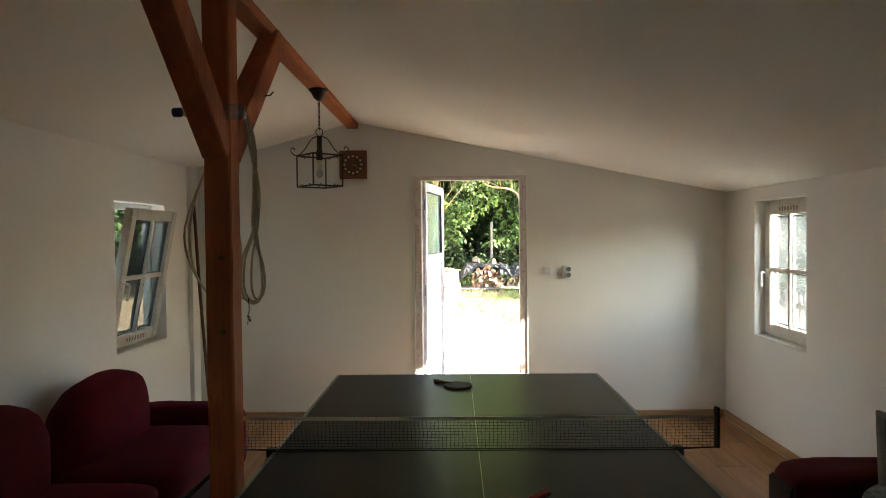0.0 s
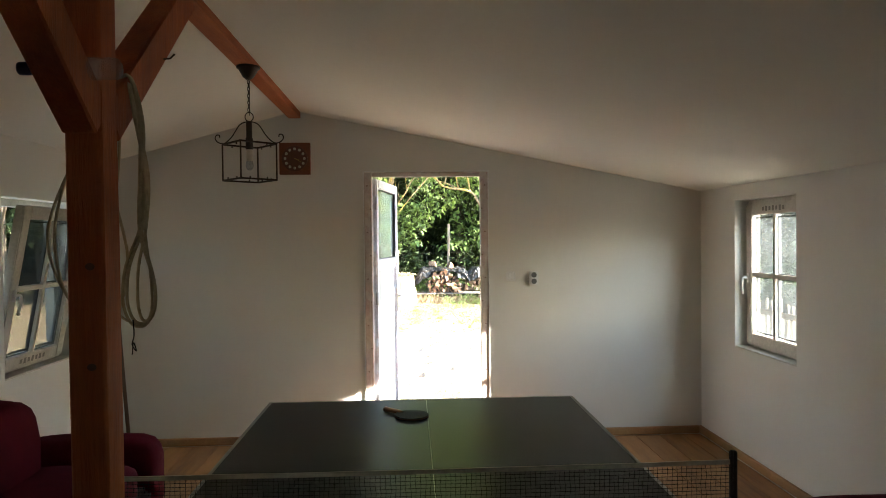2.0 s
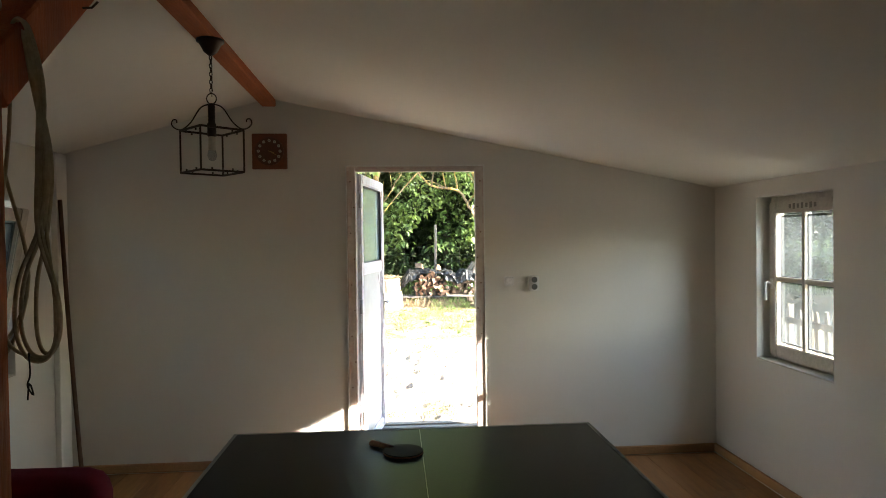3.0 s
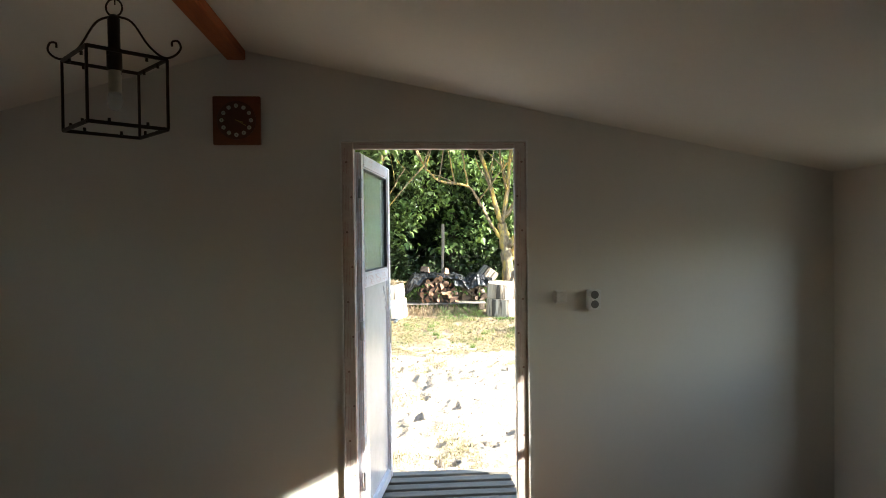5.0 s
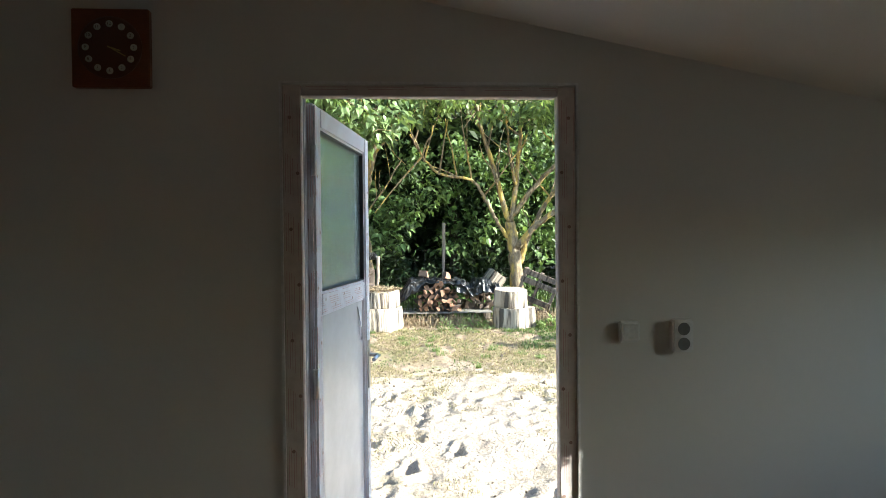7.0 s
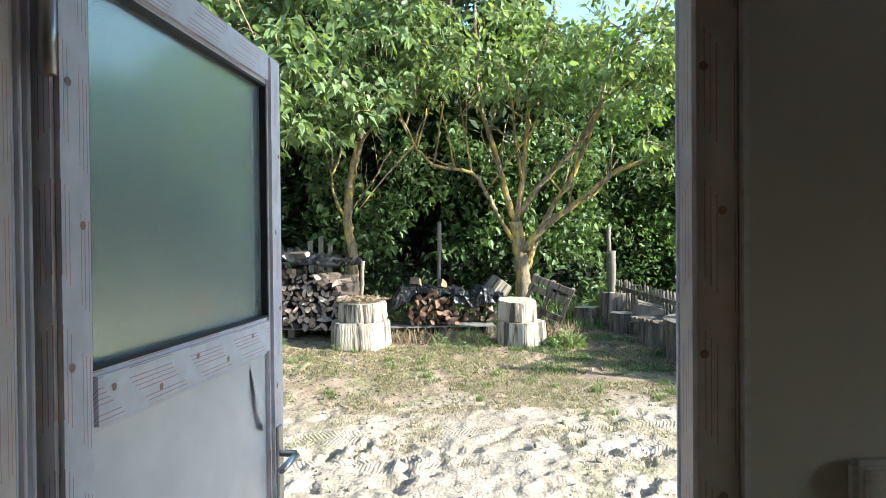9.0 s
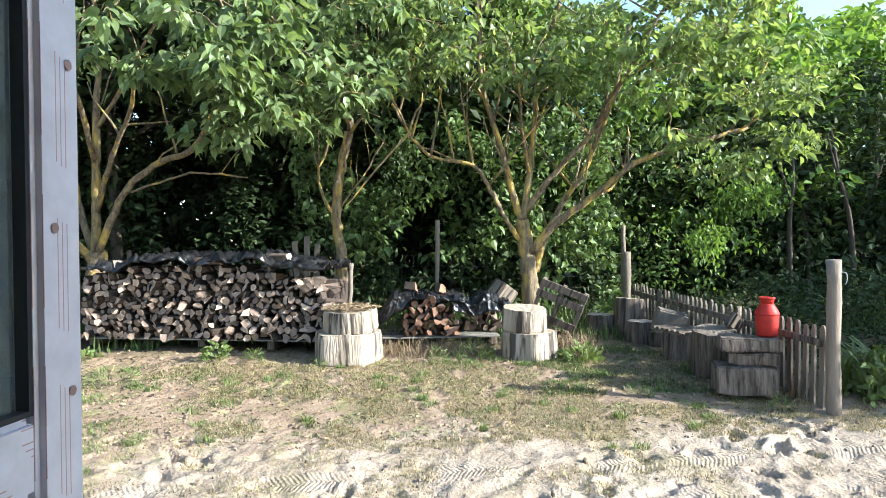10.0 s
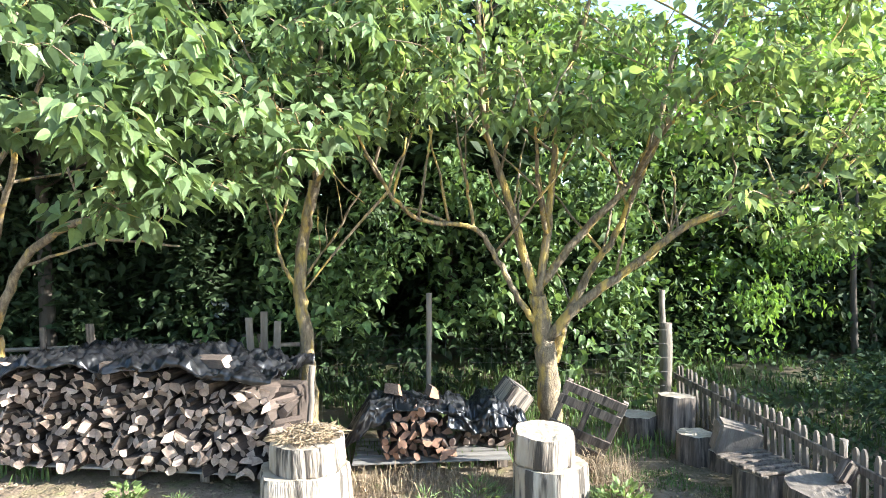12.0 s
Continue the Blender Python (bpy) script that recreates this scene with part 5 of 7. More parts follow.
def trees():
    tree("broadleaf_tree", "multi-stemmed broadleaf tree with yellow lichened bark and large drooping leaves",
         ([gz(1.80, 8.1, -0.05), (1.78, 8.1, 1.0), (1.75, 8.1, 1.45), (1.69, 8.1, 1.85)], 0.125, 0.085),
         [([(1.72, 8.1, 1.50), (1.49, 8.05, 1.83), (1.29, 8.0, 2.19), (1.06, 7.9, 2.49), (0.60, 7.7, 2.56), (0.33, 7.5, 2.75), (0.1, 7.3, 3.1)], 0.040),
          ([(1.06, 7.9, 2.49), (0.98, 7.85, 2.94), (0.90, 7.7, 3.3)], 0.022),
          ([(1.68, 8.1, 1.83), (1.56, 8.1, 2.22), (1.40, 8.0, 2.75), (1.17, 7.9, 3.53), (1.10, 7.7, 4.6)], 0.062),
          ([(1.69, 8.1, 1.85), (1.79, 8.1, 2.42), (1.83, 8.0, 3.08), (1.90, 7.9, 3.73), (2.20, 7.8, 4.7)], 0.055),
          ([(1.72, 8.1, 1.95), (2.13, 8.0, 2.47), (2.54, 7.8, 2.93), (2.94, 7.7, 3.65), (3.42, 7.6, 4.5)], 0.052),
          ([(1.78, 8.05, 1.45), (2.10, 7.9, 1.82), (2.50, 7.8, 2.11), (2.96, 7.6, 2.49), (3.63, 7.5, 2.72), (4.3, 7.6, 2.9)], 0.062),
          ([(1.86, 8.15, 1.20), (1.97, 8.2, 1.55), (2.25, 8.2, 2.10), (2.46, 8.1, 2.43), (2.80, 8.0, 3.3), (3.0, 7.9, 4.2)], 0.058),
          ([(2.50, 7.8, 2.11), (2.75, 7.9, 2.22), (3.1, 8.0, 2.7)], 0.028),
          ([(1.79, 8.1, 2.42), (1.60, 7.6, 2.9), (1.45, 7.0, 3.3)], 0.030),
          ([(2.54, 7.8, 2.93), (2.55, 7.3, 3.2), (2.7, 6.8, 3.5)], 0.028)],
         [((1.0, 7.2, 3.50), (0.95, 0.7, 0.42), 38), ((2.4, 7.1, 3.5), (0.95, 0.7, 0.45), 60), ((3.7, 7.2, 3.15), (1.1, 0.8, 0.68), 42), ((4.30, 7.1, 3.05), (0.60, 0.55, 0.75), 42), ((4.35, 7.4, 2.62), (0.50, 0.45, 0.38), 26), ((4.0, 7.3, 3.9), (0.6, 0.6, 0.5), 22), ((3.5, 7.7, 4.3), (0.8, 0.8, 0.6), 26),
          ((1.0, 8.3, 4.4), (1.3, 0.9, 0.6), 85), ((2.8, 8.2, 4.5), (1.3, 0.9, 0.6), 85), ((0.2, 7.4, 3.8), (0.7, 0.7, 0.5), 45), ((3.3, 6.8, 4.1), (0.8, 0.6, 0.5), 55)], 3, leaf_sunlit, size=(0.068, 0.13))
    tree("broadleaf_tree", "slender broadleaf tree with a leaning trunk beside the wood stack",
         ([gz(-0.53, 8.6, -0.05), (-0.55, 8.6, 0.95), (-0.58, 8.6, 1.50), (-0.64, 8.6, 1.93), (-0.57, 8.6, 2.48), (-0.45, 8.55, 3.0)], 0.075, 0.055),
         [([(-0.45, 8.55, 3.0), (-0.40, 8.4, 3.64), (-0.31, 8.2, 4.6)], 0.050), ([(-0.61, 8.6, 1.86), (-0.78, 8.55, 2.14), (-0.84, 8.5, 2.48), (-0.70, 8.4, 2.9), (-0.9, 8.0, 3.5)], 0.028),
          ([(-0.64, 8.6, 1.95), (-0.30, 8.6, 2.41), (0.0, 8.5, 2.9)], 0.018), ([(-0.5, 8.55, 2.9), (-0.25, 8.3, 3.2), (0.05, 8.0, 3.7)], 0.030),
          ([(-0.45, 8.5, 3.1), (-0.55, 7.9, 3.3), (-0.6, 7.1, 3.5)], 0.030), ([(-0.42, 8.5, 3.3), (-1.0, 7.8, 3.9), (-1.4, 7.0, 4.2)], 0.030)],
         [((-0.55, 6.75, 3.15), (0.60, 0.75, 0.55), 50), ((-0.2, 7.4, 3.9), (0.9, 0.9, 0.7), 60), ((-1.2, 7.2, 4.2), (1.0, 0.9, 0.7), 60), ((-0.5, 7.8, 5.0), (1.5, 1.1, 0.9), 120)], 4, size=(0.09, 0.155))
    tree("broadleaf_tree", "wide multi-stemmed broadleaf tree reaching over the wood stack",
         ([gz(-3.50, 8.45, -0.05), (-3.52, 8.45, 1.05), (-3.56, 8.45, 1.5)], 0.165, 0.12),
         [([(-3.56, 8.45, 1.45), (-3.52, 8.4, 2.27), (-3.51, 8.4, 3.12), (-3.43, 8.3, 3.89), (-3.45, 8.2, 4.8)], 0.072), ([(-3.60, 8.5, 1.45), (-3.87, 8.6, 2.29), (-3.95, 8.6, 3.15), (-4.03, 8.5, 4.2)], 0.065),
          ([(-3.50, 8.4, 1.50), (-3.12, 8.2, 2.19), (-2.62, 8.0, 2.55), (-2.12, 7.6, 2.64), (-1.80, 7.2, 2.95), (-1.4, 6.5, 3.15), (-1.1, 5.9, 3.1)], 0.055),
          ([(-3.60, 8.4, 1.45), (-3.96, 8.3, 1.85), (-4.15, 8.2, 2.3), (-4.6, 7.9, 2.9)], 0.06), ([(-3.52, 8.4, 2.0), (-3.2, 8.0, 2.5), (-2.7, 7.4, 3.1), (-2.4, 6.6, 3.4)], 0.045),
          ([(-3.12, 8.2, 2.19), (-2.3, 8.1, 2.42), (-1.6, 8.0, 2.36)], 0.018), ([(-3.52, 8.4, 2.6), (-3.4, 7.6, 3.3), (-3.3, 6.6, 3.6)], 0.045), ([(-3.51, 8.4, 3.0), (-3.1, 8.3, 3.6), (-2.6, 8.0, 4.3)], 0.04)],
         [((-1.12, 5.95, 3.02), (0.75, 0.62, 0.45), 50), ((-2.1, 6.2, 3.40), (0.7, 0.6, 0.40), 20), ((-3.3, 6.3, 3.85), (0.7, 0.6, 0.3), 6), ((-2.4, 7.2, 4.6), (1.5, 1.2, 0.5), 40), ((-4.5, 7.2, 4.2), (0.8, 0.9, 0.6), 35),
          ((-3.4, 8.0, 5.3), (1.8, 1.3, 0.8), 110), ((-1.6, 5.6, 3.7), (0.8, 0.5, 0.35), 24)], 6, side=1.4, size=(0.095, 0.175))


trees()


def scatter_leaves(name, label, cells, size, shape, material, seed, density, category, droop=0.35, clump=1.1, thresh=-0.05):
    """A mass of single leaves inside boxes (x0, x1, y0, y1, z0, z1), thinned by noise so that it has hollows and an uneven edge."""
    rng = np.random.default_rng(seed)
    ps = []
    for x0, x1, y0, y1, z0, z1 in cells:
        n = int(density * (x1 - x0) * (y1 - y0) * (z1 - z0))
        q = np.column_stack([rng.uniform(x0, x1, n), rng.uniform(y0, y1, n), rng.uniform(z0, z1, n)])
        for p in q:
            h = (p[2] - z0) / (z1 - z0)
            if noise.noise(Vector(p * clump)) > thresh + 0.35 * max(0, h - 0.7) / 0.3 and p[2] > base_z(p[1]) + 0.03:
                ps.append(p)
    ps = np.array(ps)
    n = len(ps)
    az, el = rng.uniform(0, 6.28, n), -droop + rng.normal(0, 0.5, n)
    ax = np.column_stack([np.cos(az) * np.cos(el), np.sin(az) * np.cos(el), np.sin(el)])
    v, f = leaf_cloud(ps, ax, rng.uniform(size * 0.6, size * 1.35, n), shape, 0.6, rng)
    return tagged(raw(name, v, f, material), label, category, kind="stuff")


scatter_leaves("hedge", "dense dark green hedge of climbers behind the wire fence", [(-1.3, 1.6, 8.95, 10.0, 1.35, 3.6), (1.6, 3.4, 9.1, 10.2, 1.2, 3.6), (2.0, 3.2, 8.75, 9.4, 0.5, 2.0)],
               0.115, "heart", leaf_hedge, 21, 680, "hedge", 0.5, 1.3, -0.06)
# same hedge lower down, its shade put into the darker leaf colour
scatter_leaves("hedge", "thin lower growth of the hedge behind the wire, leaves darkened for gloom", [(-1.3, 3.4, 9.3, 10.1, 0.4, 1.4)], 0.11, "heart", leaf_gloom, 37, 420, "hedge", 0.5, 1.3, -0.05)
scatter_leaves("hedge", "thin dark climbers behind the board fence", [(-6.0, -0.4, 9.7, 10.6, 0.4, 3.4)], 0.11, "heart", leaf_gloom, 20, 45, "hedge", 0.5, 1.1, 0.10)
scatter_leaves("hedge", "dark mass of woodland undergrowth", [(-9, 10, 11.0, 12.6, 0.5, 4.5)], 0.17, "oval", leaf_gloom, 22, 520, "hedge", 0.3, 0.8, -0.22)
scatter_leaves("thicket", "deep dark thicket at the edge of the wood", [(-26, 26, 14.5, 16.5, 0.4, 5.0), (-14, 13, 12.7, 13.9, 0.3, 3.2), (-14, 13, 12.7, 13.9, 0.3, 2.4), (-16, 3, 13.0, 14.2, 2.2, 5.5), (-16, 3, 15.5, 16.5, 1.5, 7.5), (-16, 3, 16.8, 17.5, 1.0, 7.5), (-26, -12, 4, 14, 0, 5), (14, 26, 8, 16, 0.4, 4.5)], 0.42, "oval", leaf_gloom, 28, 34, "hedge", 0.3, 0.5, -0.25)
scatter_leaves("thicket", "low dark thicket beneath the wood", [(-15, 2, 14.0, 14.7, 0.2, 3.4)], 0.40, "oval", leaf_gloom, 34, 90, "hedge", 0.3, 0.5, -0.35)
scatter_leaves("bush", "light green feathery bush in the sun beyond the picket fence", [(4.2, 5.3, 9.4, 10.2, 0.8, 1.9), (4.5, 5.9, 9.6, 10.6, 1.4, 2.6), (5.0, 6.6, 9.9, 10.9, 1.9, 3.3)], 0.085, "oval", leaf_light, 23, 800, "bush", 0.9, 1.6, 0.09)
scatter_leaves("bush", "leafy shrub beside the far fence post", [(3.2, 4.4, 9.6, 10.6, 0.5, 2.6)], 0.10, "oval", leaf_hedge, 24, 700, "bush", 0.5, 1.2, -0.05)
scatter_leaves("hedge", "mid-green leafy growth beyond the picket fence", [(3.4, 6.1, 10.4, 11.2, 0.5, 4.0), (2.2, 5.0, 10.2, 10.9, 2.5, 4.6)], 0.12, "heart", leaf_hedge, 33, 230, "hedge", 0.5, 1.0, 0.03)
scatter_leaves("bush", "bushes behind the picket fence, leaves darkened for shade", [(6.3, 9.5, 8.2, 9.4, 0.4, 1.7), (4.3, 6.5, 8.9, 9.4, 0.4, 1.0), (6.5, 10.5, 10.5, 12.5, 0.5, 1.5), (6.5, 10.5, 11.0, 12.5, 2.7, 4.2)], 0.12, "oval", leaf_gloom, 29, 260, "bush", 0.5, 0.9, -0.04)
scatter_leaves("weed", "rank weeds growing behind the picket fence, leaves darkened for shade", [(3.70, 4.4, 5.95, 8.9, 0.25, 0.80), (4.5, 7.0, 6.0, 9.2, 0.3, 1.2)], 0.08, "oval", leaf_gloom, 30, 1500, "weed", 0.2, 2.0, -0.1)
scatter_leaves("bush", "fresh blue-green feathery shoots between the trees", [(-0.35, 0.75, 8.66, 9.05, 2.15, 2.95)], 0.075, "oval", leaf_hedge, 36, 1500, "bush", 0.7, 2.2, -0.02)
scatter_leaves("ivy", "sprigs of ivy on the old board fence", [(-1.9, -0.9, 8.85, 9.1, 0.9, 1.75)], 0.12, "heart", leaf_hedge, 25, 420, "ivy", 0.6, 2.0, 0.05)
scatter_leaves("vine", "bright green vine at the end of the wood stack", [(-3.85, -3.55, 7.55, 7.8, 0.75, 1.15)], 0.09, "heart", grass_green, 26, 2600, "vine", 0.5, 3.0, 0.0)


# ---- woodland ----
def wood_tree(name, at, height, radius, low, seed, material, label, n=5200, leaf_size=0.26):
    rng = np.random.default_rng(seed)
    t = thing(name, label, "tree", at)
    bm = bmesh.new()
    lean = rng.normal(0, 0.25, 2)
    tube(bm, spline([(0, 0, -0.3), (lean[0] * 0.4, lean[1] * 0.4, height * 0.35), (lean[0], lean[1], height * 0.8)], 4), [0.16 * height / 9 * (1 - 0.09 * k) for k in range(9)], 7)
    for k in range(9):
        a, z = k * 2.4 + rng.normal(0, 0.3), low + (height * 0.75 - low) * k / 9
        e = Vector((math.cos(a), math.sin(a), 0.55)) * radius * 0.8
        s = Vector((lean[0] * z / height, lean[1] * z / height, z))
        tube(bm, spline([s, s + e * 0.5 + Vector((0, 0, 0.1)), s + e], 3), [0.05 * (1 - 0.12 * q) for q in range(7)], 5)
    part("trunk", bm, bark_dark, t)
    cs = []
    for _ in range(46):
        a, u = rng.uniform(0, 6.28), rng.uniform(0, 1)
        r = radius * math.sqrt(rng.uniform(0.1, 1)) * (1 - 0.75 * abs(u - 0.35) ** 1.6)
        cs.append((math.cos(a) * r, math.sin(a) * r, low + (height - low) * u, rng.uniform(0.45, 0.95)))
    cs = np.array(cs)
    pick = rng.integers(0, len(cs), n)
    d = rng.normal(0, 1, (n, 3))
    d /= np.linalg.norm(d, axis=1, keepdims=True)
    p = cs[pick, :3] + d * (cs[pick, 3] * rng.uniform(0.3, 1, n) ** 0.5)[:, None] * np.array((1, 1, 0.6))
    az, el = rng.uniform(0, 6.28, n), -0.4 + rng.normal(0, 0.5, n)
    v, f = leaf_cloud(p, np.column_stack([np.cos(az) * np.cos(el), np.sin(az) * np.cos(el), np.sin(el)]), rng.uniform(0.6, 1.3, n) * leaf_size, "oval", 0.7, rng)
    raw("crown", v, f, material, t)
    return t


def woodland():
    kinds = [wood_tree("woodland_tree", (-6.5, 14.5, 0.6), 9.5, 2.6, 1.4, 31, leaf_gloom, "tall dark woodland tree behind the garden"),
             wood_tree("woodland_tree", (-1.5, 13.8, 0.6), 8.6, 2.5, 1.2, 32, leaf_gloom, "tall dark woodland tree behind the garden"),
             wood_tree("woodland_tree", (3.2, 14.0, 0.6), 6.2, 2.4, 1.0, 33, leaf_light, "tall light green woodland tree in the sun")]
    kinds.append(wood_tree("woodland_tree", (-4.4, 11.2, 0.5), 7.0, 2.7, 2.7, 35, leaf_gloom, "broad dark tree roofing over the old board fence", 8000))
    rng = random.Random(8)
    spots = [(-10, 13, 0, 1.0), (-4, 16, 1, 1.1), (1.0, 15.5, 0, 1.05), (4.9, 12.6, 2, 0.86), (8.6, 15.5, 2, 1.05), (11.5, 17.5, 2, 1.15), (14.5, 19, 2, 1.15), (7.5, 20, 1, 0.66), (17, 15, 0, 0.5),
             (12.8, 14.0, 2, 0.95), (10.2, 13.2, 0, 0.48), (7.6, 13.0, 2, 0.82), (-13, 9, 1, 1.0), (-9, 9.5, 0, 0.9), (-7.6, 12, 1, 0.95), (-3, 20, 0, 1.2), (3.5, 19, 1, 0.8), (-9, 18, 1, 1.2), (16.5, 12.0, 0, 0.55), (21.0, 8.0, 1, 0.75), (-7.0, 11.2, 3, 1.0), (-0.9, 11.5, 3, 0.92), (1.2, 12.2, 0, 0.8), (-14, 3, 0, 1.0), (19, 22, 0, 0.8), (0, 24, 1, 1.3), (-15, 16, 0, 1.2), (19.5, 8.7, 0, 0.72), (20.5, 12.0, 1, 0.8), (17.8, 10.6, 0, 0.66), (11.2, 7.4, 1, 0.42), (12.2, 8.8, 0, 0.5), (12.6, 6.2, 1, 0.45)]
    for x, y, k, s in spots:
        c = copy_thing(kinds[k], pose(x, y, base_z(y), 0, 0, rng.uniform(0, 360)) @ Matrix.Scale(s, 4))
        c.scale = (s, s, s)
    # thin bare stems standing in the gloom at the edge of the wood
    for k, (x, y) in enumerate(((6.9, 10.9), (7.5, 11.3), (8.0, 10.8), (8.7, 11.6), (9.1, 11.0), (9.8, 11.8), (10.3, 11.2))):
        stem = thing("sapling", "thin bare stem in the gloom of the wood edge", "tree", (x, y, base_z(y)))
        bm = bmesh.new()
        dx = rng.uniform(-0.35, 0.35)
        tube(bm, spline([(0, 0, -0.1), (dx * 0.2, 0.05, 1.3), (dx * 0.9, 0, 2.0), (dx * 1.2, 0.1, 2.9)], 4), [0.055 - 0.003 * q for q in range(13)], 7)
        part("trunk", bm, bark_dark, stem)
        bm = bmesh.new()
        side = 1 if k % 2 else -1
        tube(bm, spline([(dx * 0.35, 0.04, 1.7), (dx * 0.5 + 0.2 * side, 0, 2.2), (dx * 0.6 + 0.32 * side, 0, 2.8)], 4), [0.03 - 0.002 * q for q in range(9)], 6)
        part("limb", bm, bark_dark, stem)
    # tall shrubs by the track, added off to the side to shade the fence corner
    sh = [wood_tree("shrub", (9.0, 4.2, 0.1), 3.05, 1.3, 0.3, 41, leaf_hedge, "leafy shrub added beside the track to shade the fence corner", 3600, 0.18)]
    for x, y, s in ((8.7, 5.8, 0.92),):
        c = copy_thing(sh[0], pose(x, y, base_z(y), 0, 0, 50 * x))
        c.scale = (s, s, s)


woodland()


# ---- fences and posts ----
def rough_post(bm, x, y, z0, z1, r, seed, lean=(0, 0), n=9):
    rng = random.Random(seed)
    m = 8
    tube(bm, [(x + lean[0] * k / m + rng.uniform(-0.006, 0.006), y + lean[1] * k / m, z0 + (z1 - z0) * k / m) for k in range(m + 1)], [r * rng.uniform(0.9, 1.08) for _ in range(m + 1)], n)


def picket_fence(label, a, b, n, za, zb):
    """Pickets from a to b, with tops from za to zb."""
    f = thing("picket_fence", label, "fence", (0, 0, 0))
    a, b = Vector(a), Vector(b)
    rng = random.Random(12)
    d = (b - a).normalized()
    ang = math.degrees(math.atan2(d.y, d.x))
    bm = bmesh.new()
    h = 0.60
    vs = []
    for zz, xs in ((0.0, 0.026), (h - 0.045, 0.026), (h - 0.018, 0.019)):
        vs.append([bm.verts.new((x, y, zz)) for x, y in ((-xs, -0.010), (xs, -0.010), (xs, 0.010), (-xs, 0.010))])
    tip = [bm.verts.new((-0.009, -0.008, h)), bm.verts.new((0.009, -0.008, h)), bm.verts.new((0.009, 0.008, h)), bm.verts.new((-0.009, 0.008, h))]
    vs.append(tip)
    for lo, hi in zip(vs, vs[1:]):
        for k in range(4):
            bm.faces.new((lo[k], lo[(k + 1) % 4], hi[(k + 1) % 4], hi[k]))
    bm.faces.new(tip)
    bm.faces.new(vs[0][::-1])
    first = part("picket", bm, fence_wood, f)
    for k in range(n):
        p = a + (b - a) * ((k + 0.5) / n)
        ob = first if k == 0 else new("picket", first.data)
        ob.parent = f
        z = base_z(p.y) - 0.03
        top = za + (zb - za) * (k / n)
        ob.matrix_basis = pose(p.x, p.y, z, 0, rng.uniform(-3, 3), ang + rng.uniform(-5, 5)) @ Matrix.Diagonal((rng.uniform(0.85, 1.1), 1, (top - z) / h * rng.uniform(0.97, 1.03), 1))
    for dz in (0.115,):
        bm = bmesh.new()
        p0, p1 = Vector((a.x - 0.03, a.y, za - dz)), Vector((b.x - 0.03, b.y, zb - dz))
        lean = (p1 - p0).to_track_quat("Y", "Z").to_matrix()
        for q0, q1 in ((p0, p0.lerp(p1, 0.47)), (p0.lerp(p1, 0.475), p1)):
            box(bm, (q0 + q1) / 2 - Vector((0, 0, 0.006)), (0.026, (q1 - q0).length, 0.058), lean, 0.004)
        part("rail", bm, shade_log, f, "dark flat rail")
    for u in (0.33, 0.66):
        p = a + (b - a) * u
        bm = bmesh.new()
        rough_post(bm, p.x + 0.03, p.y, base_z(p.y) - 0.1, min(za, zb) + 0.05, 0.03, 5)
        part("fence_post", bm, weathered, f)


picket_fence("low weathered grey picket fence with two rails", (3.40, 8.92), (3.575, 5.12), 38, 0.99, 0.86)
picket_fence("weathered picket fence seen through the side window", (3.60, 2.7), (3.60, -1.2), 34, 0.90, 0.86)

for nm, lab, x, y, z1, r, sd in (("gate_post", "tall weathered round post at the end of the picket fence", 3.575, 5.03, 1.415, 0.055, 1), ("fence_post", "split weathered post at the fence corner", 3.36, 9.12, 1.42, 0.065, 2),
                                 ("fence_post", "thin pale fence post among the leaves", 0.65, 8.45, 1.86, 0.028, 4), ("fence_post", "thin grey post beside the wide tree", -3.80, 8.2, 1.82, 0.032, 6),
                                 ("fence_post", "thin pale stake at the end of the wood stack", -0.42, 7.45, 1.35, 0.028, 8)):
    bm = bmesh.new()
    rough_post(bm, x, y, base_z(y) - 0.15, z1, r, sd, (0.05, 0) if sd == 8 else (0.01, 0))
    p = thing(nm, lab, "post", (0, 0, 0))
    part("shaft", bm, weathered, p)
    if sd == 1:
        part("wire_hook", tubed(spline([(3.60, 5.0, 1.32), (3.66, 4.99, 1.31), (3.665, 4.99, 1.25), (3.65, 4.99, 1.22)], 4), 0.004, 5), steel, p, "bent wire hook")
    if sd == 2:
        bm = bmesh.new()
        rough_post(bm, 3.335, 9.14, base_z(9.12), 1.79, 0.036, 9)
        part("shaft", bm, weathered, p)


def wire_fence():
    w = thing("wire_fence", "sagging wire mesh fence between thin posts", "fence", (0, 0, 0))
    for z in (0.65, 0.8, 0.95, 1.1, 1.25, 1.4):
        part("line_wire", tubed([(x, 8.72 + 0.03 * noise.noise(Vector((x, z, 0))), z + 0.03 * noise.noise(Vector((x * 0.8, z, 4)))) for x in np.arange(-0.6, 3.4, 0.35)], 0.0014, 4), steel_dull, w)
    for x in np.arange(-0.6, 3.35, 0.16):
        part("stay_wire", tubed([(x + 0.01 * noise.noise(Vector((x, z, 1))), 8.72, z) for z in (0.5, 0.8, 1.1, 1.4)], 0.0011, 4), steel_dull, w)


steel_dull = mat("rusty_wire", (0.12, 0.105, 0.09), rough=0.7, metal=0.3, bump=0.0)
wire_fence()


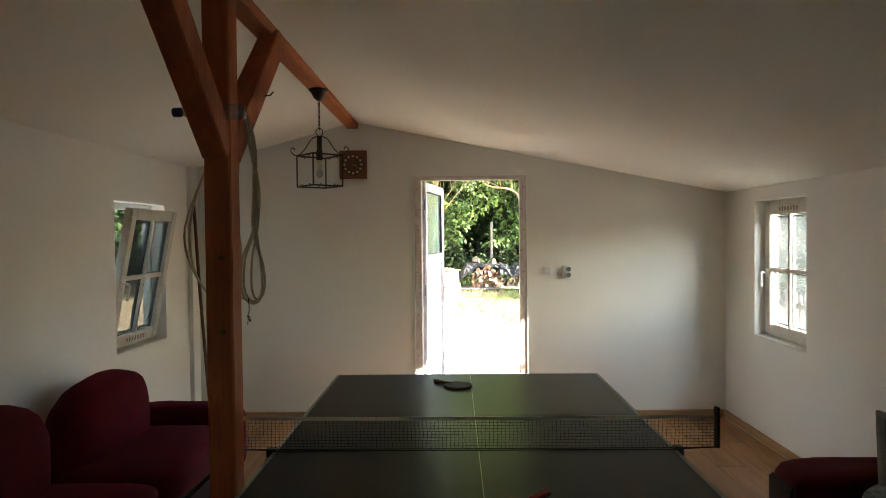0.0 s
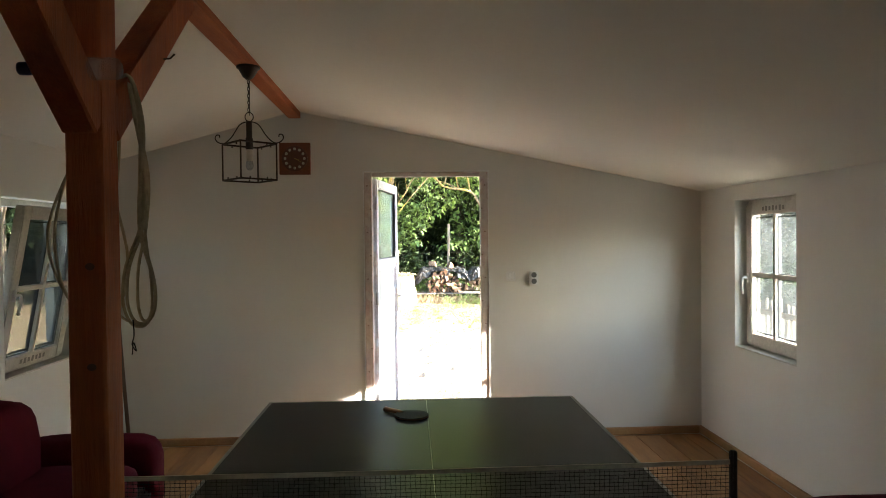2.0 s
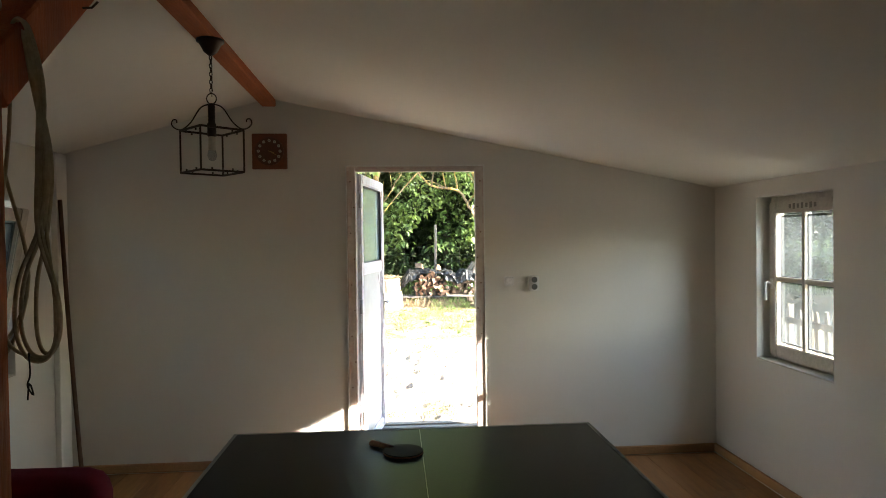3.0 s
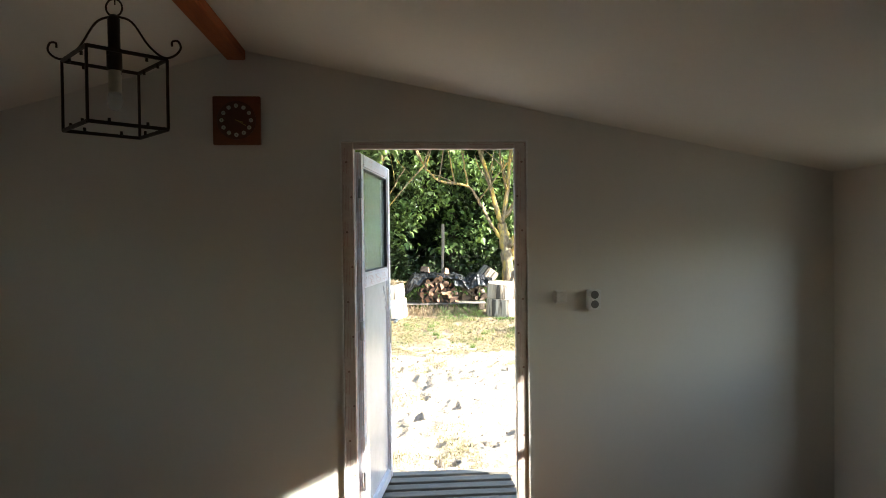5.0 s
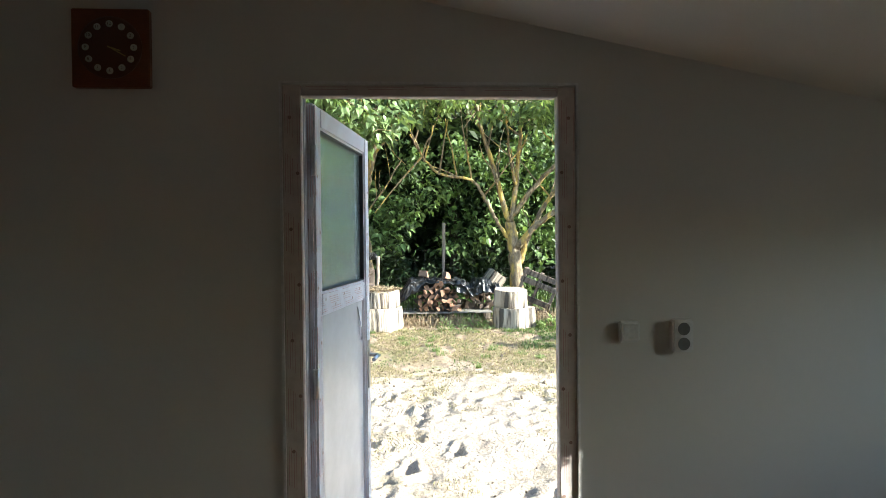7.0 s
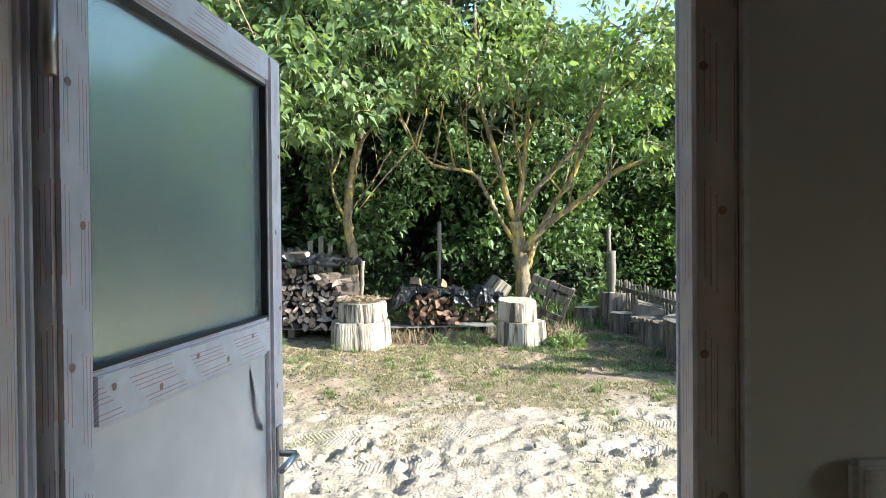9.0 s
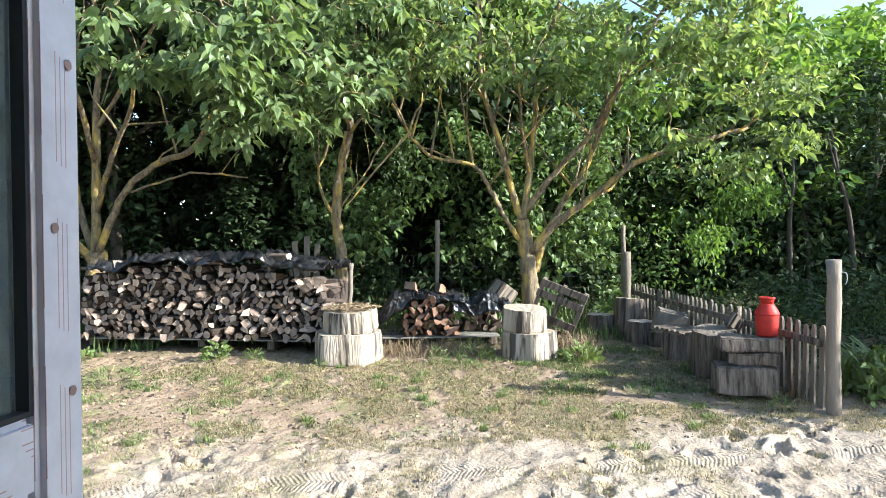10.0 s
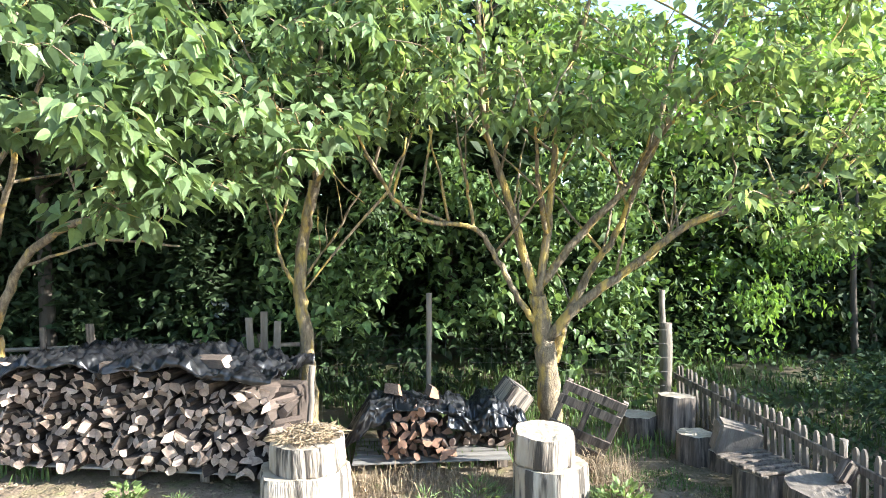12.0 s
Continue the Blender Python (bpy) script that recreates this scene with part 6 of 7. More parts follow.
def board_fence():
    f = thing("board_fence", "old dark board fence with gaps, behind the wood stack", "fence", (0, 0, 0))
    rng = random.Random(9)
    for k in range(34):
        x = -5.2 + k * 0.135 + rng.uniform(-0.02, 0.02)
        if rng.random() < 0.22:
            continue
        h = rng.uniform(0.65, 1.05)
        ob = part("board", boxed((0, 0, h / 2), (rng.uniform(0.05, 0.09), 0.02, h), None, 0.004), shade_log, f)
        ob.matrix_basis = pose(x, 9.25, base_z(9.25), 0, rng.uniform(-5, 5), 0)
    for x, h, lean in ((-1.16, 1.14, -2), (-1.06, 1.20, 1), (-0.96, 1.10, 3)):
        ob = part("board", boxed((0, 0, h / 2), (0.075, 0.02, h), None, 0.004), weathered, f, "pale upright board")
        ob.matrix_basis = pose(x, 8.92, base_z(8.9), 4, lean, 0)
    for z in (0.75, 1.25):
        part("rail", tubed([(-5.2, 9.28, z), (-2.8, 9.29, z + 0.03), (-0.6, 9.28, z)], 0.025, 6), weathered, f)


board_fence()


# ---- firewood ----
def log_meshes(fresh):
    rng = random.Random(77 if fresh else 70)
    out = []
    for k in range(14):
        kind = k % 4
        r = 0.062
        if kind == 0:      # round
            sec = [(r * 0.85 * math.cos(a) * rng.uniform(0.9, 1.1), r * 0.85 * math.sin(a) * rng.uniform(0.9, 1.1)) for a in (2 * math.pi * q / 8 for q in range(8))]
        elif kind == 1:    # half round
            sec = [(r * 1.15 * math.cos(a) * rng.uniform(0.93, 1.07), r * 1.15 * math.sin(a) * rng.uniform(0.9, 1.05) - r * 0.4) for a in (math.pi * q / 6 for q in range(7))]
        elif kind == 2:    # quarter
            sec = [(-r * 0.6, -r * 0.6)] + [(-r * 0.6 + r * 1.65 * math.cos(a) * rng.uniform(0.92, 1.08), -r * 0.6 + r * 1.65 * math.sin(a) * rng.uniform(0.92, 1.08)) for a in (math.pi / 2 * q / 4 for q in range(5))]
        else:              # squarish split
            sec = [(r * x * rng.uniform(0.75, 1.1), r * y * rng.uniform(0.75, 1.1)) for x, y in ((-1, -0.8), (0.9, -0.9), (1, 0.6), (0.1, 1.0), (-0.9, 0.7))]
        bm = bmesh.new()
        L = rng.uniform(0.30, 0.36)
        sl, sv = rng.uniform(-0.45, 0.45), rng.uniform(-0.45, 0.45)
        fr = [bm.verts.new((x, sl * x + sv * z + 0.006 * rng.uniform(-1, 1), z)) for x, z in sec]
        fi = [bm.verts.new((x * 1.05, 0.05, z * 1.05)) for x, z in sec]
        bk = [bm.verts.new((x * 0.95, L, z * 0.95)) for x, z in sec]
        n = len(sec)
        bm.faces.new(fr).material_index = 0
        for lo, hi in ((fr, fi), (fi, bk)):
            for q in range(n):
                bm.faces.new((lo[q], hi[q], hi[(q + 1) % n], lo[(q + 1) % n])).material_index = 1
        bm.faces.new(bk[::-1]).material_index = 0
        bmesh.ops.recalc_face_normals(bm, faces=bm.faces)
        me = bpy.data.meshes.new("split_log")
        bm.to_mesh(me)
        bm.free()
        me.materials.append(log_end_fresh if fresh else log_end)
        me.materials.append(log_bark)
        out.append(me)
    return out


def pallet(name, label, at, rz, w, d, slats=6, h=0.10):
    p = thing(name, label, "pallet", at, rz)
    first = None
    for k in range(slats):
        y = (k + 0.5) * d / slats
        if first is None:
            first = part("slat", boxed((0, 0, 0), (w, d / slats * 0.62, 0.018), None, 0.003), weathered_x, p)
            ob = first
        else:
            ob = new("slat", first.data)
            ob.parent = p
        ob.location = (w / 2, y, h - 0.009)
    # bearers in the darkened wood, for the shade beneath the slats
    for x in (0.05, w / 2, w - 0.05):
        part("bearer", boxed((x, d / 2 + 0.07, (h - 0.018) / 2), (0.09, d - 0.14, h - 0.018), None, 0.004), shade_log, p)
    return p


def draped(name, label, x0, x1, y0, y1, top, seed, amp=0.035, hang=0.10, material=None, n=34):
    """A creased sheet of plastic that hangs over the front of a heap and lies back over its top. top(u): its height along the heap."""
    nx, ny = n * 2, 52
    deep = y1 - y0

    def crease(x, q):
        wx, wq = x + 0.08 * noise.noise(Vector((x * 3, q * 3, seed))), q + 0.08 * noise.noise(Vector((x * 3, q * 3, seed + 20)))
        c = 1.0 * abs(noise.noise(Vector((wx * 4.5, wq * 5.5, seed + 1)))) + 0.6 * abs(noise.noise(Vector((wx * 9 + wq * 4, wq * 10, seed + 2))))
        return 0.45 - c - 0.35 * abs(noise.noise(Vector((wx * 21, wq * 19, seed + 3)))) - 0.16 * abs(noise.noise(Vector((wx * 44, wq * 40, seed + 4))))
    v = []
    for j in range(ny + 1):
        for i in range(nx + 1):
            u = i / nx
            x = x0 + (x1 - x0) * u
            fall = hang * (0.55 + 0.9 * max(-0.4, noise.noise(Vector((x * 2.4, 0, seed + 7)))))
            q = (fall + deep) * j / ny - fall
            d = amp * crease(x, q)
            bend = max(0.0, min(1.0, 0.5 + q / 0.10))
            y, z = y0 + max(0.0, q), top(u) + min(0.0, q) - 0.03 * max(0.0, 1 - abs(q) / 0.06)
            v.append((x + 0.02 * noise.noise(Vector((x * 7, q * 7, 1))), y - d * (1 - bend) * 1.3 + 0.05 * noise.noise(Vector((x * 2.0, 0, seed + 5))), z + d * bend * 1.6))
    f = [(j * (nx + 1) + i, j * (nx + 1) + i + 1, (j + 1) * (nx + 1) + i + 1, (j + 1) * (nx + 1) + i) for j in range(ny) for i in range(nx)]
    ob = raw(name, v, f, material or tarp_plastic, smooth=True)
    so = ob.modifiers.new("thickness", "SOLIDIFY")
    so.thickness = 0.003
    return tagged(ob, label, "tarpaulin")


PILE_A = math.degrees(math.atan2(7.12 - 7.80, 2.95))


def log_stack(name, label, at, rz, length, top, fresh, seed, limit, step=(0.079, 0.066)):
    s = thing(name, label, "wood stack", at, rz)
    ms = log_meshes(fresh)
    rng = random.Random(seed)
    row, count = 0, 0
    while count < limit:
        z = 0.045 + row * step[1]
        x = rng.uniform(0.02, 0.07)
        any_log = False
        while x < length and count < limit:
            if z < top(x / length):
                ob = new("split_log", rng.choice(ms))
                ob.parent = s
                k, turn = rng.uniform(0.48, 0.86), rng.uniform(0, 360)
                ob.matrix_basis = pose(x, rng.uniform(-0.10, 0.07), z + rng.uniform(-0.014, 0.014), rng.uniform(-8, 8), turn, rng.uniform(-16, 16)) @ Matrix.Diagonal((k * rng.uniform(0.9, 1.2), 1, k * rng.uniform(0.85, 1.0), 1))
                any_log = True
                count += 1
            x += step[0] * rng.uniform(0.85, 1.2)
        row += 1
        if not any_log:
            break
    return s


def firewood():
    c = math.cos(radians(PILE_A))
    pz = 0.455
    pallet("pallet", "weathered wooden pallet under the long wood stack", (-3.46, 7.80, pz - 0.03), PILE_A, 1.45, 0.8, 6, 0.11)
    pallet("pallet", "weathered wooden pallet under the long wood stack", (-3.46 + 1.5 * c, 7.80 + 1.5 * math.sin(radians(PILE_A)), pz - 0.05), PILE_A, 1.45, 0.8, 6, 0.13)
    for k, lab in ((0, "stack of grey weathered split firewood on its pallet"), (1, "stack of grey split firewood beside the log round")):
        o = k * 1.49
        log_stack("firewood_stack", lab, (-3.44 + o * c, 7.80 + o * math.sin(radians(PILE_A)), pz + 0.075), PILE_A, 1.49,
                  lambda u, k=k: 0.66 + 0.17 * math.sin(math.pi * min(1, (u + k) / 2 * 1.15)) - 0.06 * (k + u > 1.85), False, 4 + 7 * k, 290)
    log_stack("firewood_stack", "stack of split firewood beside the stakes", (-5.4, 8.05, 0.47), -6, 1.75, lambda u: 0.62, False, 5, 120)
    # logs behind the front row, so that the stack is deep
    bm = bmesh.new()
    rot = Matrix.Rotation(radians(PILE_A), 3, "Z")
    box(bm, Vector((-3.44, 7.80, pz + 0.4)) + rot @ Vector((1.49, 0.48, 0)), (2.9, 0.36, 0.62), rot, 0.03)
    tagged(part("log_core", bm, log_bark, None), "dark inner rows of the long wood stack", "wood stack", kind="stuff")

    t = draped("tarpaulin", "crumpled black plastic sheet over the long wood stack", 0, 2.75, -0.17, 0.75, lambda u: 0.10 * math.sin(math.pi * u) + 0.045 * math.sin(11 * u) * math.cos(27 * u), 3, 0.10, 0.09, n=90)
    t.matrix_world = pose(-3.25, 7.77, 1.35, 0, 0, PILE_A)
    for x, y, z, ry, rz, sx in ((-2.96, 7.66, 1.36, 10, 60, 1.5), (-1.78, 7.38, 1.40, 4, 82, 1.25), (-1.02, 7.30, 1.43, -8, 70, 1.4), (-2.2, 7.50, 1.42, 40, 0, 0.8)):
        ms = log_meshes(False)
        ob = tagged(new("split_log", ms[3]), "single split log weighing down the black sheet", "log")
        ob.matrix_world = pose(x, y, z, 0, ry, rz) @ Matrix.Diagonal((sx * 0.9, 0.75, sx * 0.6, 1))
    for x, y, ry, rz in ((-3.72, 7.20, 30, 62), (-3.46, 7.32, 80, 20)):
        ob = tagged(new("split_log", log_meshes(False)[1]), "single split log lying on the ground by the stack", "log")
        ob.matrix_world = pose(x, y, base_z(y) + 0.05, 0, ry, rz)
    # stakes that hold the end of the stack
    for x, y, h in ((-3.56, 7.78, 0.55), (-3.98, 7.9, 0.95)):
        bm = bmesh.new()
        rough_post(bm, x, y, base_z(y) - 0.1, base_z(y) + h + 0.15, 0.028, int(h * 100), (0.03, 0))
        tagged(part("stake", bm, weathered, None), "rough stake at the end of the wood stack", "stake")
    # small stack under its own sheet
    pallet("pallet", "weathered pallet under the small wood stack", (-0.05, 7.42, 0.395), 0, 1.35, 0.75, 6, 0.12)
    log_stack("firewood_stack", "small heap of reddish fresh split firewood under plastic", (0.20, 7.46, 0.515), 0, 0.64, lambda u: 0.44 - 0.9 * (u - 0.45) ** 2, True, 9, 80, (0.074, 0.062))
    # filler logs, added where only a dark hollow lies under the sheet
    log_stack("firewood_stack", "added firewood filling the dark hollow under the plastic sheet", (0.90, 7.80, 0.515), 0, 0.46, lambda u: 0.26, False, 10, 24)

    def small_top(u):
        return float(np.interp(u, (0, 0.1, 0.3, 0.6, 1.0), (0.97, 0.95, 0.90, 0.98, 0.87)))
    draped("tarpaulin", "crumpled black plastic sheet over the small wood stack", 0.76, 1.44, 7.38, 8.0, small_top, 14, 0.09, 0.26, n=50)
    draped("tarpaulin", "black plastic sheet sagging to the ground beside the small stack", -0.14, 0.30, 7.56, 8.0, lambda u: 0.64 + 0.36 * min(1, u * 1.8), 18, 0.06, 0.30, n=30)
    draped("tarpaulin", "flap of black plastic folded back over the small heap", 0.30, 0.92, 7.44, 7.95, lambda u: 1.0 - 0.05 * u, 23, 0.06, 0.05, n=44)
    for x, y, z, rz in ((0.36, 7.72, 1.05, 70), (0.66, 7.66, 1.03, 20)):
        ob = tagged(new("split_log", log_meshes(True)[2]), "single split log on top of the plastic sheet", "log")
        ob.matrix_world = pose(x, y, z, 4, 20, rz) @ Matrix.Diagonal((0.9, 0.45, 0.9, 1))


firewood()


def round_log(name, label, at, r, h, seed, side=None, top=None, tilt=(0, 0), squash=1.0, facets=7, cat="log"):
    """A thick sawn round with furrowed sides and an uneven cut face."""
    rng = random.Random(seed)
    t = thing(name, label, cat, at)
    t.matrix_world = pose(*at, tilt[0], tilt[1], rng.uniform(0, 360) if tilt == (0, 0) else 0)
    n, m = 52, 7
    w = 2 * math.pi / facets

    def rim(a, j):
        g = noise.noise(Vector((math.cos(a) * 1.3, math.sin(a) * 1.3, seed)))
        f = noise.noise(Vector((math.cos(a) * 9, math.sin(a) * 9, seed + j * 0.07)))
        flat = 1 - 0.65 * (1 - math.cos(math.pi / facets) / math.cos((a + seed) % w - w / 2)) - 0.03
        return r * (1 + 0.08 * g + 0.045 * f + 0.05 * (1 - j / m) ** 2) * flat * (0.97 if j == m else 0.95 if j == 0 else 1)
    bm = bmesh.new()
    rings = []
    for j in range(m + 1):
        rings.append([bm.verts.new((rim(a, j) * math.cos(a), rim(a, j) * math.sin(a) * squash, h * j / m + (0.012 * noise.noise(Vector((math.cos(a) * 2, math.sin(a) * 2, seed + 5))) if j == m else 0)))
                      for a in (2 * math.pi * i / n for i in range(n))])
    for lo, hi in zip(rings, rings[1:]):
        for i in range(n):
            bm.faces.new((lo[i], lo[(i + 1) % n], hi[(i + 1) % n], hi[i])).smooth = True
    bm.faces.new(rings[0][::-1])
    part("side", bm, side or stump_side, t)
    bm = bmesh.new()
    last = None
    for q in range(6):
        k = 1 - q / 6
        ring = [bm.verts.new((rim(a, m) * k * math.cos(a), rim(a, m) * k * squash * math.sin(a), h + (0.012 * noise.noise(Vector((math.cos(a) * 2, math.sin(a) * 2, seed + 5))) if q == 0 else 0.012 * noise.noise(Vector((k * math.cos(a) * 5, k * math.sin(a) * 5, seed))))))
                for a in (2 * math.pi * i / n for i in range(n))]
        if last:
            for i in range(n):
                bm.faces.new((last[i], last[(i + 1) % n], ring[(i + 1) % n], ring[i]))
        last = ring
    bm.faces.new(last)
    part("cut_face", bm, top or stump_top, t, "cracked pale cut face")
    return t


def stumps():
    z = base_z(7.0)
    round_log("log_round", "thick bleached log round standing on the ground, carrying another", (-0.39, 7.0, z - 0.03), 0.375, 0.33, 2.0, facets=5)
    round_log("log_round", "bleached log round stacked on a wider one, dry litter on top", (-0.345, 7.0, z + 0.305), 0.30, 0.235, 5.0, tilt=(5, -2), facets=6)
    round_log("log_round", "thick bleached log round on the grass with furrowed sides", (1.525, 7.0, z - 0.04), 0.325, 0.31, 3.0, facets=5)
    round_log("log_round", "bleached log round stacked on a wider one", (1.485, 7.02, z + 0.280), 0.262, 0.24, 8.0, tilt=(5, 2), facets=6)
    rng = np.random.default_rng(2)
    n = 1500
    a, r = rng.uniform(0, 6.28, n), 0.27 * np.sqrt(rng.uniform(0, 1, n))
    p = np.column_stack([-0.355 + r * np.cos(a), 7.03 + r * np.sin(a), z + 0.545 + rng.uniform(0.0, 0.05, n) * (1 - r / 0.33)])
    az = rng.uniform(0, 6.28, n)
    v, f = leaf_cloud(p, np.column_stack([np.cos(az), np.sin(az), rng.normal(0, 0.25, n)]), rng.uniform(0.04, 0.10, n), "blade", 1.0, rng)
    tagged(raw("straw_litter", v, f, straw), "dry straw and dead leaves lying on the log round", "litter", kind="stuff")
    # pale block lying askew on the plastic
    b = tagged(part("wood_block", boxed((0, 0, 0), (0.24, 0.30, 0.22), None, 0.015, 2), stump_side, None), "pale split wood block lying askew on the plastic sheet", "wood block")
    b.matrix_world = pose(1.37, 7.72, 0.98, 10, 35, 15)
    # broken pallet against the tree
    p = thing("broken_pallet", "dark broken pallet leaning against the tree", "pallet")
    p.matrix_world = pose(1.84, 7.62, base_z(7.6) + 0.04, 12, 22, -14)
    for k in (0, 1, 3, 4):
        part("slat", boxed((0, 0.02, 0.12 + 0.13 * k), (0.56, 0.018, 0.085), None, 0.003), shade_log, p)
    # right bearer in paler wood, standing for the sun on it
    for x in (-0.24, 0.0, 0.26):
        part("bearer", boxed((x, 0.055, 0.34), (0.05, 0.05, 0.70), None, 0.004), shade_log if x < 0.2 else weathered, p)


stumps()


def seats():
    """The row of sawn logs and slabs along the picket fence, with the red can on the nearest."""
    zc = base_z(5.55)
    for k, (z0, h, w, d, x, y, rz) in enumerate(((zc + 0.02, 0.24, 0.48, 0.30, 3.10, 5.50, -16), (zc + 0.26, 0.115, 0.41, 0.27, 3.20, 5.52, -29), (zc + 0.375, 0.12, 0.49, 0.32, 3.17, 5.55, -20))):
        s = thing("wood_slab", ("thick sawn grey slab at the foot of a stacked seat", "sawn grey slab in the middle of a stacked seat", "sawn grey slab on top of a stacked seat, carrying a red can")[k], "wood slab", (x, y, z0), rz)
        bm = boxed((0, 0, h / 2), (w, d, h - 0.008), None, 0.012, 2)
        bmesh.ops.subdivide_edges(bm, edges=[e for e in bm.edges if e.calc_length() > 0.09], cuts=6, use_grid_fill=True)
        for v in bm.verts:
            v.co += 0.016 * Vector(noise.noise_vector(v.co * 6 + Vector((k * 3, 0, 0))))
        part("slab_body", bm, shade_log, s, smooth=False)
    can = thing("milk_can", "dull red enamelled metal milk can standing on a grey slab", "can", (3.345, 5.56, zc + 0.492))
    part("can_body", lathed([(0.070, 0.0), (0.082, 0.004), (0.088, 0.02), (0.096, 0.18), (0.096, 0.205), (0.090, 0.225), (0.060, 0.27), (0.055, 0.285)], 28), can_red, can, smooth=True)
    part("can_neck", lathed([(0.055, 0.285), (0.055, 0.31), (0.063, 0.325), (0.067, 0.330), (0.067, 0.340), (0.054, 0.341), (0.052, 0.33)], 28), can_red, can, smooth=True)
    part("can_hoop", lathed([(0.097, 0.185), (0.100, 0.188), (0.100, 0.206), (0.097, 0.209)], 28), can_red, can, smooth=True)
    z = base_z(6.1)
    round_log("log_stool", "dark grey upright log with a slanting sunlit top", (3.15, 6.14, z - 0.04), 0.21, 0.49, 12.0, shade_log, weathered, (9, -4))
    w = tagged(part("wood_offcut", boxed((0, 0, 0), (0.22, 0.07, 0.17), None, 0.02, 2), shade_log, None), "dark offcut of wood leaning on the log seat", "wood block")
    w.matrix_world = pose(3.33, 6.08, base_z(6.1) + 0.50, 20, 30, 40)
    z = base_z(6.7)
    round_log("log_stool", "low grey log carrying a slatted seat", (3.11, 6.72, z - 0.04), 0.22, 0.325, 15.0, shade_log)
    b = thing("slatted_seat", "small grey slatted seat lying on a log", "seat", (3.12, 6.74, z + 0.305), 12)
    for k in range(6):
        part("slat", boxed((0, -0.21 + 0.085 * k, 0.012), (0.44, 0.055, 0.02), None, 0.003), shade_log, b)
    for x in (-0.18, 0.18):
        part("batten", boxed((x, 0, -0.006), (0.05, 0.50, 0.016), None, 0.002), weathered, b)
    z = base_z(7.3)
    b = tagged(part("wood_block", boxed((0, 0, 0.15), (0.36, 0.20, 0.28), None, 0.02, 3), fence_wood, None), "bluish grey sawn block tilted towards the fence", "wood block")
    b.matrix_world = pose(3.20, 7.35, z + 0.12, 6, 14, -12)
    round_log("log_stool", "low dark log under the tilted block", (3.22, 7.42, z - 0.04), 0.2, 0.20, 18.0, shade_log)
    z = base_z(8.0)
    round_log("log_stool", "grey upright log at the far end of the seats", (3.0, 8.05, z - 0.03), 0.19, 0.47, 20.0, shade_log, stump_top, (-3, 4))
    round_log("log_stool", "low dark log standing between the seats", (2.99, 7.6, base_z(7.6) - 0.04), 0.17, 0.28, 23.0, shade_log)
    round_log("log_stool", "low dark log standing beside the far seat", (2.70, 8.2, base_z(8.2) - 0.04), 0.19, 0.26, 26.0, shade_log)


seats()


# ---- step in front of the door ----
pallet("door_step_pallet", "grey weathered pallet laid as a step before the door", (-0.36, 0.36, -0.125), 0, 0.90, 0.72, 6, 0.12)


# ---- plants on the ground ----
def blades(name, label, spots, height, material, seed, category, wide=0.006, lean=0.35, kind="stuff"):
    """Grass blades: thin bent triangles at spots (x, y)."""
    rng = np.random.default_rng(seed)
    n = len(spots)
    x, y = np.array(spots).T
    z = np.array([ground_z(float(a), float(b)) for a, b in spots]) - 0.005
    h = height * rng.uniform(0.4, 1.3, n)
    az, ln = rng.uniform(0, 6.28, n), rng.uniform(0.05, lean * 2, n)
    dx, dy = np.cos(az), np.sin(az)
    w = wide * rng.uniform(0.6, 1.4, n)
    base = np.column_stack([x, y, z])
    side = np.column_stack([-dy, dx, np.zeros(n)]) * w[:, None]
    mid = base + np.column_stack([dx * ln * h * 0.35, dy * ln * h * 0.35, h * 0.6])
    tip = base + np.column_stack([dx * ln * h, dy * ln * h, h * (1 - 0.25 * ln)])
    v = np.stack([base - side, base + side, mid + side * 0.7, mid - side * 0.7, tip], 1).reshape(-1, 3)
    k = (np.arange(n) * 5)[:, None, None]
    f = (np.array([(0, 1, 2), (0, 2, 3), (3, 2, 4)])[None] + k).reshape(-1, 3)
    return tagged(raw(name, v, f, material), label, category, kind=kind)


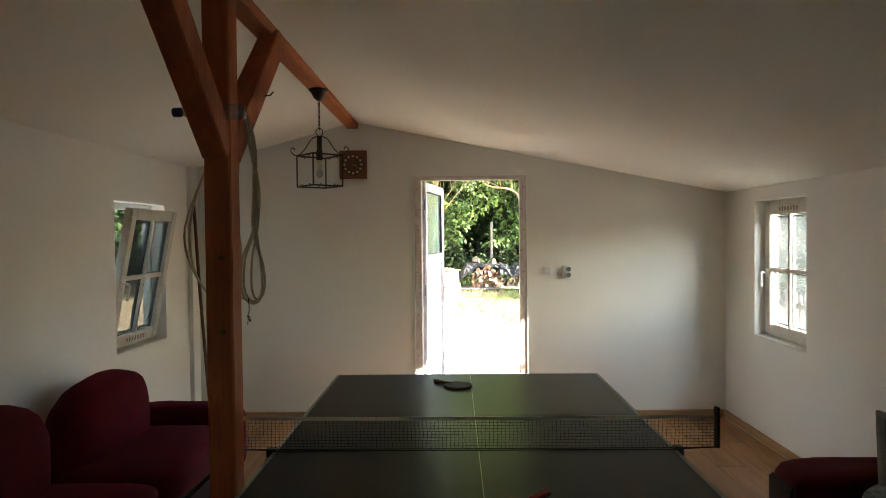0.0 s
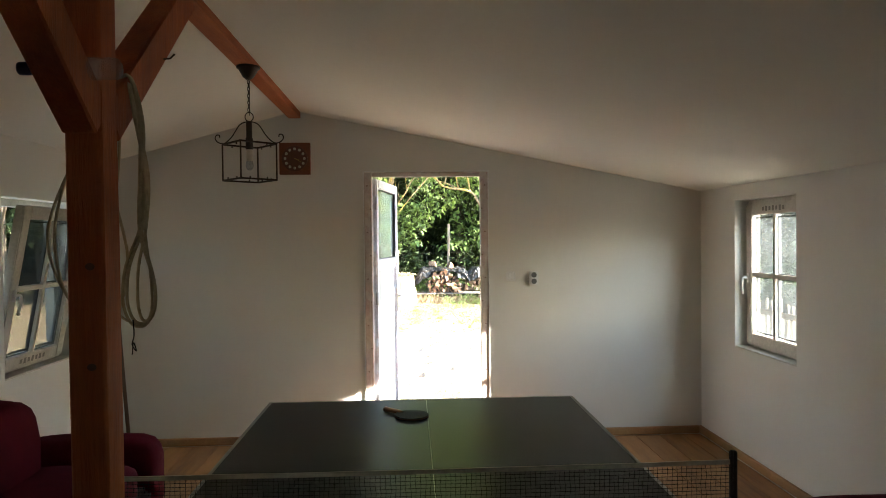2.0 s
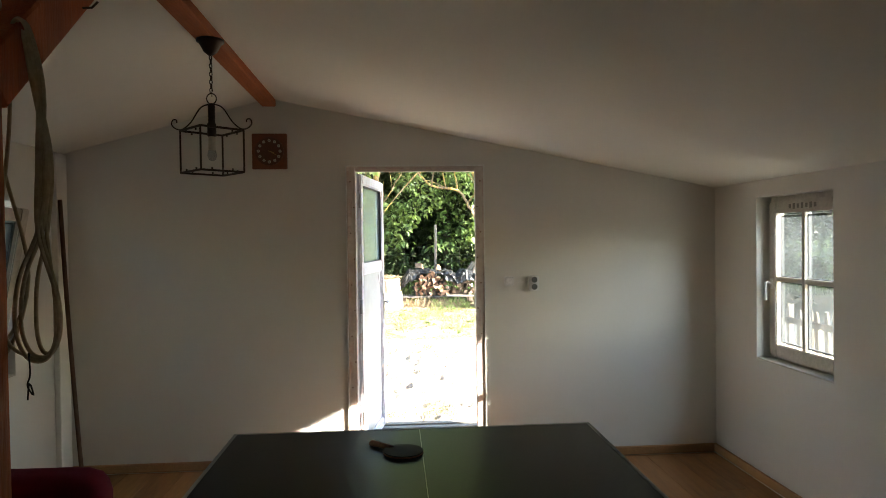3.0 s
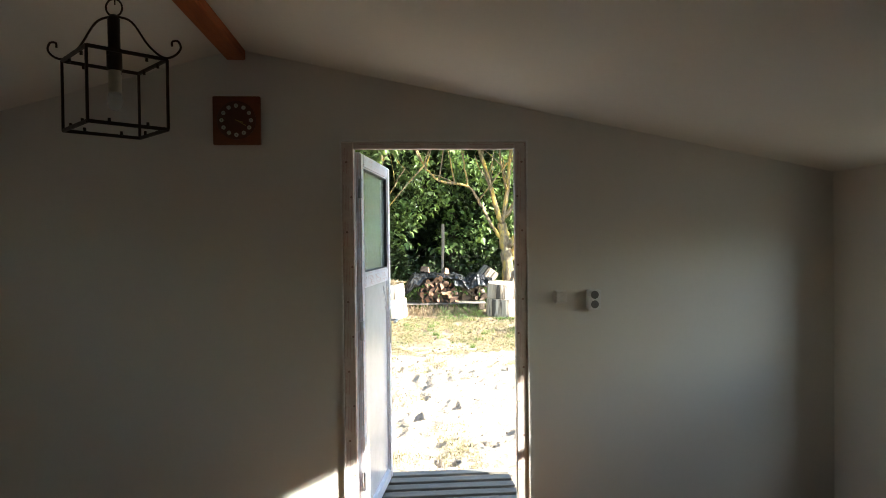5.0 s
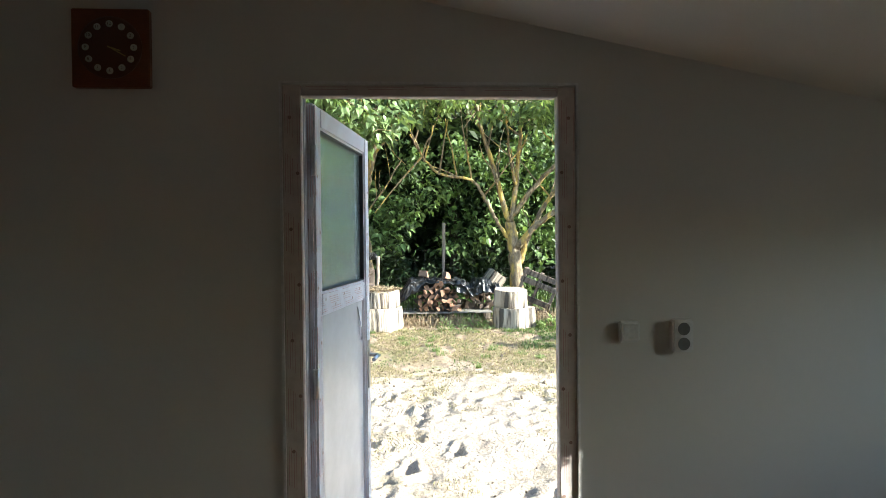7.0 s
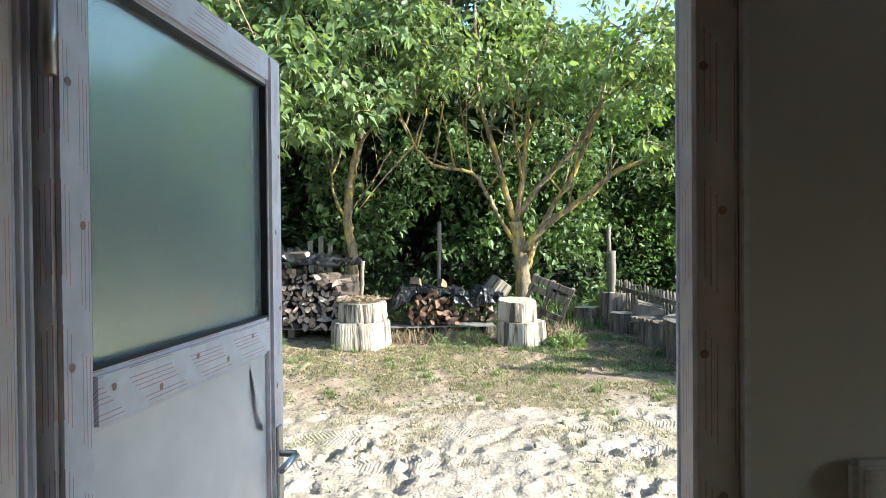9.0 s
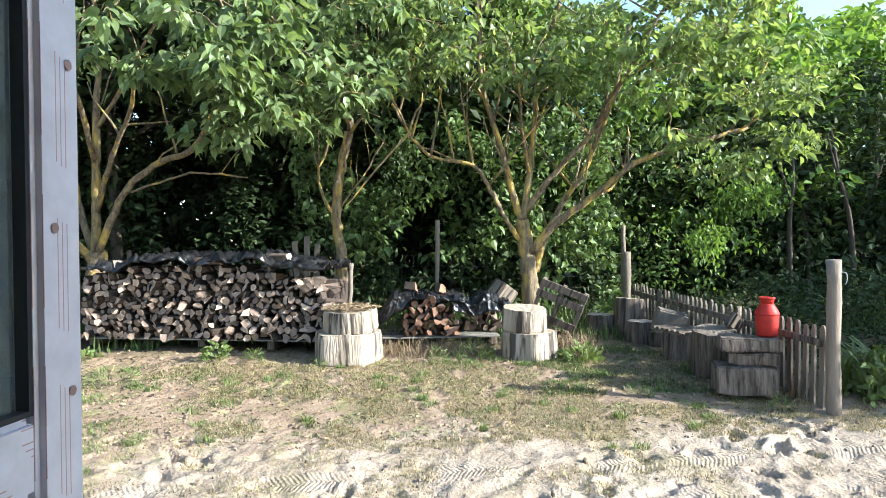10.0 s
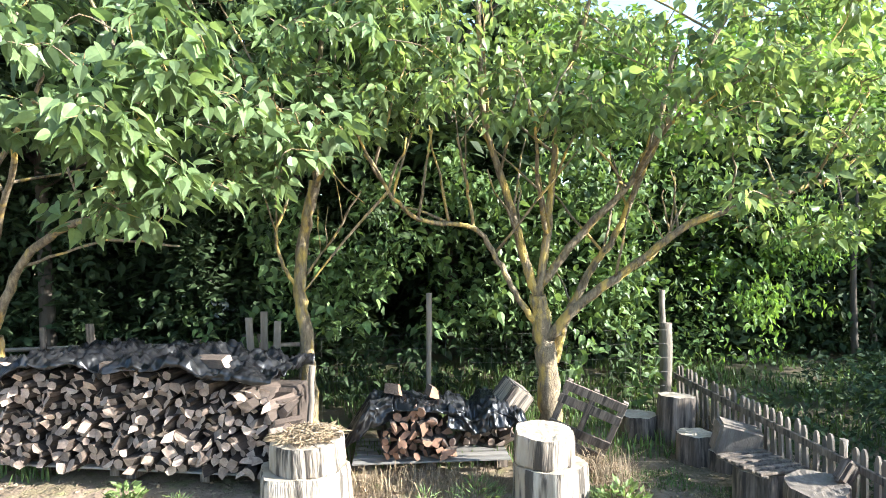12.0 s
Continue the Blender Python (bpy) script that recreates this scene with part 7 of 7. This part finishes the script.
def grass():
    rng = np.random.default_rng(17)

    def field(n, x0, x1, y0, y1, thresh, sc, z=0.0):
        out = []
        for x, y in zip(rng.uniform(x0, x1, n), rng.uniform(y0, y1, n)):
            if noise.noise(Vector((x * sc, y * sc, z))) > thresh:
                out.append((x, y))
        return out
    blades("grass", "thin dry grass between sand and wood stacks", field(100000, -0.4, 4.8, 4.6, 6.9, -0.12, 1.7) + field(80000, -4.5, -0.4, 4.9, 6.9, 0.10, 1.9), 0.030, grass_dry, 1, "grass", 0.0019, 0.9)
    blades("grass", "sparse dry grass tufts in the sand", field(46000, -3, 4.5, 1.4, 4.6, 0.32, 1.9, 5.0), 0.03, grass_dry, 2, "grass", 0.0024, 0.8)
    blades("grass", "short green grass in the shade of the fence", field(14000, 1.4, 3.5, 5.6, 7.4, 0.05, 2.0), 0.05, grass_green, 3, "grass", 0.003, 0.7)
    blades("grass", "short fresh grass between the dry tufts", field(36000, -4.0, 3.6, 4.8, 6.9, 0.08, 2.3, 8.0), 0.030, grass_green, 6, "grass", 0.0024, 0.8)
    blades("grass", "rough green growth beyond the fences", field(22000, -6, 9, 7.6, 11.0, -0.15, 1.0), 0.16, grass_green, 4, "grass", 0.007)
    blades("grass", "thin grass running out into the sand", field(30000, -3.5, 4.5, 3.5, 4.8, 0.12, 2.6, 3.0), 0.028, grass_dry, 7, "grass", 0.0023, 0.8)
    blades("grass", "grass before the door step", field(5000, -1.5, 1.6, 1.05, 1.7, 0.05, 2.6), 0.035, grass_dry, 5, "grass", 0.0026, 0.8)
    tufts = []
    for _ in range(75):
        x, y, r, n = rng.uniform(-3.8, 3.2), rng.uniform(4.3, 6.9), rng.uniform(0.03, 0.11), int(rng.integers(25, 90))
        a, q = rng.uniform(0, 6.28, n), r * np.sqrt(rng.uniform(0, 1, n))
        tufts += list(zip(x + q * np.cos(a), y + q * np.sin(a)))
    blades("grass", "small fresh tufts of grass on the trodden earth", tufts, 0.06, weed_leaf, 8, "grass", 0.003, 0.9)
    # green weeds by the stacks
    for k, (x, y, r, h, n) in enumerate(((0.95, 6.95, 0.22, 0.22, 260), (0.55, 6.85, 0.10, 0.18, 90), (-1.75, 7.05, 0.12, 0.24, 120), (-1.35, 6.95, 0.10, 0.16, 80), (-2.6, 6.5, 0.25, 0.10, 180), (2.05, 6.8, 0.2, 0.20, 200), (3.22, 5.15, 0.06, 0.20, 50), (-0.62, 6.6, 0.05, 0.14, 40), (-3.2, 7.3, 0.15, 0.12, 90))):
        a, q = rng.uniform(0, 6.28, n), r * np.sqrt(rng.uniform(0, 1, n))
        hz = rng.uniform(0.0, 1.0, n) ** 1.3 * h * (1 - 0.6 * q / r)
        p = np.column_stack([x + q * np.cos(a), y + q * np.sin(a), [ground_z(float(x + qq * math.cos(aa)), float(y + qq * math.sin(aa))) for qq, aa in zip(q, a)] + hz])
        ax = np.column_stack([np.cos(a) + rng.normal(0, 0.4, n), np.sin(a) + rng.normal(0, 0.4, n), rng.normal(0.9, 0.5, n)])
        v, f = leaf_cloud(p, ax, rng.uniform(0.035, 0.09, n), "blade" if k % 3 != 2 else "oval", 0.8, rng)
        tagged(raw("weed", v, f, weed_leaf), "tuft of fresh green weeds at the foot of the wood", "weed", kind="stuff")
    blades("grass", "dead straw at the foot of the small stack", field(900, -0.05, 1.2, 7.05, 7.45, -0.5, 1.0), 0.16, straw, 60, "grass", 0.003, 0.8)
    blades("grass", "dead straw round the leaning pallet", field(500, 1.9, 2.3, 6.9, 7.6, -0.5, 1.0), 0.22, straw, 61, "grass", 0.003, 0.8)
    blades("grass", "tall dead stems beneath the picket fence", field(1800, 3.35, 3.75, 5.1, 8.9, 0.0, 2.0), 0.26, straw, 62, "grass", 0.003, 0.5)

    n = 6500
    x, y = rng.uniform(-4.0, 3.6, n), rng.uniform(4.7, 7.6, n)
    p = np.column_stack([x, y, [ground_z(float(a), float(b)) + 0.006 for a, b in zip(x, y)]])
    az = rng.uniform(0, 6.28, n)
    v, f = leaf_cloud(p, np.column_stack([np.cos(az), np.sin(az), rng.normal(0, 0.2, n)]), rng.uniform(0.02, 0.055, n), "oval", 0.4, rng)
    tagged(raw("leaf_litter", v, f, straw), "dead leaves and bark scraps lying on the trodden earth", "litter", kind="stuff")


grass()


def sword_plant():
    p = thing("sword_leaf_plant", "clump of long arching green sword-shaped leaves by the gate post", "plant", (4.22, 5.45, base_z(5.45)))
    rng = random.Random(4)
    for k in range(95):
        a, h, r = rng.uniform(0, 6.28), rng.uniform(0.35, 0.74), rng.uniform(0.1, 0.50)
        o = Vector((rng.uniform(-0.22, 0.22), rng.uniform(-0.22, 0.22), 0))
        e = Vector((math.cos(a), math.sin(a), 0))
        s = Vector((-e.y, e.x, 0)) * 0.021
        pts = [o + e * (r * u * u) + Vector((0, 0, h * (u - 0.35 * u ** 3))) for u in (0, 0.3, 0.6, 0.85, 1.0)]
        bm = bmesh.new()
        w = (0.9, 1, 0.85, 0.5, 0.03)
        lo = [(bm.verts.new(q - s * ww), bm.verts.new(q - Vector((0, 0, 0.004))), bm.verts.new(q + s * ww)) for q, ww in zip(pts, w)]
        for u, v in zip(lo, lo[1:]):
            bm.faces.new((u[0], u[1], v[1], v[0]))
            bm.faces.new((u[1], u[2], v[2], v[1]))
        part("sword_leaf", bm, weed_leaf, p)


sword_plant()
scatter_leaves("weed", "broad-leaved weeds round the sword-leaved plant", [(3.95, 4.75, 5.05, 5.75, 0.24, 0.52)], 0.085, "heart", weed_leaf, 38, 1900, "weed", 0.3, 2.0, -0.1)


# scattered clods, chips and twigs on the sand
def chips():
    rng = random.Random(31)
    bm = bmesh.new()
    for _ in range(1500):
        x, y = rng.uniform(-3.9, 4.2), 7.0 - 5.6 * rng.random() ** 1.7
        s = rng.uniform(0.006, 0.020) * (1.0 if rng.random() < 0.93 else 1.8)
        m = Matrix.Translation((x, y, ground_z(x, y) + s * 0.2)) @ Euler((rng.uniform(0, 3), rng.uniform(0, 3), rng.uniform(0, 3))).to_matrix().to_4x4() @ Matrix.Diagonal((s, s * rng.uniform(0.4, 1.0), s * 0.5, 1))
        bmesh.ops.create_icosphere(bm, subdivisions=1, radius=1, matrix=m)
    tagged(part("clods", bm, clod, None), "small clods, stones and wood chips strewn on the sand", "debris", kind="stuff")


clod = mat("clod_earth", (0.27, 0.215, 0.16), (0.14, 0.105, 0.08), scale=20, rough=0.95, bump=0.5, island=True, vary=0.4)
chips()
floor_boards()

# ---- repeats ----
GROUPS = {"log_stool": "log seats along the picket fence", "wood_slab": "slabs of the stacked seat", "log_round": "stacked log rounds", "firewood_stack": "firewood stacks", "pallet": "pallets under the wood",
          "broadleaf_tree": "garden trees", "woodland_tree": "trees of the wood", "fence_post": "lone fence posts", "stake": "stakes of the wood stack", "sofa": "red sofas", "shrub": "shrubs by the track", "tarpaulin": "black sheets over the wood"}
for ob in list(scene.objects):
    kind_name = ob.name.split(".")[0]
    if ob.parent is None and kind_name in GROUPS:
        tagged(ob, group=GROUPS[kind_name])
